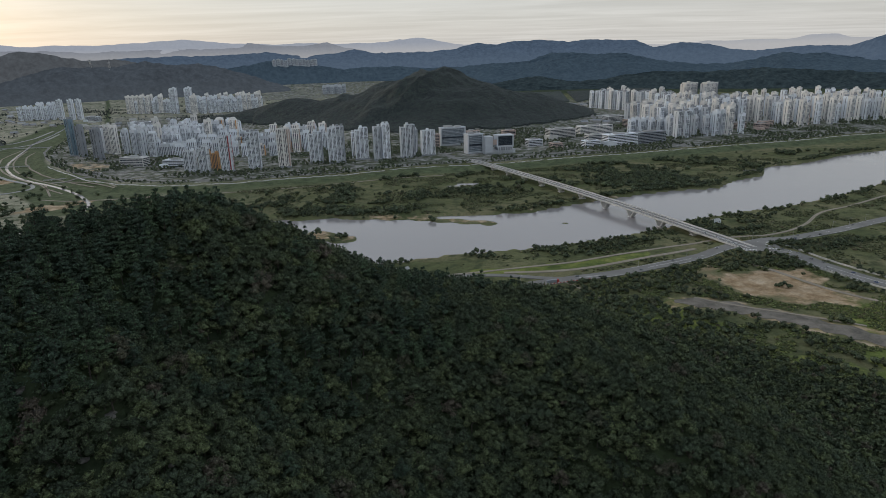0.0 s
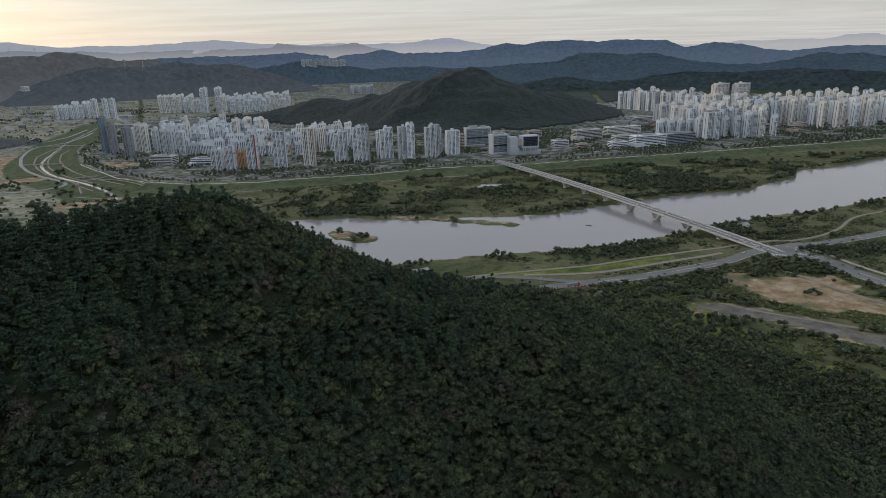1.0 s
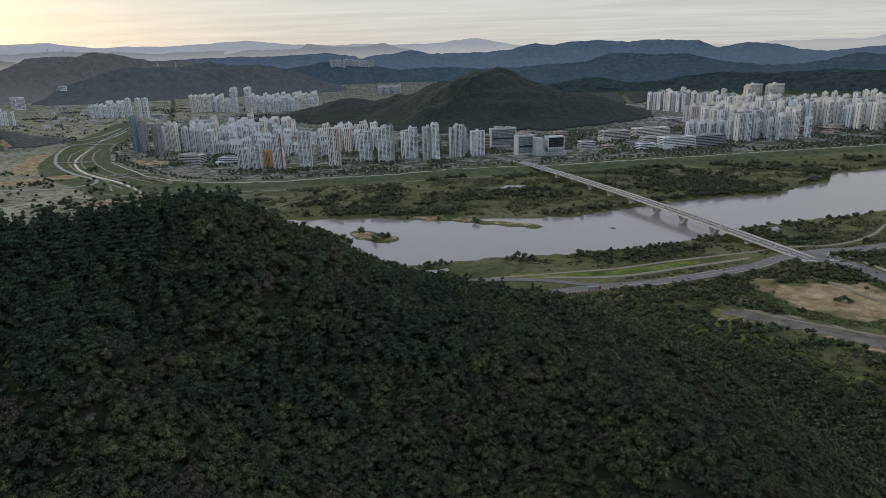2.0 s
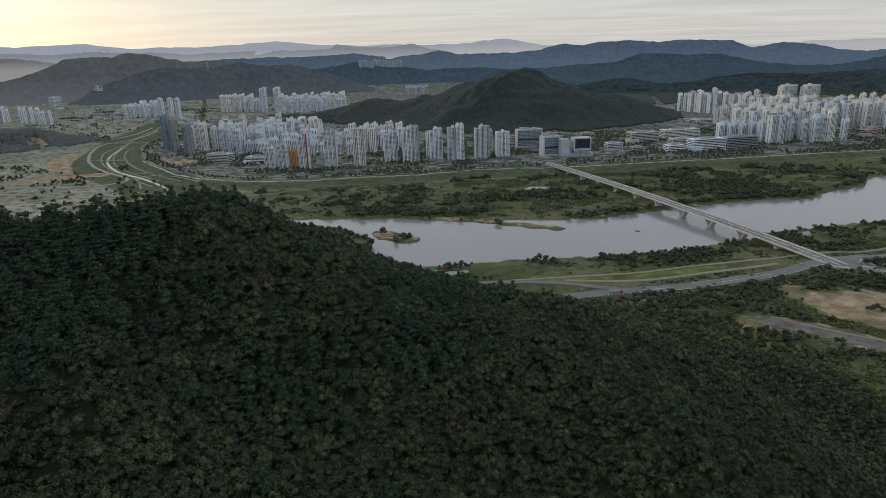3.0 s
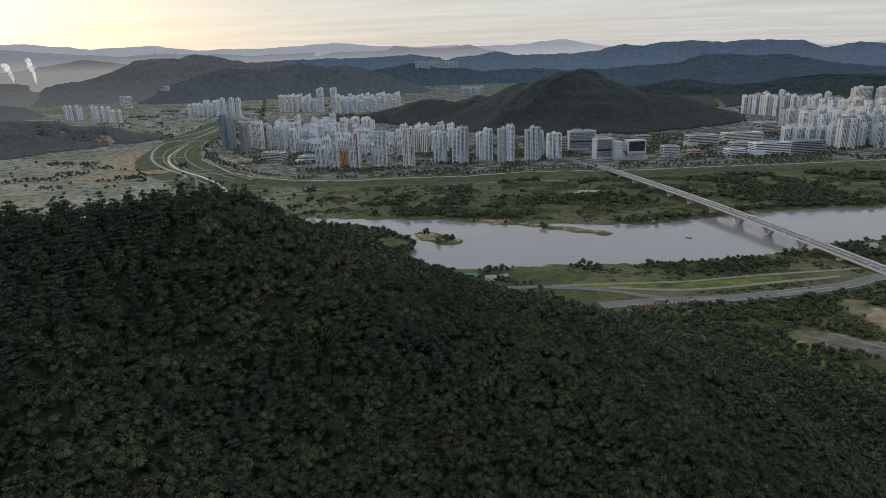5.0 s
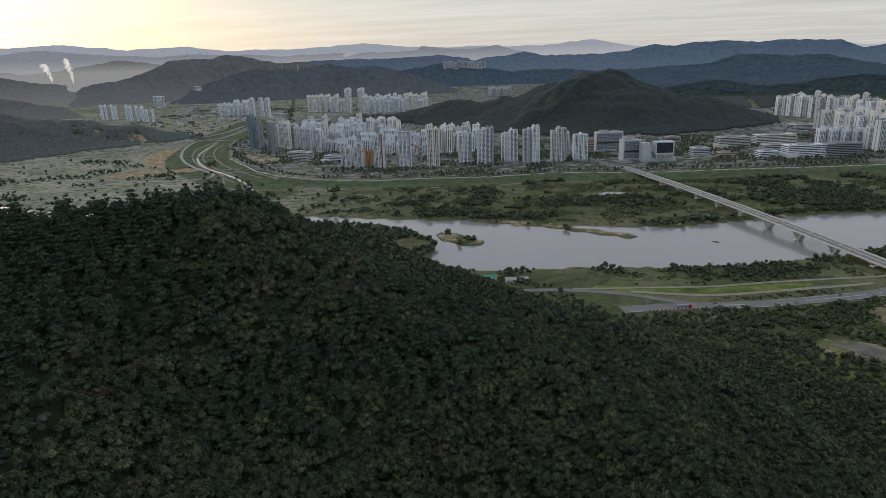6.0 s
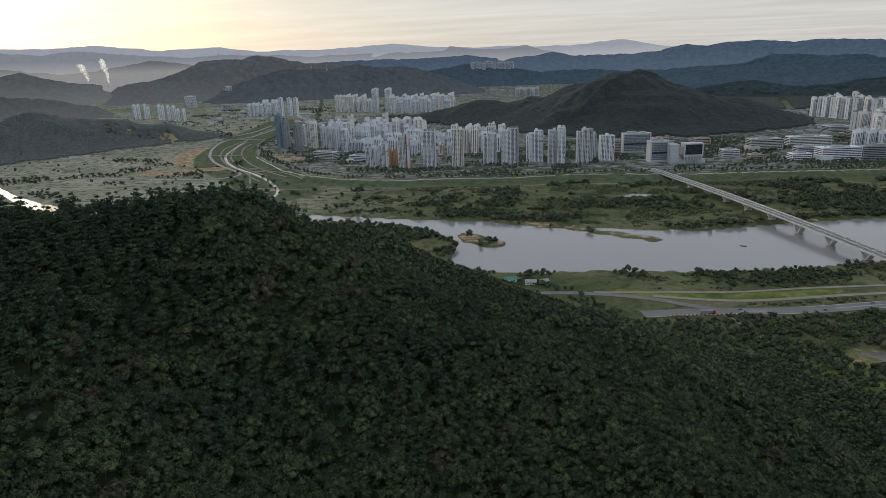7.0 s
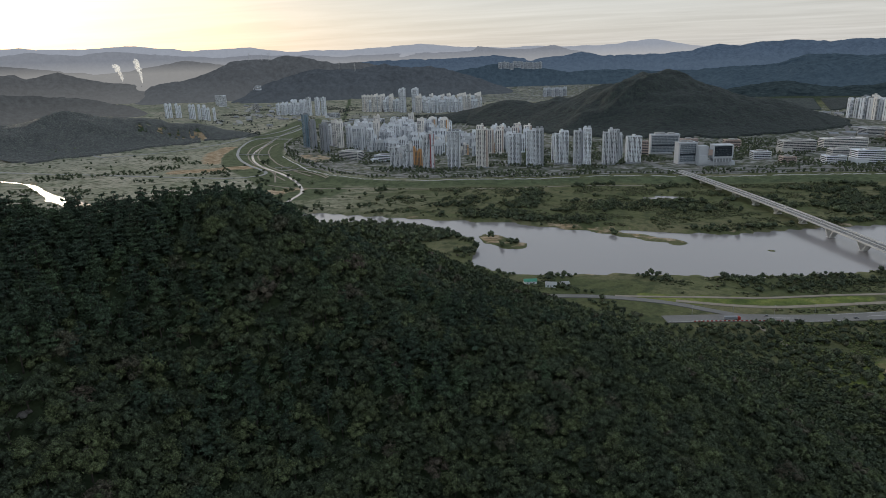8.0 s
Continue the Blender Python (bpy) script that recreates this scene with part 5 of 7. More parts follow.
for x, y, w, d, fl, wall, turn, lab, at in ((-2411, 3121, 80, 40, 14, WALL, -35, "large pale block on the western plain", False), (-2090, 3000, 34, 24, 8, CONCRETE, -30, "pale block among the fields", False), (-1830, 3080, 50, 28, 8, WALL, -25, "long white hall among the fields", False),
                                            (-1480, 2760, 60, 30, 5, WALL, -20, "white school hall by the road", True), (-1180, 2560, 110, 40, 3, WALL, -14, "wide white market hall", False), (-1330, 2480, 70, 30, 3, CONCRETE, -14, "pale low workshop beside the road", False),
                                            (250, 1690, 40, 26, 4, WALL, 15, "white low building with car park", False), (300, 1640, 30, 22, 3, WALL_SALMON, 15, "small brown shop building", False), (390, 1640, 44, 24, 4, WALL, 18, "white low laboratory building", False), (420, 1725, 50, 24, 5, CONCRETE, 18, "pale concrete campus wing", False),
                                            (620, 2050, 60, 28, 6, WALL_SALMON, 20, "brown brick campus hall with flat roof", False), (700, 2300, 60, 30, 7, WALL, 20, "white campus hall with glazed wing", True), (1000, 1960, 46, 24, 4, WALL_SALMON, 28, "low brown shop building", False), (-20, 1700, 36, 22, 9, WALL_SALMON, 12, "pinkish-brown office building behind the towers", False), (200, 1860, 40, 20, 5, WALL_SALMON, 12, "pinkish-brown school building below the hill", False),
                                            (95, 1890, 44, 18, 4, WALL_SALMON, 12, "pinkish-brown school wing below the hill", False)):
    stand(office(w, d, fl, wall, lab, at), x, y, turn)


# ---------------------------------------------------------------- trees
ICO_V = []
_g = (1 + 5**0.5) / 2
for a in (-1, 1):
    for b in (-_g, _g):
        ICO_V += [(0, a, b), (a, b, 0), (b, 0, a)]
ICO_V = np.array(ICO_V) / math.sqrt(1 + _g * _g)
ICO_F = []
for i in range(12):
    for j in range(i + 1, 12):
        for k in range(j + 1, 12):
            a, b, c = ICO_V[[i, j, k]]
            if max(np.linalg.norm(a - b), np.linalg.norm(b - c), np.linalg.norm(a - c)) < 1.1:
                ICO_F.append((i, j, k) if np.dot(np.cross(b - a, c - a), a + b + c) > 0 else (i, k, j))
ICO_F = np.array(ICO_F)


OCT_V = np.array([(1, 0, 0), (0, 1, 0), (-1, 0, 0), (0, -1, 0), (0, 0, 1), (0, 0, -1)], float)
OCT_F = np.array([(0, 1, 4), (1, 2, 4), (2, 3, 4), (3, 0, 4), (1, 0, 5), (2, 1, 5), (3, 2, 5), (0, 3, 5)])


class Plant:
    """Arrays of a plant being put together: leaf quads, leaf tris and wood quads."""

    def __init__(self, seed):
        self.r = np.random.RandomState(seed)
        self.V, self.Q, self.T, self.W = [], [], [], []
        self.n = 0

    def add(self, v):
        b = self.n
        self.V.append(np.asarray(v, float))
        self.n += len(v)
        return b

    def lump(self, c, rad, flat=0.8, full=False):
        """A rough core of twigs and inner leaves."""
        base, faces = (ICO_V, ICO_F) if full else (OCT_V, OCT_F)
        v = base * (rad * self.r.uniform(0.8, 1.2, (len(base), 1)))
        a = self.r.uniform(0, 1.5)
        v = np.stack([v[:, 0] * math.cos(a) - v[:, 1] * math.sin(a), v[:, 0] * math.sin(a) + v[:, 1] * math.cos(a), v[:, 2] * flat], 1)
        b = self.add(v + c)
        self.T.append(faces + b)

    def cards(self, c, rad, n, size, flat=0.8, up=0.25):
        """Leaf sprays on a rounded clump."""
        d = self.r.normal(size=(n, 3))
        d[:, 2] = np.abs(d[:, 2]) * 0.9 + up - 0.35 * (self.r.rand(n) < 0.3)
        d /= np.linalg.norm(d, axis=1)[:, None]
        p = np.asarray(c) + d * [1, 1, flat] * (rad * self.r.uniform(0.8, 1.12, (n, 1)))
        nrm = d + 0.55 * self.r.normal(size=(n, 3))
        nrm /= np.linalg.norm(nrm, axis=1)[:, None]
        t = np.cross(nrm, self.r.normal(size=(n, 3)))
        t /= np.linalg.norm(t, axis=1)[:, None]
        s = np.cross(nrm, t)
        a, b = size * self.r.uniform(0.6, 1.25, (n, 1)), size * self.r.uniform(0.5, 1.0, (n, 1))
        v = np.stack([p - t * a - s * b * 0.6, p + t * a - s * b * 0.6, p + s * b * 1.15], 1).reshape(-1, 3)
        o = self.add(v)
        self.T.append(o + np.arange(n * 3).reshape(n, 3))

    def limb(self, p, q, r0, r1, sides=5):
        p, q = np.array(p, float), np.array(q, float)
        d = (q - p) / np.linalg.norm(q - p)
        t = np.cross(d, (0.3, 0.9, 0.1))
        t /= np.linalg.norm(t)
        s = np.cross(d, t)
        ang = np.arange(sides) * 2 * np.pi / sides
        ring = np.cos(ang)[:, None] * t + np.sin(ang)[:, None] * s
        o = self.add(np.vstack([p + ring * r0, q + ring * r1]))
        k = np.arange(sides)
        self.W.append(o + np.stack([k, (k + 1) % sides, (k + 1) % sides + sides, k + sides], 1))

    def done(self):
        cat = lambda a, n: np.concatenate(a) if a else np.zeros((0, n), int)
        return np.concatenate(self.V), cat(self.Q, 4), cat(self.T, 3), cat(self.W, 4)


def oak(seed, H=9.0, R=3.2, clumps=9, sprays=32, size=0.31, limbs=True):
    """A broad, uneven crown of leafy boughs from near the ground to a domed top."""
    p = Plant(seed)
    lean = p.r.uniform(-0.5, 0.5, 2)
    fork = np.array([lean[0] * 0.5, lean[1] * 0.5, H * 0.35])
    p.limb((0, 0, -1.5), fork, 0.24, 0.16, 5 if limbs else 3)
    squash = p.r.uniform(0.82, 1.18)
    for k in range(clumps):
        a = k * 2.4 + p.r.uniform(-0.6, 0.6)
        f = 0.0 if k == 0 else 0.40 + 0.60 * math.sqrt(k / clumps)
        rr = R * 0.68 * f
        c = np.array([lean[0] + rr * math.cos(a) * squash, lean[1] + rr * math.sin(a) / squash, H * (0.78 - 0.42 * f * f) + p.r.uniform(-0.7, 0.7)])
        rad = R * p.r.uniform(0.30, 0.50) * (1.15 if clumps < 6 else 1.0)
        p.lump(c, rad * 0.72, 0.85)
        p.cards(c, rad * 1.02, sprays, size, 0.85)
        if limbs and k % 3 == 1:
            p.limb(fork, c, 0.10, 0.04, 3)
    return p.done()


def pine(seed, H=10.0, R=2.6, tiers=5, sprays=18, size=0.6):
    p = Plant(seed)
    bend = p.r.uniform(-0.6, 0.6, 2)
    top = np.array([bend[0], bend[1], H])
    p.limb((0, 0, -1.5), top * 0.95, 0.22, 0.06)
    for k in range(tiers):
        f = k / (tiers - 1)
        z = H * (0.36 + 0.60 * f)
        rr = R * (1 - 0.72 * f**1.3) * p.r.uniform(0.85, 1.1)
        for j in range(3 if f < 0.8 else 1):
            a = p.r.uniform(0, 6.3)
            off = rr * 0.5 if f < 0.8 else 0
            c = np.array([bend[0] * z / H + off * math.cos(a), bend[1] * z / H + off * math.sin(a), z + p.r.uniform(-0.3, 0.3)])
            p.lump(c, rr * 0.50, 0.45)
            p.cards(c, rr * 0.74, sprays // 2 + 4, size, 0.5, 0.10)
            if f < 0.8:
                p.limb((bend[0] * z / H, bend[1] * z / H, z - 0.4), c, 0.06, 0.03, 3)
    return p.done()


def bush(seed, H=4.5, R=2.6, clumps=3, sprays=8, size=0.8):
    p = Plant(seed)
    p.limb((0, 0, -1.0), (0, 0, H * 0.5), 0.16, 0.09, 3)
    for k in range(clumps):
        a = k * 2.4 + p.r.uniform(-0.4, 0.4)
        f = math.sqrt((k + 0.3) / clumps)
        c = np.array([R * 0.5 * f * math.cos(a), R * 0.5 * f * math.sin(a), H * (0.52 - 0.2 * f * f)])
        rad = R * p.r.uniform(0.5, 0.7)
        p.lump(c, rad * 0.92, 0.85)
        p.cards(c, rad, sprays, size)
    return p.done()


def far_tree(seed, H=8.0, R=3.4):
    p = Plant(seed)
    p.lump(np.array([0, 0, H * 0.55]), R * 1.1, 0.9)
    p.cards(np.array([0, 0, H * 0.6]), R * 0.95, 5, 1.3)
    return p.done()


def tussock(seed):
    """A low cushion of reeds and bramble."""
    p = Plant(seed)
    p.lump(np.array([0, 0, 0.35]), 2.4, 0.42)
    p.cards(np.array([0, 0, 0.5]), 1.9, 6, 0.7, 0.5)
    return p.done()


def scatter_stuff(name, plants, pts, mats, label, category, seed, lo=0.75, hi=1.25, shade=False):
    """Joins one copy of a plant at each point (x, y) into a single mesh."""
    r = np.random.RandomState(seed)
    pts = np.asarray(pts)
    n = len(pts)
    z = land(pts[:, 0], pts[:, 1])
    pick, ang, sc, tint = r.randint(len(plants), size=n), r.uniform(0, 6.283, n), r.uniform(lo, hi, n), r.rand(n)
    tall = sc * r.uniform(0.85, 1.2, n)
    VV, QQ, TT, qm, tm, ti = [], [], [], [], [], []
    base = 0
    for k, (V, Q, T, W) in enumerate(plants):
        idx = np.nonzero(pick == k)[0]
        if not len(idx):
            continue
        c, s = np.cos(ang[idx])[:, None], np.sin(ang[idx])[:, None]
        X = (V[:, 0] * c - V[:, 1] * s) * sc[idx][:, None] + pts[idx, 0][:, None]
        Y = (V[:, 0] * s + V[:, 1] * c) * sc[idx][:, None] + pts[idx, 1][:, None]
        Z = V[:, 2] * tall[idx][:, None] + z[idx][:, None]
        VV.append(np.stack([X, Y, Z], -1).reshape(-1, 3))
        ti.append(np.repeat(tint[idx], len(V)))
        off = base + np.arange(len(idx)) * len(V)
        leafq = np.asarray(Q, int).reshape(-1, 4)
        allq = np.concatenate([leafq, np.asarray(W, int).reshape(-1, 4)])
        kind = np.r_[np.zeros(len(leafq), int), np.ones(len(W), int)]
        QQ.append((allq[None] + off[:, None, None]).reshape(-1, 4))
        qm.append(np.tile(kind, len(idx)))
        TT.append((np.asarray(T, int).reshape(-1, 3)[None] + off[:, None, None]).reshape(-1, 3))
        tm.append(np.zeros(len(TT[-1]), int))
        base += len(idx) * len(V)
    me = mesh_np(name, np.concatenate(VV), np.concatenate(QQ), np.concatenate(TT), mats, np.concatenate(qm), np.concatenate(tm), np.concatenate(ti), shade)
    return tagged(new(name, me), label, category, kind="stuff")


def single_tree(name, plant, leaf, label):
    """A tree of its own: trunk and crown under an empty at its foot."""
    V, Q, T, W = plant
    root = tagged(new(name), label, "tree", group="trees on the near slope")
    wv = np.unique(W)
    m = np.full(len(V), -1)
    m[wv] = np.arange(len(wv))
    part("trunk", mesh_np("trunk", V[wv], m[W], mats=(BARK,)), root)
    lv = np.setdiff1d(np.arange(len(V)), wv)
    m = np.full(len(V), -1)
    m[lv] = np.arange(len(lv))
    part("crown", mesh_np("crown", V[lv], m[Q], m[T], mats=(leaf,), tint=np.full(len(lv), 0.0), shade=True), root)
    return root


def jitter_grid(x0, x1, y0, y1, step, seed):
    r = np.random.RandomState(seed)
    X, Y = np.meshgrid(np.arange(x0, x1, step), np.arange(y0, y1, step * 0.87))
    X = X + (np.arange(X.shape[0]) % 2)[:, None] * step / 2
    X = X + r.uniform(-0.36, 0.36, X.shape) * step
    Y = Y + r.uniform(-0.36, 0.36, Y.shape) * step
    return np.stack([X.ravel(), Y.ravel()], 1)


OAKS = [oak(s, H=h, R=rr) for s, h, rr in ((1, 6.8, 3.6), (2, 7.6, 4.0), (3, 6.0, 3.0), (4, 6.6, 4.2), (5, 6.4, 3.4))]
PINES = [pine(s, H=h, R=rr, sprays=26, size=0.36) for s, h, rr in ((11, 8.8, 2.9), (12, 7.8, 2.7), (13, 9.4, 3.1))]
OAKS_MID = [oak(s, H=h, R=rr, clumps=5, sprays=11, size=0.62, limbs=False) for s, h, rr in ((51, 7.2, 3.5), (52, 7.6, 3.3), (53, 6.4, 3.4))]
PINES_MID = [pine(s, H=h, R=rr, tiers=4, sprays=8, size=0.65) for s, h, rr in ((61, 8.6, 2.9), (62, 7.8, 2.7))]
OAKS_LO = [oak(s, H=h, R=rr, clumps=3, sprays=8, size=0.95, limbs=False) for s, h, rr in ((21, 7.0, 3.6), (22, 7.4, 3.4), (23, 6.2, 3.6))]
BUSHES = [bush(s, H=h, R=rr) for s, h, rr in ((31, 4.6, 3.3), (32, 6.2, 3.6), (33, 3.6, 3.0), (34, 5.2, 4.0))]
FARS = [far_tree(s) for s in (41, 42, 43)]
TUSSOCKS = [tussock(s) for s in (47, 48, 49)]
SAPLINGS = [bush(s, H=4.0, R=2.4, clumps=2, sprays=9, size=0.5) for s in (35, 36, 37)]


def behind_ridge(x, y):
    """True on slopes that the ridges before them hide from the south."""
    r = np.hypot(x - 28, y - 20)
    up = (land(x, y) + 9 - 247) / r
    hidden = np.zeros(np.shape(x), bool)
    for f in np.linspace(0.72, 0.985, 14):
        hidden |= (land(28 + (x - 28) * f, 20 + (y - 20) * f) - 247) / (r * f) > up + 0.012
    return hidden


def thin_hidden(pts, every=4):
    """Keeps each point on slopes that face the valley's south side, and one in a few of those behind a ridge."""
    return pts[~behind_ridge(*pts.T) | (np.arange(len(pts)) % every == 0)]


def canopy(name, x0, x1, y0, y1, step, cell, inside, mat, label, tall=6.0):
    """Closed woods far off: one sheet of touching crowns, each a dome of its own height and hue, down to the ground at the wood's edge."""
    X, Y = np.meshgrid(np.arange(x0, x1, step), np.arange(y0, y1, step))
    best, hue = np.full(X.shape, -9.0), np.zeros(X.shape)
    ci, cj = np.floor(X / cell).astype(int), np.floor(Y / cell).astype(int)
    for di in (-1, 0, 1):
        for dj in (-1, 0, 1):
            i, j = ci + di, cj + dj
            a, b, c = TABLE[i & 255, j & 255], TABLE[(i + 97) & 255, (j + 41) & 255], TABLE[(i + 13) & 255, (j + 171) & 255]
            d = np.hypot(X - (i + 0.1 + 0.8 * a) * cell, Y - (j + 0.1 + 0.8 * b) * cell) / (cell * (0.75 + 0.3 * c))
            v = 0.75 + 0.5 * c - 0.8 * d * d
            hue = np.where(v > best, (a * 7.3 + c) % 1.0, hue)
            best = np.maximum(best, v)
    keep = inside(X, Y) & ~behind_ridge(X, Y)
    base = land(X, Y)
    Z = np.where(keep, base + tall * (0.45 + 0.42 * np.clip(best, -0.3, 1.4)) + 0.9 * fbm(X, Y, 5, 2), base - 1.5)
    n = X.shape[1]
    corner = np.arange(X.size).reshape(X.shape)
    used = keep[:-1, :-1] | keep[1:, :-1] | keep[:-1, 1:] | keep[1:, 1:]
    c = corner[:-1, :-1][used]
    Q = np.stack([c, c + 1, c + n + 1, c + n], 1)
    ids, Q = np.unique(Q, return_inverse=True)
    V = np.stack([X, Y, Z], -1).reshape(-1, 3)[ids]
    me = mesh_np(name, V, Q.reshape(-1, 4), mats=(mat,), tint=hue.ravel()[ids], shade=True)
    return tagged(new(name, me), label, "woods", kind="stuff")


ROCKS = [(-101, 133, 1.9), (-95.5, 130, 1.5), (-97.3, 127.6, 2.0), (-81, 134, 1.7), (-82.7, 122.7, 1.4), (-65.9, 128.5, 1.6)]


def clearing(x, y):
    """True in the small clearings below the rocks."""
    gap = np.zeros(np.shape(x), bool)
    for rx, ry, size in ROCKS:
        v = Vector((28 - rx, 20 - ry)).normalized()
        gap |= to_line(x, y, [(rx, ry), (rx + 3.5 * v.x, ry + 3.5 * v.y)])[0] < 0.7 * size
    return gap


def rock_outcrops():
    r = np.random.RandomState(52)
    for rx, ry, size in ROCKS:
        p = Plant(int(abs(rx) * 10))
        for k in range(4):
            p.lump(np.array([r.uniform(-1, 1) * size * 0.7, r.uniform(-1, 1) * size * 0.7, 0.1 * size]), size * r.uniform(0.45, 0.8), 0.6, True)
        V, Q, T, W = p.done()
        rock = tagged(new("rock_outcrop", mesh_np("rock_outcrop", V, None, T, mats=(ROCK,))), "bare weathered grey rock among trees on the slope", "rock", group="rocks on the near slope")
        rock.location = (rx, ry, ht(rx, ry) + 0.3)


ROCK = surface("weathered grey rock", (0.055, 0.052, 0.046), (0.17, 0.16, 0.145), 0.5, 0.9, 0.2)


def near_woods():
    pts = jitter_grid(-330, 330, 70, 640, 4.5, 3)
    x, y = pts.T
    az = np.degrees(np.arctan2(x - 28, y - 20))
    r = np.hypot(x - 28, y - 20)
    hill = wooded_hill(x, y) + 10 * fbm(x, y, 50)
    keep = ((hill > 9) | (y < wood_edge(x))) & (r > 95) & (az > -62) & (az < 45) & ~clearing(x, y)
    rs = np.random.RandomState(8)
    pineland = fbm(x + 900, y, 70, 3) + 0.004 * (wooded_hill(x, y) - 150) + 0.25 * (rs.rand(len(x)) - 0.5)
    near = keep & (r < 300)
    mine = near & (r < 178) & (az > -45) & (az < 34)
    idx = np.nonzero(mine)[0]
    idx = idx[np.argsort(r[idx])][:290]
    mine = np.zeros(len(x), bool)
    mine[idx] = True
    protos = [single_tree("oak_tree", p, LEAF, "broad-leaved tree with a clumped dark green crown") for p in OAKS]
    protos += [single_tree("pine_tree", p, NEEDLE, "dark green pine with layered branches") for p in PINES]
    used = set()
    for i in idx:
        k = rs.randint(5) if pineland[i] < 0.02 else 5 + rs.randint(3)
        m = pose(x[i], y[i], ht(x[i], y[i]), 0, 0, rs.uniform(0, 360))
        s = rs.uniform(0.8, 1.2)
        if k not in used:
            used.add(k)
            protos[k].matrix_basis = m
        else:
            copy_thing(protos[k], m).scale = (s, s, s * rs.uniform(0.9, 1.15))
    for k in range(8):
        if k not in used:
            protos[k].matrix_basis = pose(40 + 9 * k, 118, ht(40 + 9 * k, 118))
    rest = near & ~mine
    mid = rest & ((r > 240) | (az < -58) | (az > 39))
    rest &= ~mid
    scatter_stuff("oak_woods", OAKS_MID, pts[mid & (pineland < 0.02)], (LEAF, BARK), "broad-leaved woods on the hill's shoulder", "woods", 31, 0.85, 1.2, True)
    scatter_stuff("pine_woods", PINES_MID, pts[mid & (pineland >= 0.02)], (NEEDLE, BARK), "pine woods on the hill's shoulder", "woods", 32, 0.85, 1.2, True)
    scatter_stuff("oak_woods", OAKS, pts[rest & (pineland < 0.02)], (LEAF, BARK), "dense broad-leaved woods covering the near slope", "woods", 1, 0.85, 1.2, True)
    scatter_stuff("pine_woods", PINES, pts[rest & (pineland >= 0.02)], (NEEDLE, BARK), "dense pine woods along the hill's crest", "woods", 2, 0.85, 1.2, True)
    under = jitter_grid(-330, 330, 70, 400, 4.2, 33)
    ux, uy = under.T
    ua, ur = np.degrees(np.arctan2(ux - 28, uy - 20)), np.hypot(ux - 28, uy - 20)
    sel = ((wooded_hill(ux, uy) > 9) | (uy < wood_edge(ux))) & (ur > 95) & (ur < 300) & (ua > -58) & (ua < 40) & ~clearing(ux, uy)
    scatter_stuff("understory", SAPLINGS, under[sel], (LEAF, BARK), "young trees and shrubs filling the gaps under the canopy", "shrubs", 34, 0.75, 1.2, True)
    pts = jitter_grid(-520, 480, -400, 680, 5.8, 4)
    x, y = pts.T
    az = np.degrees(np.arctan2(x - 28, y - 20))
    r = np.hypot(x - 28, y - 20)
    hill = wooded_hill(x, y) + 10 * fbm(x, y, 50)
    seen = (az > -62) & (az < 45) & (r >= 300)
    low = (y < wood_edge(x) + 25 * fbm(x, y, 50)) & (y > 60)
    lee = az < -17
    scatter_stuff("slope_woods", OAKS_LO, thin_hidden(pts[((hill > 9) | low) & seen & ~lee]), (LEAF, BARK), "woods on the lower slopes above the river", "woods", 5, 1.0, 1.4, True)
    scatter_stuff("lee_woods", OAKS_LO, thin_hidden(pts[((hill > 9) | low) & seen & lee]), (LEAF, BARK), "woods on the slope facing the river bend", "woods", 7, 1.2, 1.7, True)
    back = ((hill > 9) | (low & (x < 300))) & ((~((az > -62) & (az < 45)) & (r > 60)) | (r < 96))
    scatter_stuff("rear_woods", FARS, pts[back][::4], (LEAF, BARK), "woods on the hill's far side", "woods", 6, 0.95, 1.35, True)


near_woods()
rock_outcrops()


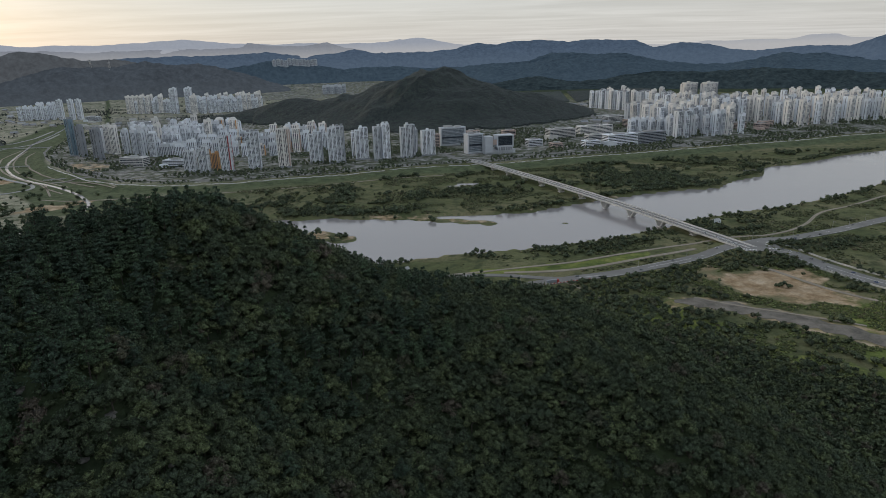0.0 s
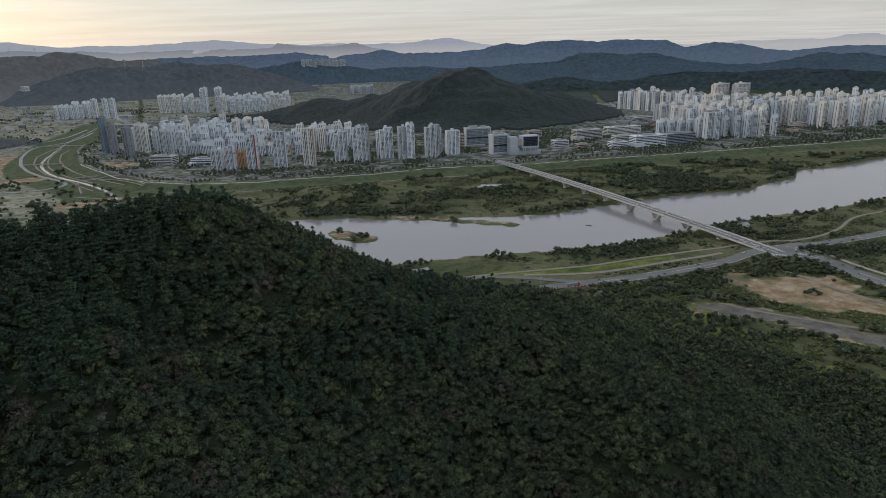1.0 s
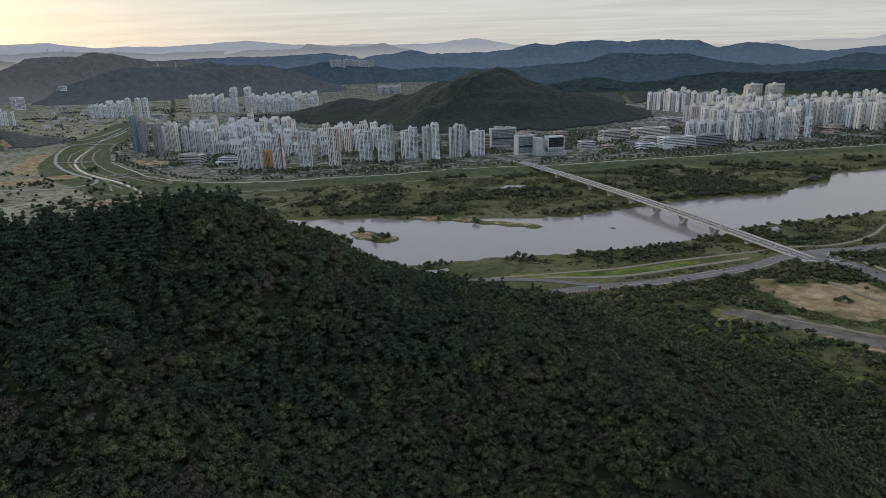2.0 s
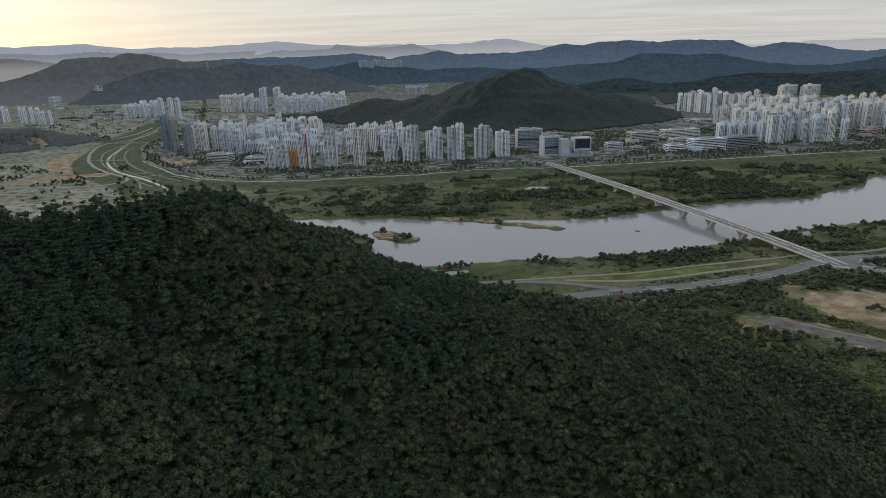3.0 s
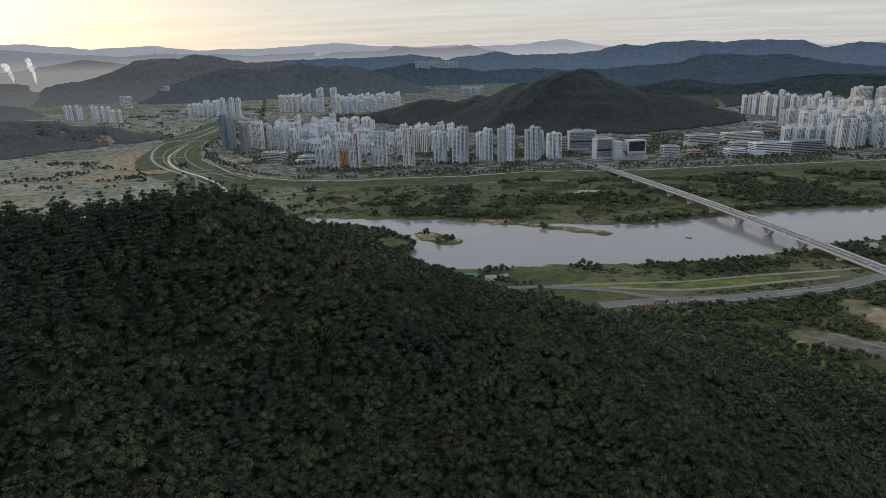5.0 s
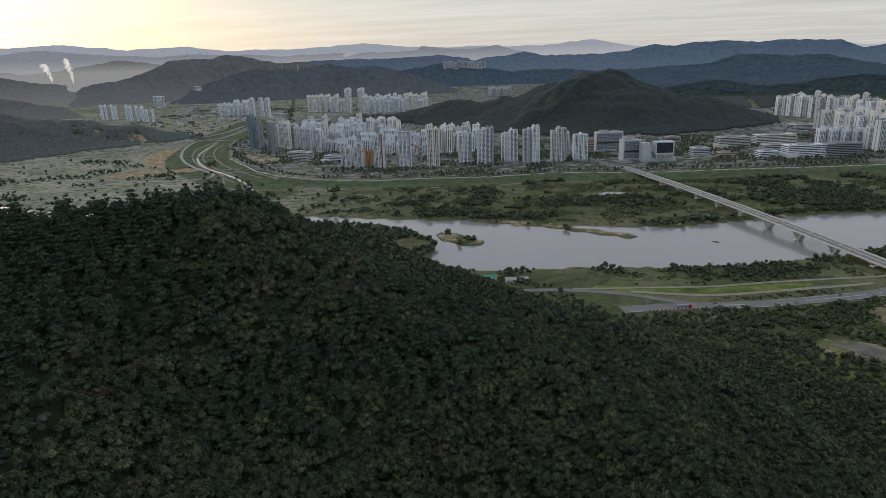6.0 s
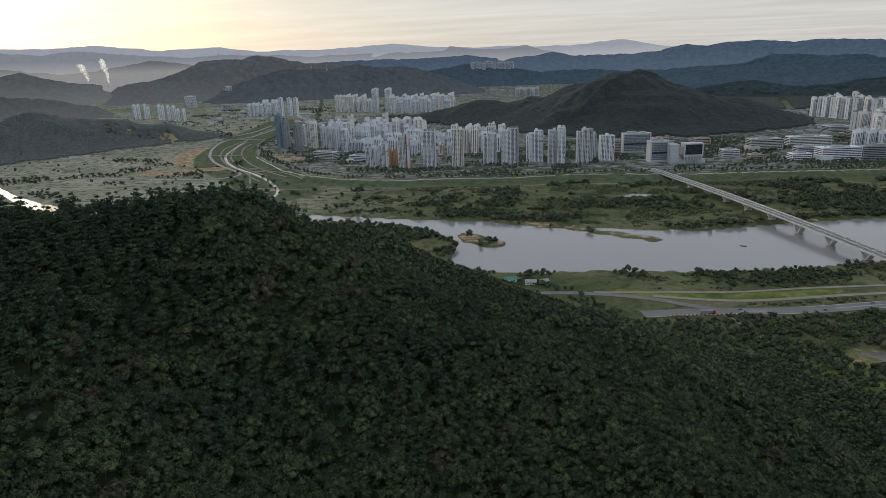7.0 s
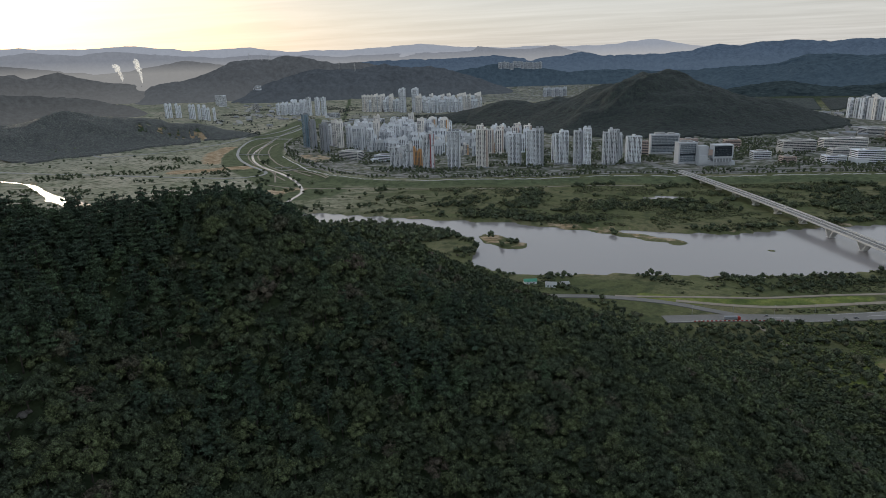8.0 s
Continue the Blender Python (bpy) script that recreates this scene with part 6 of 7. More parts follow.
def scrub():
    pts = jitter_grid(-1000, 1100, 380, 1500, 7.6, 9)
    x, y = pts.T
    d = in_river(x, y)
    k = y - along(LEVEE, x)
    w = fbm(x, y, 110, 4)
    north = (d < -6) & (k < -62) & (y > along(BANK_N, x)) & (land(x, y) > 0.8)
    east = smooth(150, 320, x)
    dense = north & (w + 0.7 * fbm(x + 31, y, 38, 3) + 0.20 * east + 0.15 * smooth(160, 20, y - along(BANK_N, x)) > 0.27)
    dense |= north & (np.abs(y - np.interp(x, [-420, -150, 0, 130], [1085, 1110, 1130, 1150])) < 38 + 30 * w) & (x > -430) & (x < 150) & (fbm(x - 90, y, 34, 3) > -0.06)
    dense &= (x > -330) | (fbm(x + 31, y, 38, 3) > 0.30)
    dense |= north & (d > np.where(x > -330, -18, -9)) & (fbm(x, y, 40, 2) > -0.02)
    dense |= (spit(x, y) > 0.3) & (d > 2) & (fbm(x, y, 18, 2) > 0.28)
    dense |= (y < along(BANK_S, x)) & (x > -460) & (x < -170) & (y > 780) & (w > -0.12)
    dense |= north & (fbm(x + 50, y, 12, 2) > 0.42)
    dense &= (to_line(x, y, [(380, 743), (66, 1478)])[0] > 14)
    scatter_stuff("river_scrub", BUSHES, thin_hidden(pts[dense]), (SHRUB, BARK), "dense willow scrub on the river's flood plain", "shrubs", 10, 0.55, 1.9, True)
    south = (y < along(BANK_S, x)) & (d < -3) & (wooded_hill(x, y) < 14) & (x > -330) & (land(x, y) > 0.8)
    wood, town, bare, lush = zones(x, y)
    r1, _ = to_line(x, y, [(60, 640), (90, 648), (135, 662), (188, 675), (240, 695), (296, 720), (350, 751), (400, 770), (451, 794), (538, 828), (640, 880), (800, 950)])
    r2, _ = to_line(x, y, [(384, 752), (402, 745), (428, 712), (448, 660), (470, 618), (500, 560), (560, 450)])
    r3, _ = to_line(x, y, [(10, 690), (63, 700), (146, 719), (223, 750), (304, 779), (378, 797), (430, 812), (479, 834), (522, 868), (587, 938)])
    r4, _ = to_line(x, y, [(-60, 668), (-6, 684), (40, 686), (80, 680), (140, 664)])
    r5, _ = to_line(x, y, [(60, 692), (150, 696), (262, 738), (320, 762)])
    rb, _ = to_line(x, y, [(380, 743), (66, 1478)])
    clear = south & (r1 > 14) & (r2 > 15) & (r3 > 6) & (r4 > 9) & (r5 > 7) & (rb > 16) & ((bare < 0.3) | (fbm(x, y, 16, 2) > 0.30)) & (town < 0.4) & ((lush < 0.3) | (y < 640))
    rg, _ = to_line(x, y, [(232, 592), (255, 586), (285, 570), (325, 540), (378, 490), (440, 430)])
    clear &= rg > 13
    thicket = clear & (x > 170) & (y < 600) & (y > wood_edge(x)) & (fbm(x + 9, y, 26, 3) - 0.004 * np.maximum(y - wood_edge(x) - 90, 0) > -0.02)
    belt = clear & (d > -22) & (fbm(x, y, 30, 2) > -0.05)
    below = clear & (y < 735 + 0.45 * (x - 330)) & (r1 < 60) & (y < np.interp(x, [60, 135, 240, 350, 450], [640, 655, 690, 745, 790]))
    loose = clear & (w > 0.10)
    loose |= clear & (y < 640) & (y > wood_edge(x)) & (w + 0.5 * fbm(x, y, 40, 2) > 0.02 + 0.25 * (lush > 0.35))
    sel = belt | (below & (w > -0.4)) | loose | thicket
    scatter_stuff("bank_scrub", BUSHES, pts[sel], (SHRUB, BARK), "scrub and small trees between road and river bank", "shrubs", 12, 0.6, 1.4, True)

    pts = jitter_grid(150, 470, 360, 700, 3.0, 27)
    x, y = pts.T
    wood, town, bare, lush = zones(x, y)
    sel = (y > wood_edge(x) - 5) & (y < along(ROAD_EDGE, x)) & (bare < 0.35) & (fbm(x, y, 22, 3) > -0.08) & (to_line(x, y, [(232, 592), (285, 570), (378, 490), (440, 430)])[0] > 7)
    scatter_stuff("meadow_tufts", TUSSOCKS, pts[sel], (TUFT, BARK), "tall grass and young shrubs on the rough meadow", "grass", 28, 0.4, 1.1, True)


def river_grass():
    pts = jitter_grid(-460, 760, 690, 1420, 5.6, 41)
    x, y = pts.T
    d = in_river(x, y)
    k = y - along(LEVEE, x)
    wood, town, bare, lush = zones(x, y)
    roads = np.minimum(to_line(x, y, RIVER_ROAD)[0] - 13, to_line(x, y, [(380, 743), (66, 1478)])[0] - 13)
    for line in ([(10, 690), (63, 700), (146, 719), (223, 750), (304, 779), (378, 797), (430, 812), (479, 834), (522, 868), (560, 915), (587, 938), (741, 1026)], [(70, 690), (150, 694), (205, 714), (262, 738), (320, 762)], [(-60, 668), (-6, 684), (40, 686), (80, 680), (140, 664)]):
        roads = np.minimum(roads, to_line(x, y, line)[0] - 6)
    sel = (d < -3) & (k < -60) & (roads > 0) & (land(x, y) > 0.6) & (wooded_hill(x, y) < 12) & (lush < 0.35) & (fbm(x + 9, y, 30, 3) > 0.02)
    scatter_stuff("river_grass", TUSSOCKS, pts[sel], (REED, BARK), "tall reeds and low bushes on the river meadows", "grass", 42, 0.5, 1.5, True)


RIVER_ROAD = [(60, 636), (90, 648), (135, 662), (188, 675), (240, 695), (296, 720), (350, 751), (400, 770), (451, 794), (538, 828), (640, 880), (800, 950), (1100, 1060)]
REED = leaf_material("reeds and low bushes", (0.072, 0.090, 0.044), (0.098, 0.114, 0.055), (0.145, 0.154, 0.074), (0.165, 0.145, 0.090), 0.7, 0.8)
ROAD_EDGE = [(170, 655), (240, 680), (296, 705), (350, 735), (400, 730), (420, 680), (450, 590), (480, 540)]
TUFT = leaf_material("meadow growth", (0.085, 0.110, 0.045), (0.120, 0.150, 0.055), (0.190, 0.205, 0.075), (0.150, 0.135, 0.080), 0.7, 0.8)
scrub()
river_grass()


def town_trees():
    pts = jitter_grid(-1250, 1500, 1280, 2300, 11, 15)
    x, y = pts.T
    k = y - along(LEVEE, x)
    sel = (k > 18) & (k < 560) & (fbm(x, y, 60, 3) > 0.02) & (town_hill(x, y) < 14)
    sel |= (k > 30) & (k < 52) & (fbm(x, y, 30, 2) > -0.1)
    sel &= (to_line(x, y, STREAM)[0] > 80) & (zones(x, y)[2] < 0.3)
    scatter_stuff("town_trees", FARS, pts[sel], (SHRUB, BARK), "street trees and gardens between the apartment towers", "trees", 16, 0.6, 1.05)
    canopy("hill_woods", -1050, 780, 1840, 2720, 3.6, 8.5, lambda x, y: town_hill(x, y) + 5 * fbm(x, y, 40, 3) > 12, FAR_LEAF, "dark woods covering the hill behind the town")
    canopy("scarp_woods", -2300, -1300, 1300, 2100, 4.2, 9.0, lambda x, y: (ridge(x, y, SCARP_HILL) + 4 * fbm(x, y, 40, 3) > 6) & (np.hypot(x - 28, y - 20) < 2650) & ((to_line(x, y, SCAR)[0] > 34 + 30 * fbm(x, y, 22, 2)) | (fbm((x + y) * 0.7, (x - y) * 0.2, 9, 2) < 0.07)), HAZE_LEAF, "hazy woods on the low hill beyond the stream", 5.0)
    pts = jitter_grid(-2300, 780, 1300, 2720, 13, 17)
    x, y = pts.T
    sel = ((town_hill(x, y) > 12) | (ridge(x, y, SCARP_HILL) > 8)) & behind_ridge(x, y) & (np.hypot(x - 28, y - 20) < 2700)
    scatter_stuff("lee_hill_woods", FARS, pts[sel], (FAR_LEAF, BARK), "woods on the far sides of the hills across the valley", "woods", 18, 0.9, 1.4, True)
    pts = jitter_grid(-1750, -600, 980, 1500, 14, 21)
    x, y = pts.T
    sel = ((fbm(x, y, 90, 3) > 0.24) | (fbm(x, y, 20, 2) > 0.38)) & (in_river(x, y) < -5) & (y - along(LEVEE, x) < -40) & (land(x, y) > 0.5) & (zones(x, y)[2] < 0.3) & (to_line(x, y, STREAM)[0] > 85)
    scatter_stuff("meadow_scrub", BUSHES, pts[sel], (SHRUB, BARK), "scattered shrubs on the western meadow", "shrubs", 22, 0.7, 1.5)


def plain_trees():
    """Hedges, orchards and small woods on the plain and in the side valley."""
    pts = jitter_grid(-2500, -850, 1950, 3500, 13, 23)
    x, y = pts.T
    far = np.hypot(x - 28, y - 20)
    open_land = (to_line(x, y, STREAM)[0] > 70) & (ridge(x, y, SCARP_HILL) < 12) & (town_hill(x, y) < 12) & (far < 3700)
    sel = open_land & ((fbm(x, y, 120, 3) > 0.22) | (fbm(x + 70, y, 30, 2) > 0.36))
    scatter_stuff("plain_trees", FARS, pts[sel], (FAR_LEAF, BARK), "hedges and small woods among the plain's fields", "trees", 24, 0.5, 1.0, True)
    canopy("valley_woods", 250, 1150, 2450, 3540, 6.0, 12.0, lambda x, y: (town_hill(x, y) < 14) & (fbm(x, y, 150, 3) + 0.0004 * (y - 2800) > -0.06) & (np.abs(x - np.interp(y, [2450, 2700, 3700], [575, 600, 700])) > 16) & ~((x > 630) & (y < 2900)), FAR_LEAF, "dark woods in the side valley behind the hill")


def poplars():
    first = single_tree("poplar_tree", oak(71, H=13, R=2.3, clumps=6, sprays=8), SHRUB, "slender green poplar in a row by the road")
    tagged(first, "slender green poplar in a row by the road", "tree", group="poplar row")
    for k in range(7):
        x, y = 449 + 3.4 * k, 752 + 3.2 * k
        m = pose(x, y, ht(x, y), 0, 0, 50 * k)
        if k:
            copy_thing(first, m)
        else:
            first.matrix_basis = m


town_trees()
plain_trees()
poplars()


# ---------------------------------------------------------------- the junction and its roads
def ground_plate(name, cx, cy, rx, ry, mat, label, lift):
    n = 28
    V = [(cx, cy, 0)] + [(cx + rx * math.cos(6.2832 * k / n), cy + ry * math.sin(6.2832 * k / n), 0) for k in range(n)]
    z = max(land(np.array([v[0] for v in V]), np.array([v[1] for v in V]))) + lift
    V = [(x, y, z) for x, y, _ in V] + [(x, y, z - 1.5) for x, y, _ in V[1:]]
    T = [(0, 1 + k, 1 + (k + 1) % n) for k in range(n)]
    Q = [(1 + k, 1 + n + k, 1 + n + (k + 1) % n, 1 + (k + 1) % n) for k in range(n)]
    return tagged(new(name, mesh_np(name, V, Q, T, mats=(mat,))), label, "road", kind="structure"), z


_, JZ = ground_plate("road_13", 392, 752, 27, 21, ASPHALT, "wide asphalt junction at the bridge head", 0.75)
V = []
for s, z in ((-14, JZ - 0.1), (4, deck_z(4) + 0.06), (30, deck_z(30) + 0.12)):
    for u in (-8.2, 8.2):
        q = B0 + B_DIR * s + B_SIDE * u
        V.append((q.x, q.y, z))
tagged(new("road_14", mesh_np("road_14", V, [(0, 1, 3, 2), (2, 3, 5, 4)], mats=(ASPHALT,))), "asphalt ramp from the junction on to the bridge", "road", kind="structure")


def stripes(cx, cy, turn, n, gap, w, length):
    """A zebra crossing: each bar a part of the crossing."""
    root = tagged(new("zebra_crossing"), "white painted zebra crossing on the asphalt junction", "road marking")
    root.matrix_world = pose(cx, cy, JZ + 0.03, 0, 0, turn)
    me = boxes_mesh("bar", [(-w / 2, w / 2, -length / 2, length / 2, 0, 0.02)], LINE)
    for k in range(n):
        ob = part("bar", me, root)
        ob.location = ((k - (n - 1) / 2) * gap, 0, 0)


stripes(378, 738, -20, 9, 1.6, 0.8, 5)
stripes(410, 760, 60, 9, 1.6, 0.8, 5)
stripes(372, 762, 62, 9, 1.6, 0.8, 5)
stripes(408, 738, -25, 9, 1.6, 0.8, 5)

SOUTH_ROAD = [(384, 752), (402, 745), (428, 712), (448, 660), (470, 618), (500, 560), (560, 450)]
for n, (line, off, w, lift) in enumerate(((RIVER_ROAD, 0, 0.5, 0.64), (RIVER_ROAD, 7.6, 0.35, 0.64), (RIVER_ROAD, -7.6, 0.35, 0.64), (SOUTH_ROAD, 0, 0.6, 0.64), (SOUTH_ROAD, 9, 0.35, 0.64), (SOUTH_ROAD, -9, 0.35, 0.64))):
    ribbon("road_line_%d" % (n + 1), line, w, LINE, "white road line", lift, offset=off, thick=-0.55, category="road marking")
for n, (line, off) in enumerate((([(402, 738), (428, 706), (448, 656), (470, 614), (500, 556)], 13), ([(412, 752), (436, 714), (456, 664), (478, 622), (508, 564)], -12))):
    ribbon("roadside_wall_%d" % (n + 1), line, 0.5, CONCRETE, "low pale concrete wall along the road", 1.9, offset=off, thick=2.0, category="wall")


def along_road(line, s, off):
    """A place and heading s metres along a line."""
    pts = rounded(line, 12)
    for a, b in zip(pts[:-1], pts[1:]):
        d = (b - a).length
        if s <= d:
            break
        s -= d
    v = (b - a).normalized()
    p = a + v * s + Vector((v.y, -v.x, 0)) * off
    return p.x, p.y, math.degrees(math.atan2(v.y, v.x))


def road_top(x, y, width=17):
    r = np.array([-0.5, 0, 0.5]) * width
    return float(max(land(x + r, y + 0 * r).max(), land(x + 0 * r, y + r).max())) + 0.62


def barrier():
    root = tagged(new("traffic_barrier"), "red and white plastic traffic barrier along the road edge", "barrier")
    reds = boxes_mesh("block", [(-0.95, 0.95, -0.25, 0.25, 0, 0.45), (-0.85, 0.85, -0.15, 0.15, 0.45, 1.0)], RED)
    white = boxes_mesh("block", [(-0.95, 0.95, -0.25, 0.25, 0, 0.45), (-0.85, 0.85, -0.15, 0.15, 0.45, 1.0)], LINE)
    for k in range(44):
        x, y, a = along_road(RIVER_ROAD, 24 + k * 2.0, 8.1)
        ob = part("block", reds if k % 2 else white, root)
        ob.matrix_world = pose(x, y, road_top(x, y, 8) - 0.1, 0, 0, a)


barrier()


# ---------------------------------------------------------------- vehicles
def car(paint, label, L=4.5, W=1.8, H=1.45):
    """A car along x: body with rounded ends, glazed cabin, four wheels."""
    root = tagged(new("car"), label, "car", group="cars on the roads")
    sec = [(-L / 2, 0.35, 0.9), (-L / 2 + 0.15, 0.3, 0.95), (-L * 0.2, 0.28, 0.98), (L * 0.28, 0.28, 0.92), (L / 2 - 0.2, 0.3, 0.75), (L / 2, 0.4, 0.65)]
    V, Q = [], []
    for x, z0, z1 in sec:
        w = W / 2 * (0.9 if abs(x) > L / 2 - 0.1 else 1.0)
        V += [(x, -w, z0), (x, -w, z1 - 0.08), (x, -w + 0.12, z1), (x, w - 0.12, z1), (x, w, z1 - 0.08), (x, w, z0)]
    for k in range(len(sec) - 1):
        for j in range(6):
            a, b = k * 6 + j, k * 6 + (j + 1) % 6
            Q.append((a, b, b + 6, a + 6))
    e = (len(sec) - 1) * 6
    Q += [(0, 5, 4, 1), (1, 4, 3, 2), (e, e + 1, e + 4, e + 5), (e + 1, e + 2, e + 3, e + 4)]
    part("body", mesh_np("body", V, Q, mats=(paint,)), root)
    c = [(-L * 0.40, 0.95), (-L * 0.30, H), (L * 0.08, H), (L * 0.26, 0.93)]
    V = [(x, s * (W / 2 - (0.1 if z < 1 else 0.28)), z) for x, z in c for s in (-1, 1)]
    Q = [(0, 1, 3, 2), (4, 5, 7, 6), (0, 2, 4, 6), (1, 7, 5, 3)]
    part("window_glass", mesh_np("window_glass", V, Q, mats=(GLASS,)), root)
    part("roof", mesh_np("roof", [(x, y, H + 0.015) for x, y in ((-L * 0.3, -W / 2 + 0.28), (L * 0.08, -W / 2 + 0.28), (L * 0.08, W / 2 - 0.28), (-L * 0.3, W / 2 - 0.28))] + [(x, y, H - 0.04) for x, y in ((-L * 0.3, -W / 2 + 0.28), (L * 0.08, -W / 2 + 0.28), (L * 0.08, W / 2 - 0.28), (-L * 0.3, W / 2 - 0.28))],
                                 [(0, 1, 2, 3), (0, 4, 5, 1), (1, 5, 6, 2), (2, 6, 7, 3), (3, 7, 4, 0)], mats=(paint,)), root)
    n = 10
    V = [(0.33 * math.cos(6.2832 * k / n), s * 0.1, 0.33 * math.sin(6.2832 * k / n)) for s in (-1, 1) for k in range(n)]
    Q = [(k, (k + 1) % n, n + (k + 1) % n, n + k) for k in range(n)]
    T = [(0, k + 1, k) for k in range(1, n - 1)] + [(n, n + k, n + k + 1) for k in range(1, n - 1)]
    wheel = mesh_np("wheel", V, Q, T, mats=(RUBBER,))
    for x in (-L * 0.3, L * 0.31):
        for y in (-W / 2 + 0.08, W / 2 - 0.08):
            part("wheel", wheel, root).location = (x, y, 0.33)
    return root


PAINTS = [("white", (0.70, 0.70, 0.70)), ("black", (0.02, 0.02, 0.022)), ("grey", (0.22, 0.23, 0.24)), ("silver", (0.45, 0.46, 0.47)), ("red", (0.35, 0.03, 0.03)), ("blue", (0.04, 0.08, 0.22))]
CARS = []
for nm, col in PAINTS:
    m, nt, b = node_mat(nm + " car paint")
    dust = noise_node(nt, 3.0, 4)
    nt.links.new(ramp_node(nt, dust.outputs[0], [(0.35, tuple(v * 0.9 for v in col)), (0.7, tuple(min(1, v * 1.08 + 0.01) for v in col))]).outputs[0], b.inputs["Base Color"])
    b.inputs["Roughness"].default_value, b.inputs["Coat Weight"].default_value = 0.35, 0.6
    CARS.append(car(m, nm + " saloon car on the asphalt"))
crng = random.Random(4)
used = set()


def put_car(k, m):
    if k not in used:
        used.add(k)
        CARS[k].matrix_basis = m
    else:
        copy_thing(CARS[k], m)


for s, lane in ((16, -5.6), (17, -2.2), (23, -5.6), (25, -2.2), (44, -2.2), (30, -5.6), (38, -2.2), (47, -5.6), (52, -2.2), (60, -5.6), (71, -2.2), (96, -5.6), (150, 2.2), (205, 5.6), (262, -2.2), (318, 5.6), (400, 2.2), (455, -5.6), (520, 5.6), (610, -2.2), (690, 2.2), (740, 5.6), (735, -5.6), (750, 2.2)):
    p = B0 + B_DIR * s + B_SIDE * lane
    a = math.degrees(math.atan2(B_DIR.y, B_DIR.x)) + (0 if lane > 0 else 180)
    put_car(crng.choice((0, 0, 0, 0, 3, 0, 2, 0, 3, 4)), pose(p.x, p.y, deck_z(s) + 0.13, 0, 0, a))
for line, s, lane in [(RIVER_ROAD, q, l) for q, l in ((66, 4), (96, -4), (120, 5.5), (175, 4), (230, -5), (260, 5), (305, -4), (420, 4), (436, 4), (450, -5), (480, 5), (560, -4), (640, 4))] + [(SOUTH_ROAD, q, l) for q, l in ((34, -6), (44, -3), (52, -6), (58, 5), (70, -3), (82, -6), (96, 5), (120, -4), (150, 5), (185, -5), (220, 4))]:
    x, y, a = along_road(line, s, lane)
    put_car(crng.choice((0, 0, 1, 2, 2, 3, 5, 4)), pose(x, y, road_top(x, y), 0, 0, a + (180 if lane < 0 else 0)))


def truck():
    root = tagged(new("truck"), "articulated truck with a dark trailer and red cab", "truck")
    part("trailer", boxes_mesh("trailer", [(-8.0, 4.0, -1.25, 1.25, 1.15, 3.9), (-8.0, 4.0, -0.5, 0.5, 0.8, 1.15)], WALL_GREY), root, "dark grey box trailer")
    part("cab", boxes_mesh("cab", [(4.6, 6.9, -1.25, 1.25, 0.6, 3.2), (4.8, 6.3, -1.15, 1.15, 3.2, 3.7)], RED), root, "red cab")
    part("windscreen", boxes_mesh("windscreen", [(6.9, 6.96, -1.1, 1.1, 1.9, 2.9)], GLASS), root)
    n = 12
    V = [(0.5 * math.cos(6.2832 * k / n), s * 0.18, 0.5 * math.sin(6.2832 * k / n)) for s in (-1, 1) for k in range(n)]
    Q = [(k, (k + 1) % n, n + (k + 1) % n, n + k) for k in range(n)]
    T = [(0, k + 1, k) for k in range(1, n - 1)] + [(n, n + k, n + k + 1) for k in range(1, n - 1)]
    w = mesh_np("wheel", V, Q, T, mats=(RUBBER,))
    for x in (-6.6, -5.4, 3.0, 5.9):
        for y in (-1.05, 1.05):
            part("wheel", w, root).location = (x, y, 0.5)
    x, y, a = along_road(RIVER_ROAD, 62, 5.5)
    root.matrix_basis = pose(x, y, road_top(x, y), 0, 0, a)


truck()


# ---------------------------------------------------------------- lamps and poles
def street_lamp():
    root = tagged(new("street_lamp"), "tall grey steel street lamp beside the road", "street lamp", group="street lamps along the river road")
    V, Q = [], []
    n = 6
    for z, r in ((0, 0.16), (10, 0.09)):
        V += [(r * math.cos(6.2832 * k / n), r * math.sin(6.2832 * k / n), z) for k in range(n)]
    Q = [(k, (k + 1) % n, n + (k + 1) % n, n + k) for k in range(n)]
    part("pole", mesh_np("pole", V, Q, mats=(STEEL,)), root)
    part("arm", boxes_mesh("arm", [(-0.06, 0.06, 0, 2.6, 9.8, 9.95)], STEEL), root)
    part("lamp_head", boxes_mesh("lamp_head", [(-0.2, 0.2, 2.0, 3.1, 9.68, 9.8)], STEEL), root)
    return root


LAMP = street_lamp()
for k in range(16):
    x, y, a = along_road(RIVER_ROAD, 30 + 38 * k, -9.6)
    m = pose(x, y, ht(x, y), 0, 0, a + 180)
    if k == 0:
        LAMP.matrix_basis = m
    else:
        copy_thing(LAMP, m)
for k in range(9):
    x, y, a = along_road(SOUTH_ROAD, 30 + 34 * k, 11.5)
    copy_thing(LAMP, pose(x, y, ht(x, y), 0, 0, a + 180))


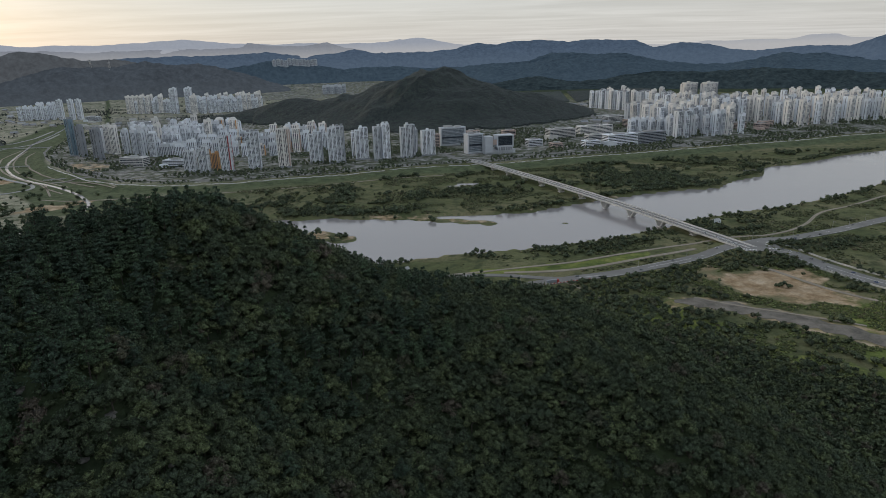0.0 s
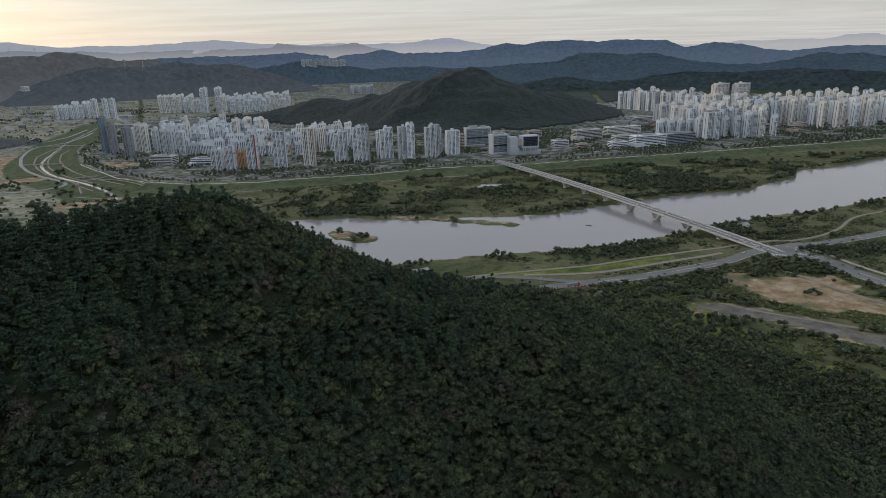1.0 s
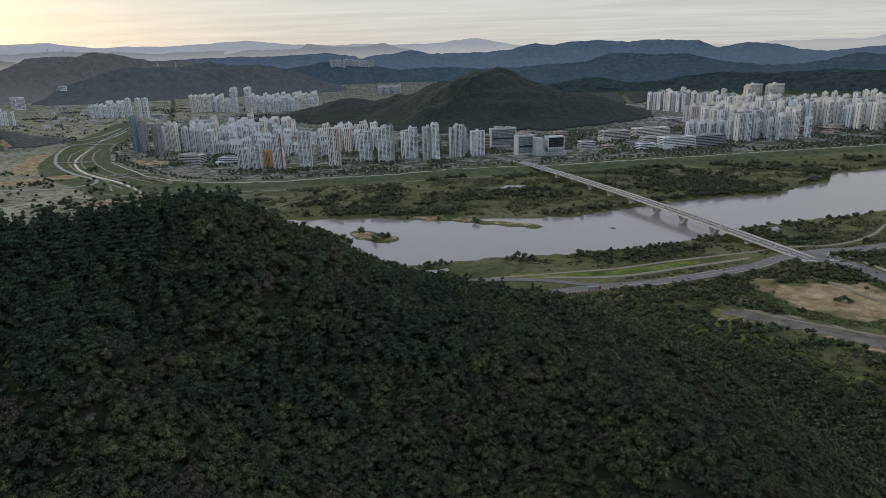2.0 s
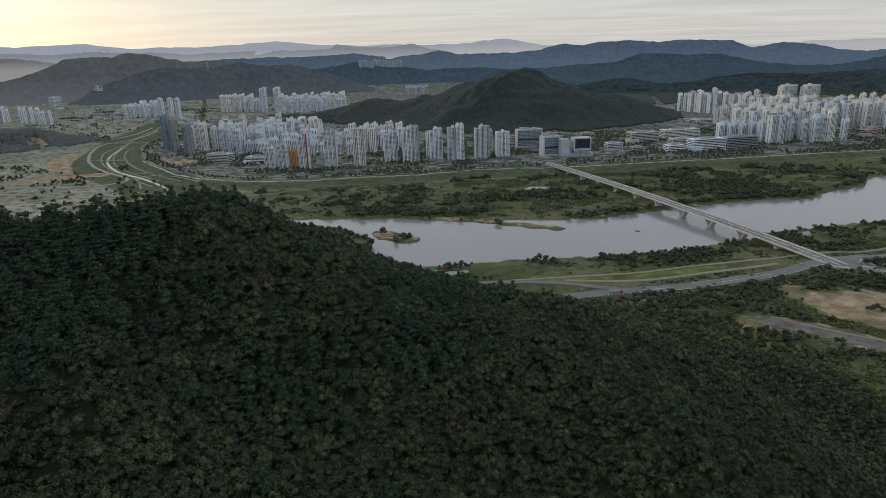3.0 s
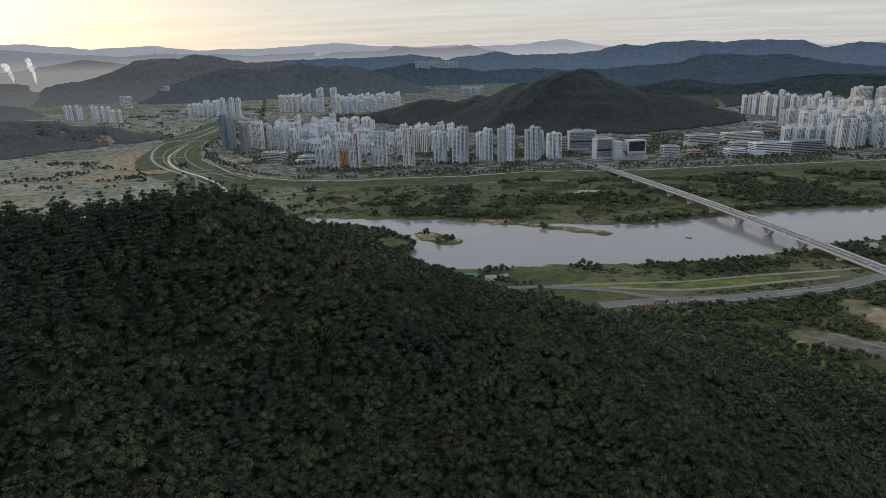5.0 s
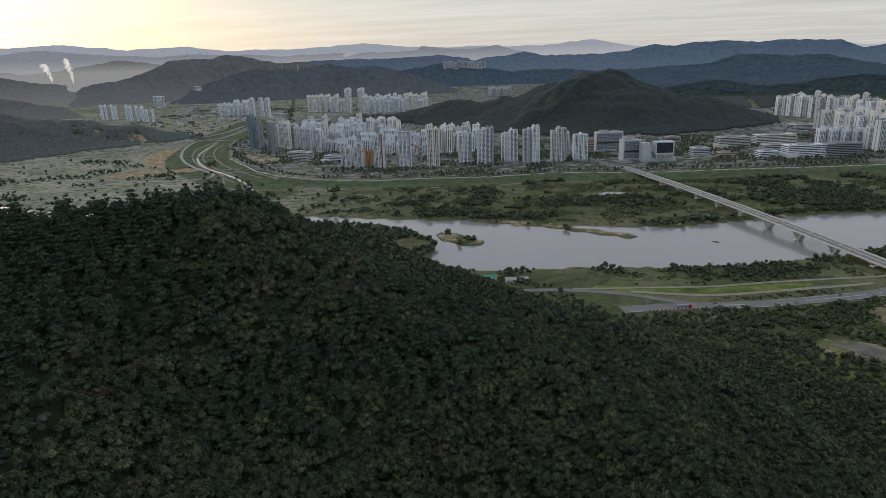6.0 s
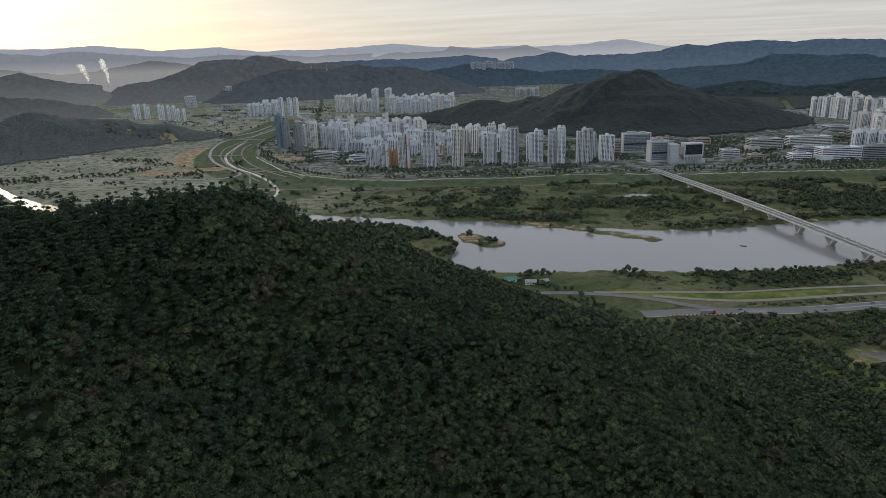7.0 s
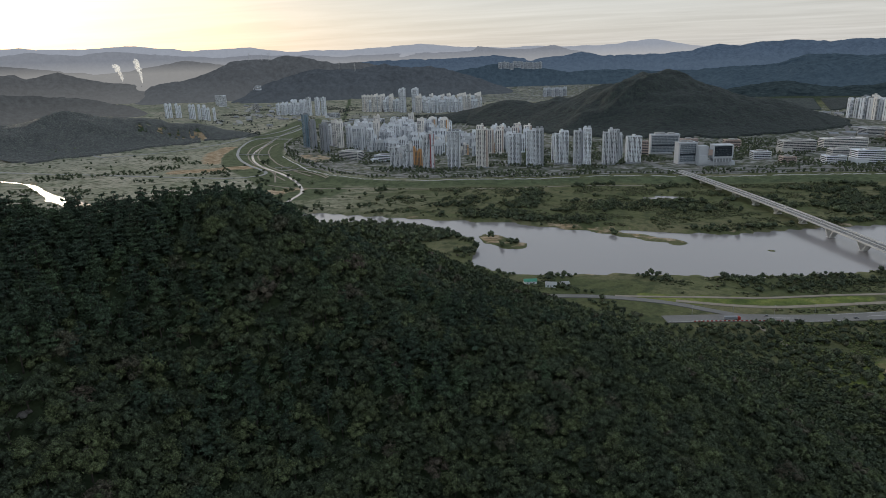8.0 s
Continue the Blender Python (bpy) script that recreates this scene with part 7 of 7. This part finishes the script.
def pylon(H):
    """A lattice mast of four legs with cross arms."""
    root = tagged(new("pylon"), "grey steel lattice power pylon on the hilltop", "pylon", group="power pylons")
    V, Q = [], []

    def bar(p, q, r=0.35):
        b = len(V)
        for c in (p, q):
            for dx, dy in ((-r, -r), (r, -r), (r, r), (-r, r)):
                V.append((c[0] + dx, c[1] + dy, c[2]))
        for k in range(4):
            Q.append((b + k, b + (k + 1) % 4, b + 4 + (k + 1) % 4, b + 4 + k))

    for sx in (-1, 1):
        for sy in (-1, 1):
            bar((sx * 4.5, sy * 4.5, -4), (sx * 0.8, sy * 0.8, H))
    for f in (0.2, 0.45, 0.65, 0.8):
        w, w2 = 4.5 - 3.7 * f, 4.5 - 3.7 * (f + 0.15)
        for s in (-1, 1):
            bar((-w, s * w, H * f), (w2, s * w2, H * (f + 0.15)), 0.2)
            bar((s * w, -w, H * f), (s * w2, w2, H * (f + 0.15)), 0.2)
    part("lattice", mesh_np("lattice", V, Q, mats=(STEEL,)), root)
    for z, w in ((0.72, 8), (0.84, 7), (0.95, 5)):
        part("cross_arm", boxes_mesh("cross_arm", [(-w, w, -0.3, 0.3, H * z, H * z + 0.7)], STEEL), root)
    return root


def on_range(az, rise, R):
    return 28 + R * math.sin(radians(az)), 20 + R * math.cos(radians(az)), 247 + rise * R / 1000


PYLON = pylon(48)
for k, (az, rise, R) in enumerate(((-35.6, 11, 4370), (-34.6, 10.5, 4370), (-34.0, 10.5, 4370), (-28.2, -6, 4190), (-26.9, -9, 4190))):
    m = pose(*on_range(az, rise, R), 0, 0, 35)
    if k == 0:
        PYLON.matrix_basis = m
    else:
        copy_thing(PYLON, m)

# ---------------------------------------------------------------- small buildings
def house(w, d, h, roof, label, wall=None):
    """A small house with a pitched roof, door and windows."""
    root = tagged(new("house"), label, "house", group="small houses")
    part("wall", boxes_mesh("wall", [(-w / 2, w / 2, -d / 2, d / 2, -2, h)], wall or WALL), root)
    o = 0.5
    V = [(-w / 2 - o, -d / 2 - o, h), (w / 2 + o, -d / 2 - o, h), (w / 2 + o, d / 2 + o, h), (-w / 2 - o, d / 2 + o, h), (-w / 2 - o, 0, h + d * 0.28), (w / 2 + o, 0, h + d * 0.28)]
    part("roof", mesh_np("roof", V, [(0, 1, 5, 4), (2, 3, 4, 5), (3, 2, 1, 0)], [(0, 4, 3), (1, 2, 5)], mats=(roof,)), root)
    for x in (-w / 4, w / 4):
        part("window", boxes_mesh("window", [(x - 0.8, x + 0.8, -d / 2 - 0.05, -d / 2, 1.0, 2.2)], GLASS), root)
    part("door", boxes_mesh("door", [(-0.5, 0.5, -d / 2 - 0.05, -d / 2, 0, 2.1)], BRICK), root)
    return root


for x, y, w, d, roof, turn, lab in ((-84, 706, 14, 8, ROOF_GREEN, 20, "small riverside house with a green sheet roof"), (-60, 702, 12, 8, ROOF, 10, "small riverside house with a grey roof"), (-46, 708, 9, 7, ROOF, 30, "small white shed with a grey roof"), (398, 888, 12, 9, ROOF, 20, "riverside pavilion beside the bridge")):
    stand(house(w, d, 3.2, roof, lab), x, y, turn)
HOMES = [house(12, 9, 4.5, ROOF, "village house with a grey roof", VILLAGE), house(24, 14, 6, WALL_GREY, "grey-roofed farm building on the plain", VILLAGE), house(28, 14, 6, ROOF, "pale-roofed workshop on the plain", CONCRETE)]
hr = random.Random(21)
first = set()
for x0, x1, y0, y1, n in ((440, 640, 2150, 2500, 14), (560, 700, 2780, 2980, 10), (-2050, -1650, 2400, 2800, 26), (-1600, -1000, 2300, 2750, 26), (-2300, -1900, 2850, 3200, 16), (-860, -560, 2750, 3000, 12), (-700, -500, 2050, 2200, 10)):
    for _ in range(n):
        x, y, k = hr.uniform(x0, x1), hr.uniform(y0, y1), hr.randrange(3)
        if town_hill(np.array([x]), np.array([y]))[0] > 12 or to_line(np.array([x]), np.array([y]), STREAM)[0][0] < 60 or ridge(np.array([x]), np.array([y]), SCARP_HILL)[0] > 10:
            continue
        m = pose(x, y, ht(x, y), 0, 0, hr.choice((-20, 70, 10)))
        if k not in first:
            first.add(k)
            HOMES[k].matrix_basis = m
        else:
            copy_thing(HOMES[k], m)


def footbridge(x, y, L, turn):
    root = tagged(new("footbridge"), "white footbridge over the stream", "footbridge", group="footbridges over the stream")
    root.matrix_basis = pose(x, y, 4.6, 0, 0, turn)
    part("deck", boxes_mesh("deck", [(-L / 2, L / 2, -2.2, 2.2, -0.7, 0)], CONCRETE), root)
    for s in (-2.1, 2.0):
        part("railing", boxes_mesh("railing", [(-L / 2, L / 2, s, s + 0.1, 0.0, 1.2)], STEEL), root)
    for s in (-L / 4, L / 4):
        part("support", boxes_mesh("support", [(s - 0.5, s + 0.5, -1.6, 1.6, -6.5, -0.7)], CONCRETE), root)


footbridge(-1089, 1590, 100, 5)
footbridge(-1253, 1957, 226, 0)
footbridge(-848, 1395, 64, 22)


def park_shell(x, y):
    """A low white arched shell roof over an open stage."""
    root = tagged(new("park_shelter"), "white arched shell roof in the riverside park", "shelter")
    V, Q = [], []
    n, m = 12, 6
    for j in range(m + 1):
        for i in range(n + 1):
            a, b = math.pi * i / n, j / m
            V.append((14 * math.cos(a) * (1 - 0.25 * b), 16 * b - 8, 6 * math.sin(a) * (1 - 0.5 * b)))
    for j in range(m):
        for i in range(n):
            k = j * (n + 1) + i
            Q.append((k, k + 1, k + n + 2, k + n + 1))
    shell = mesh_np("shell", V, Q, mats=(LINE,), shade=True)
    part("shell", shell, root)
    part("stage", boxes_mesh("stage", [(-13, 13, -9, 12, -1.0, 0.3)], CONCRETE), root)
    stand(root, x, y, 20)


park_shell(-795, 1445)


# ---------------------------------------------------------------- steam over the works beyond the town
def plume(az, R, low, high, drift, label):
    root_z = 247 + low * R / 1000
    p = Plant(int(-az * 10))
    H = (high - low) * R / 1000
    x0, y0, _ = on_range(az, 0, R)
    n = 26
    for k in range(n):
        f = k / (n - 1)
        w = 3 + 14 * f**0.8
        c = np.array([x0 + drift * f * f * 60 + p.r.uniform(-w, w) * 0.7, y0 + p.r.uniform(-w, w) * 0.7, root_z + H * f])
        p.lump(c, w * p.r.uniform(0.7, 1.1), 1.0, True)
    V, Q, T, W = p.done()
    return tagged(new("steam_plume", mesh_np("steam_plume", V, None, T, mats=(STEAM,), shade=True)), label, "steam", kind="stuff")


STEAM, _nt, _b = node_mat("white steam")
_b.inputs["Base Color"].default_value, _b.inputs["Roughness"].default_value = (0.8, 0.79, 0.76, 1), 1.0
# scattered daylight in the steam is put in as emission
_b.inputs["Emission Color"].default_value, _b.inputs["Emission Strength"].default_value = (0.30, 0.28, 0.25, 1), 1.0
_n = noise_node(_nt, 0.05, 6, rough=0.7)
_nt.links.new(ramp_node(_nt, _n.outputs[0], [(0.40, (0.05,) * 3), (0.62, (0.75,) * 3)]).outputs[0], _b.inputs["Alpha"])
plume(-45.4, 4380, -12, 9, -0.6, "thin white steam plume rising from the misty valley")
plume(-44.0, 4380, -15, 15, -0.5, "white steam plume rising from the misty valley")
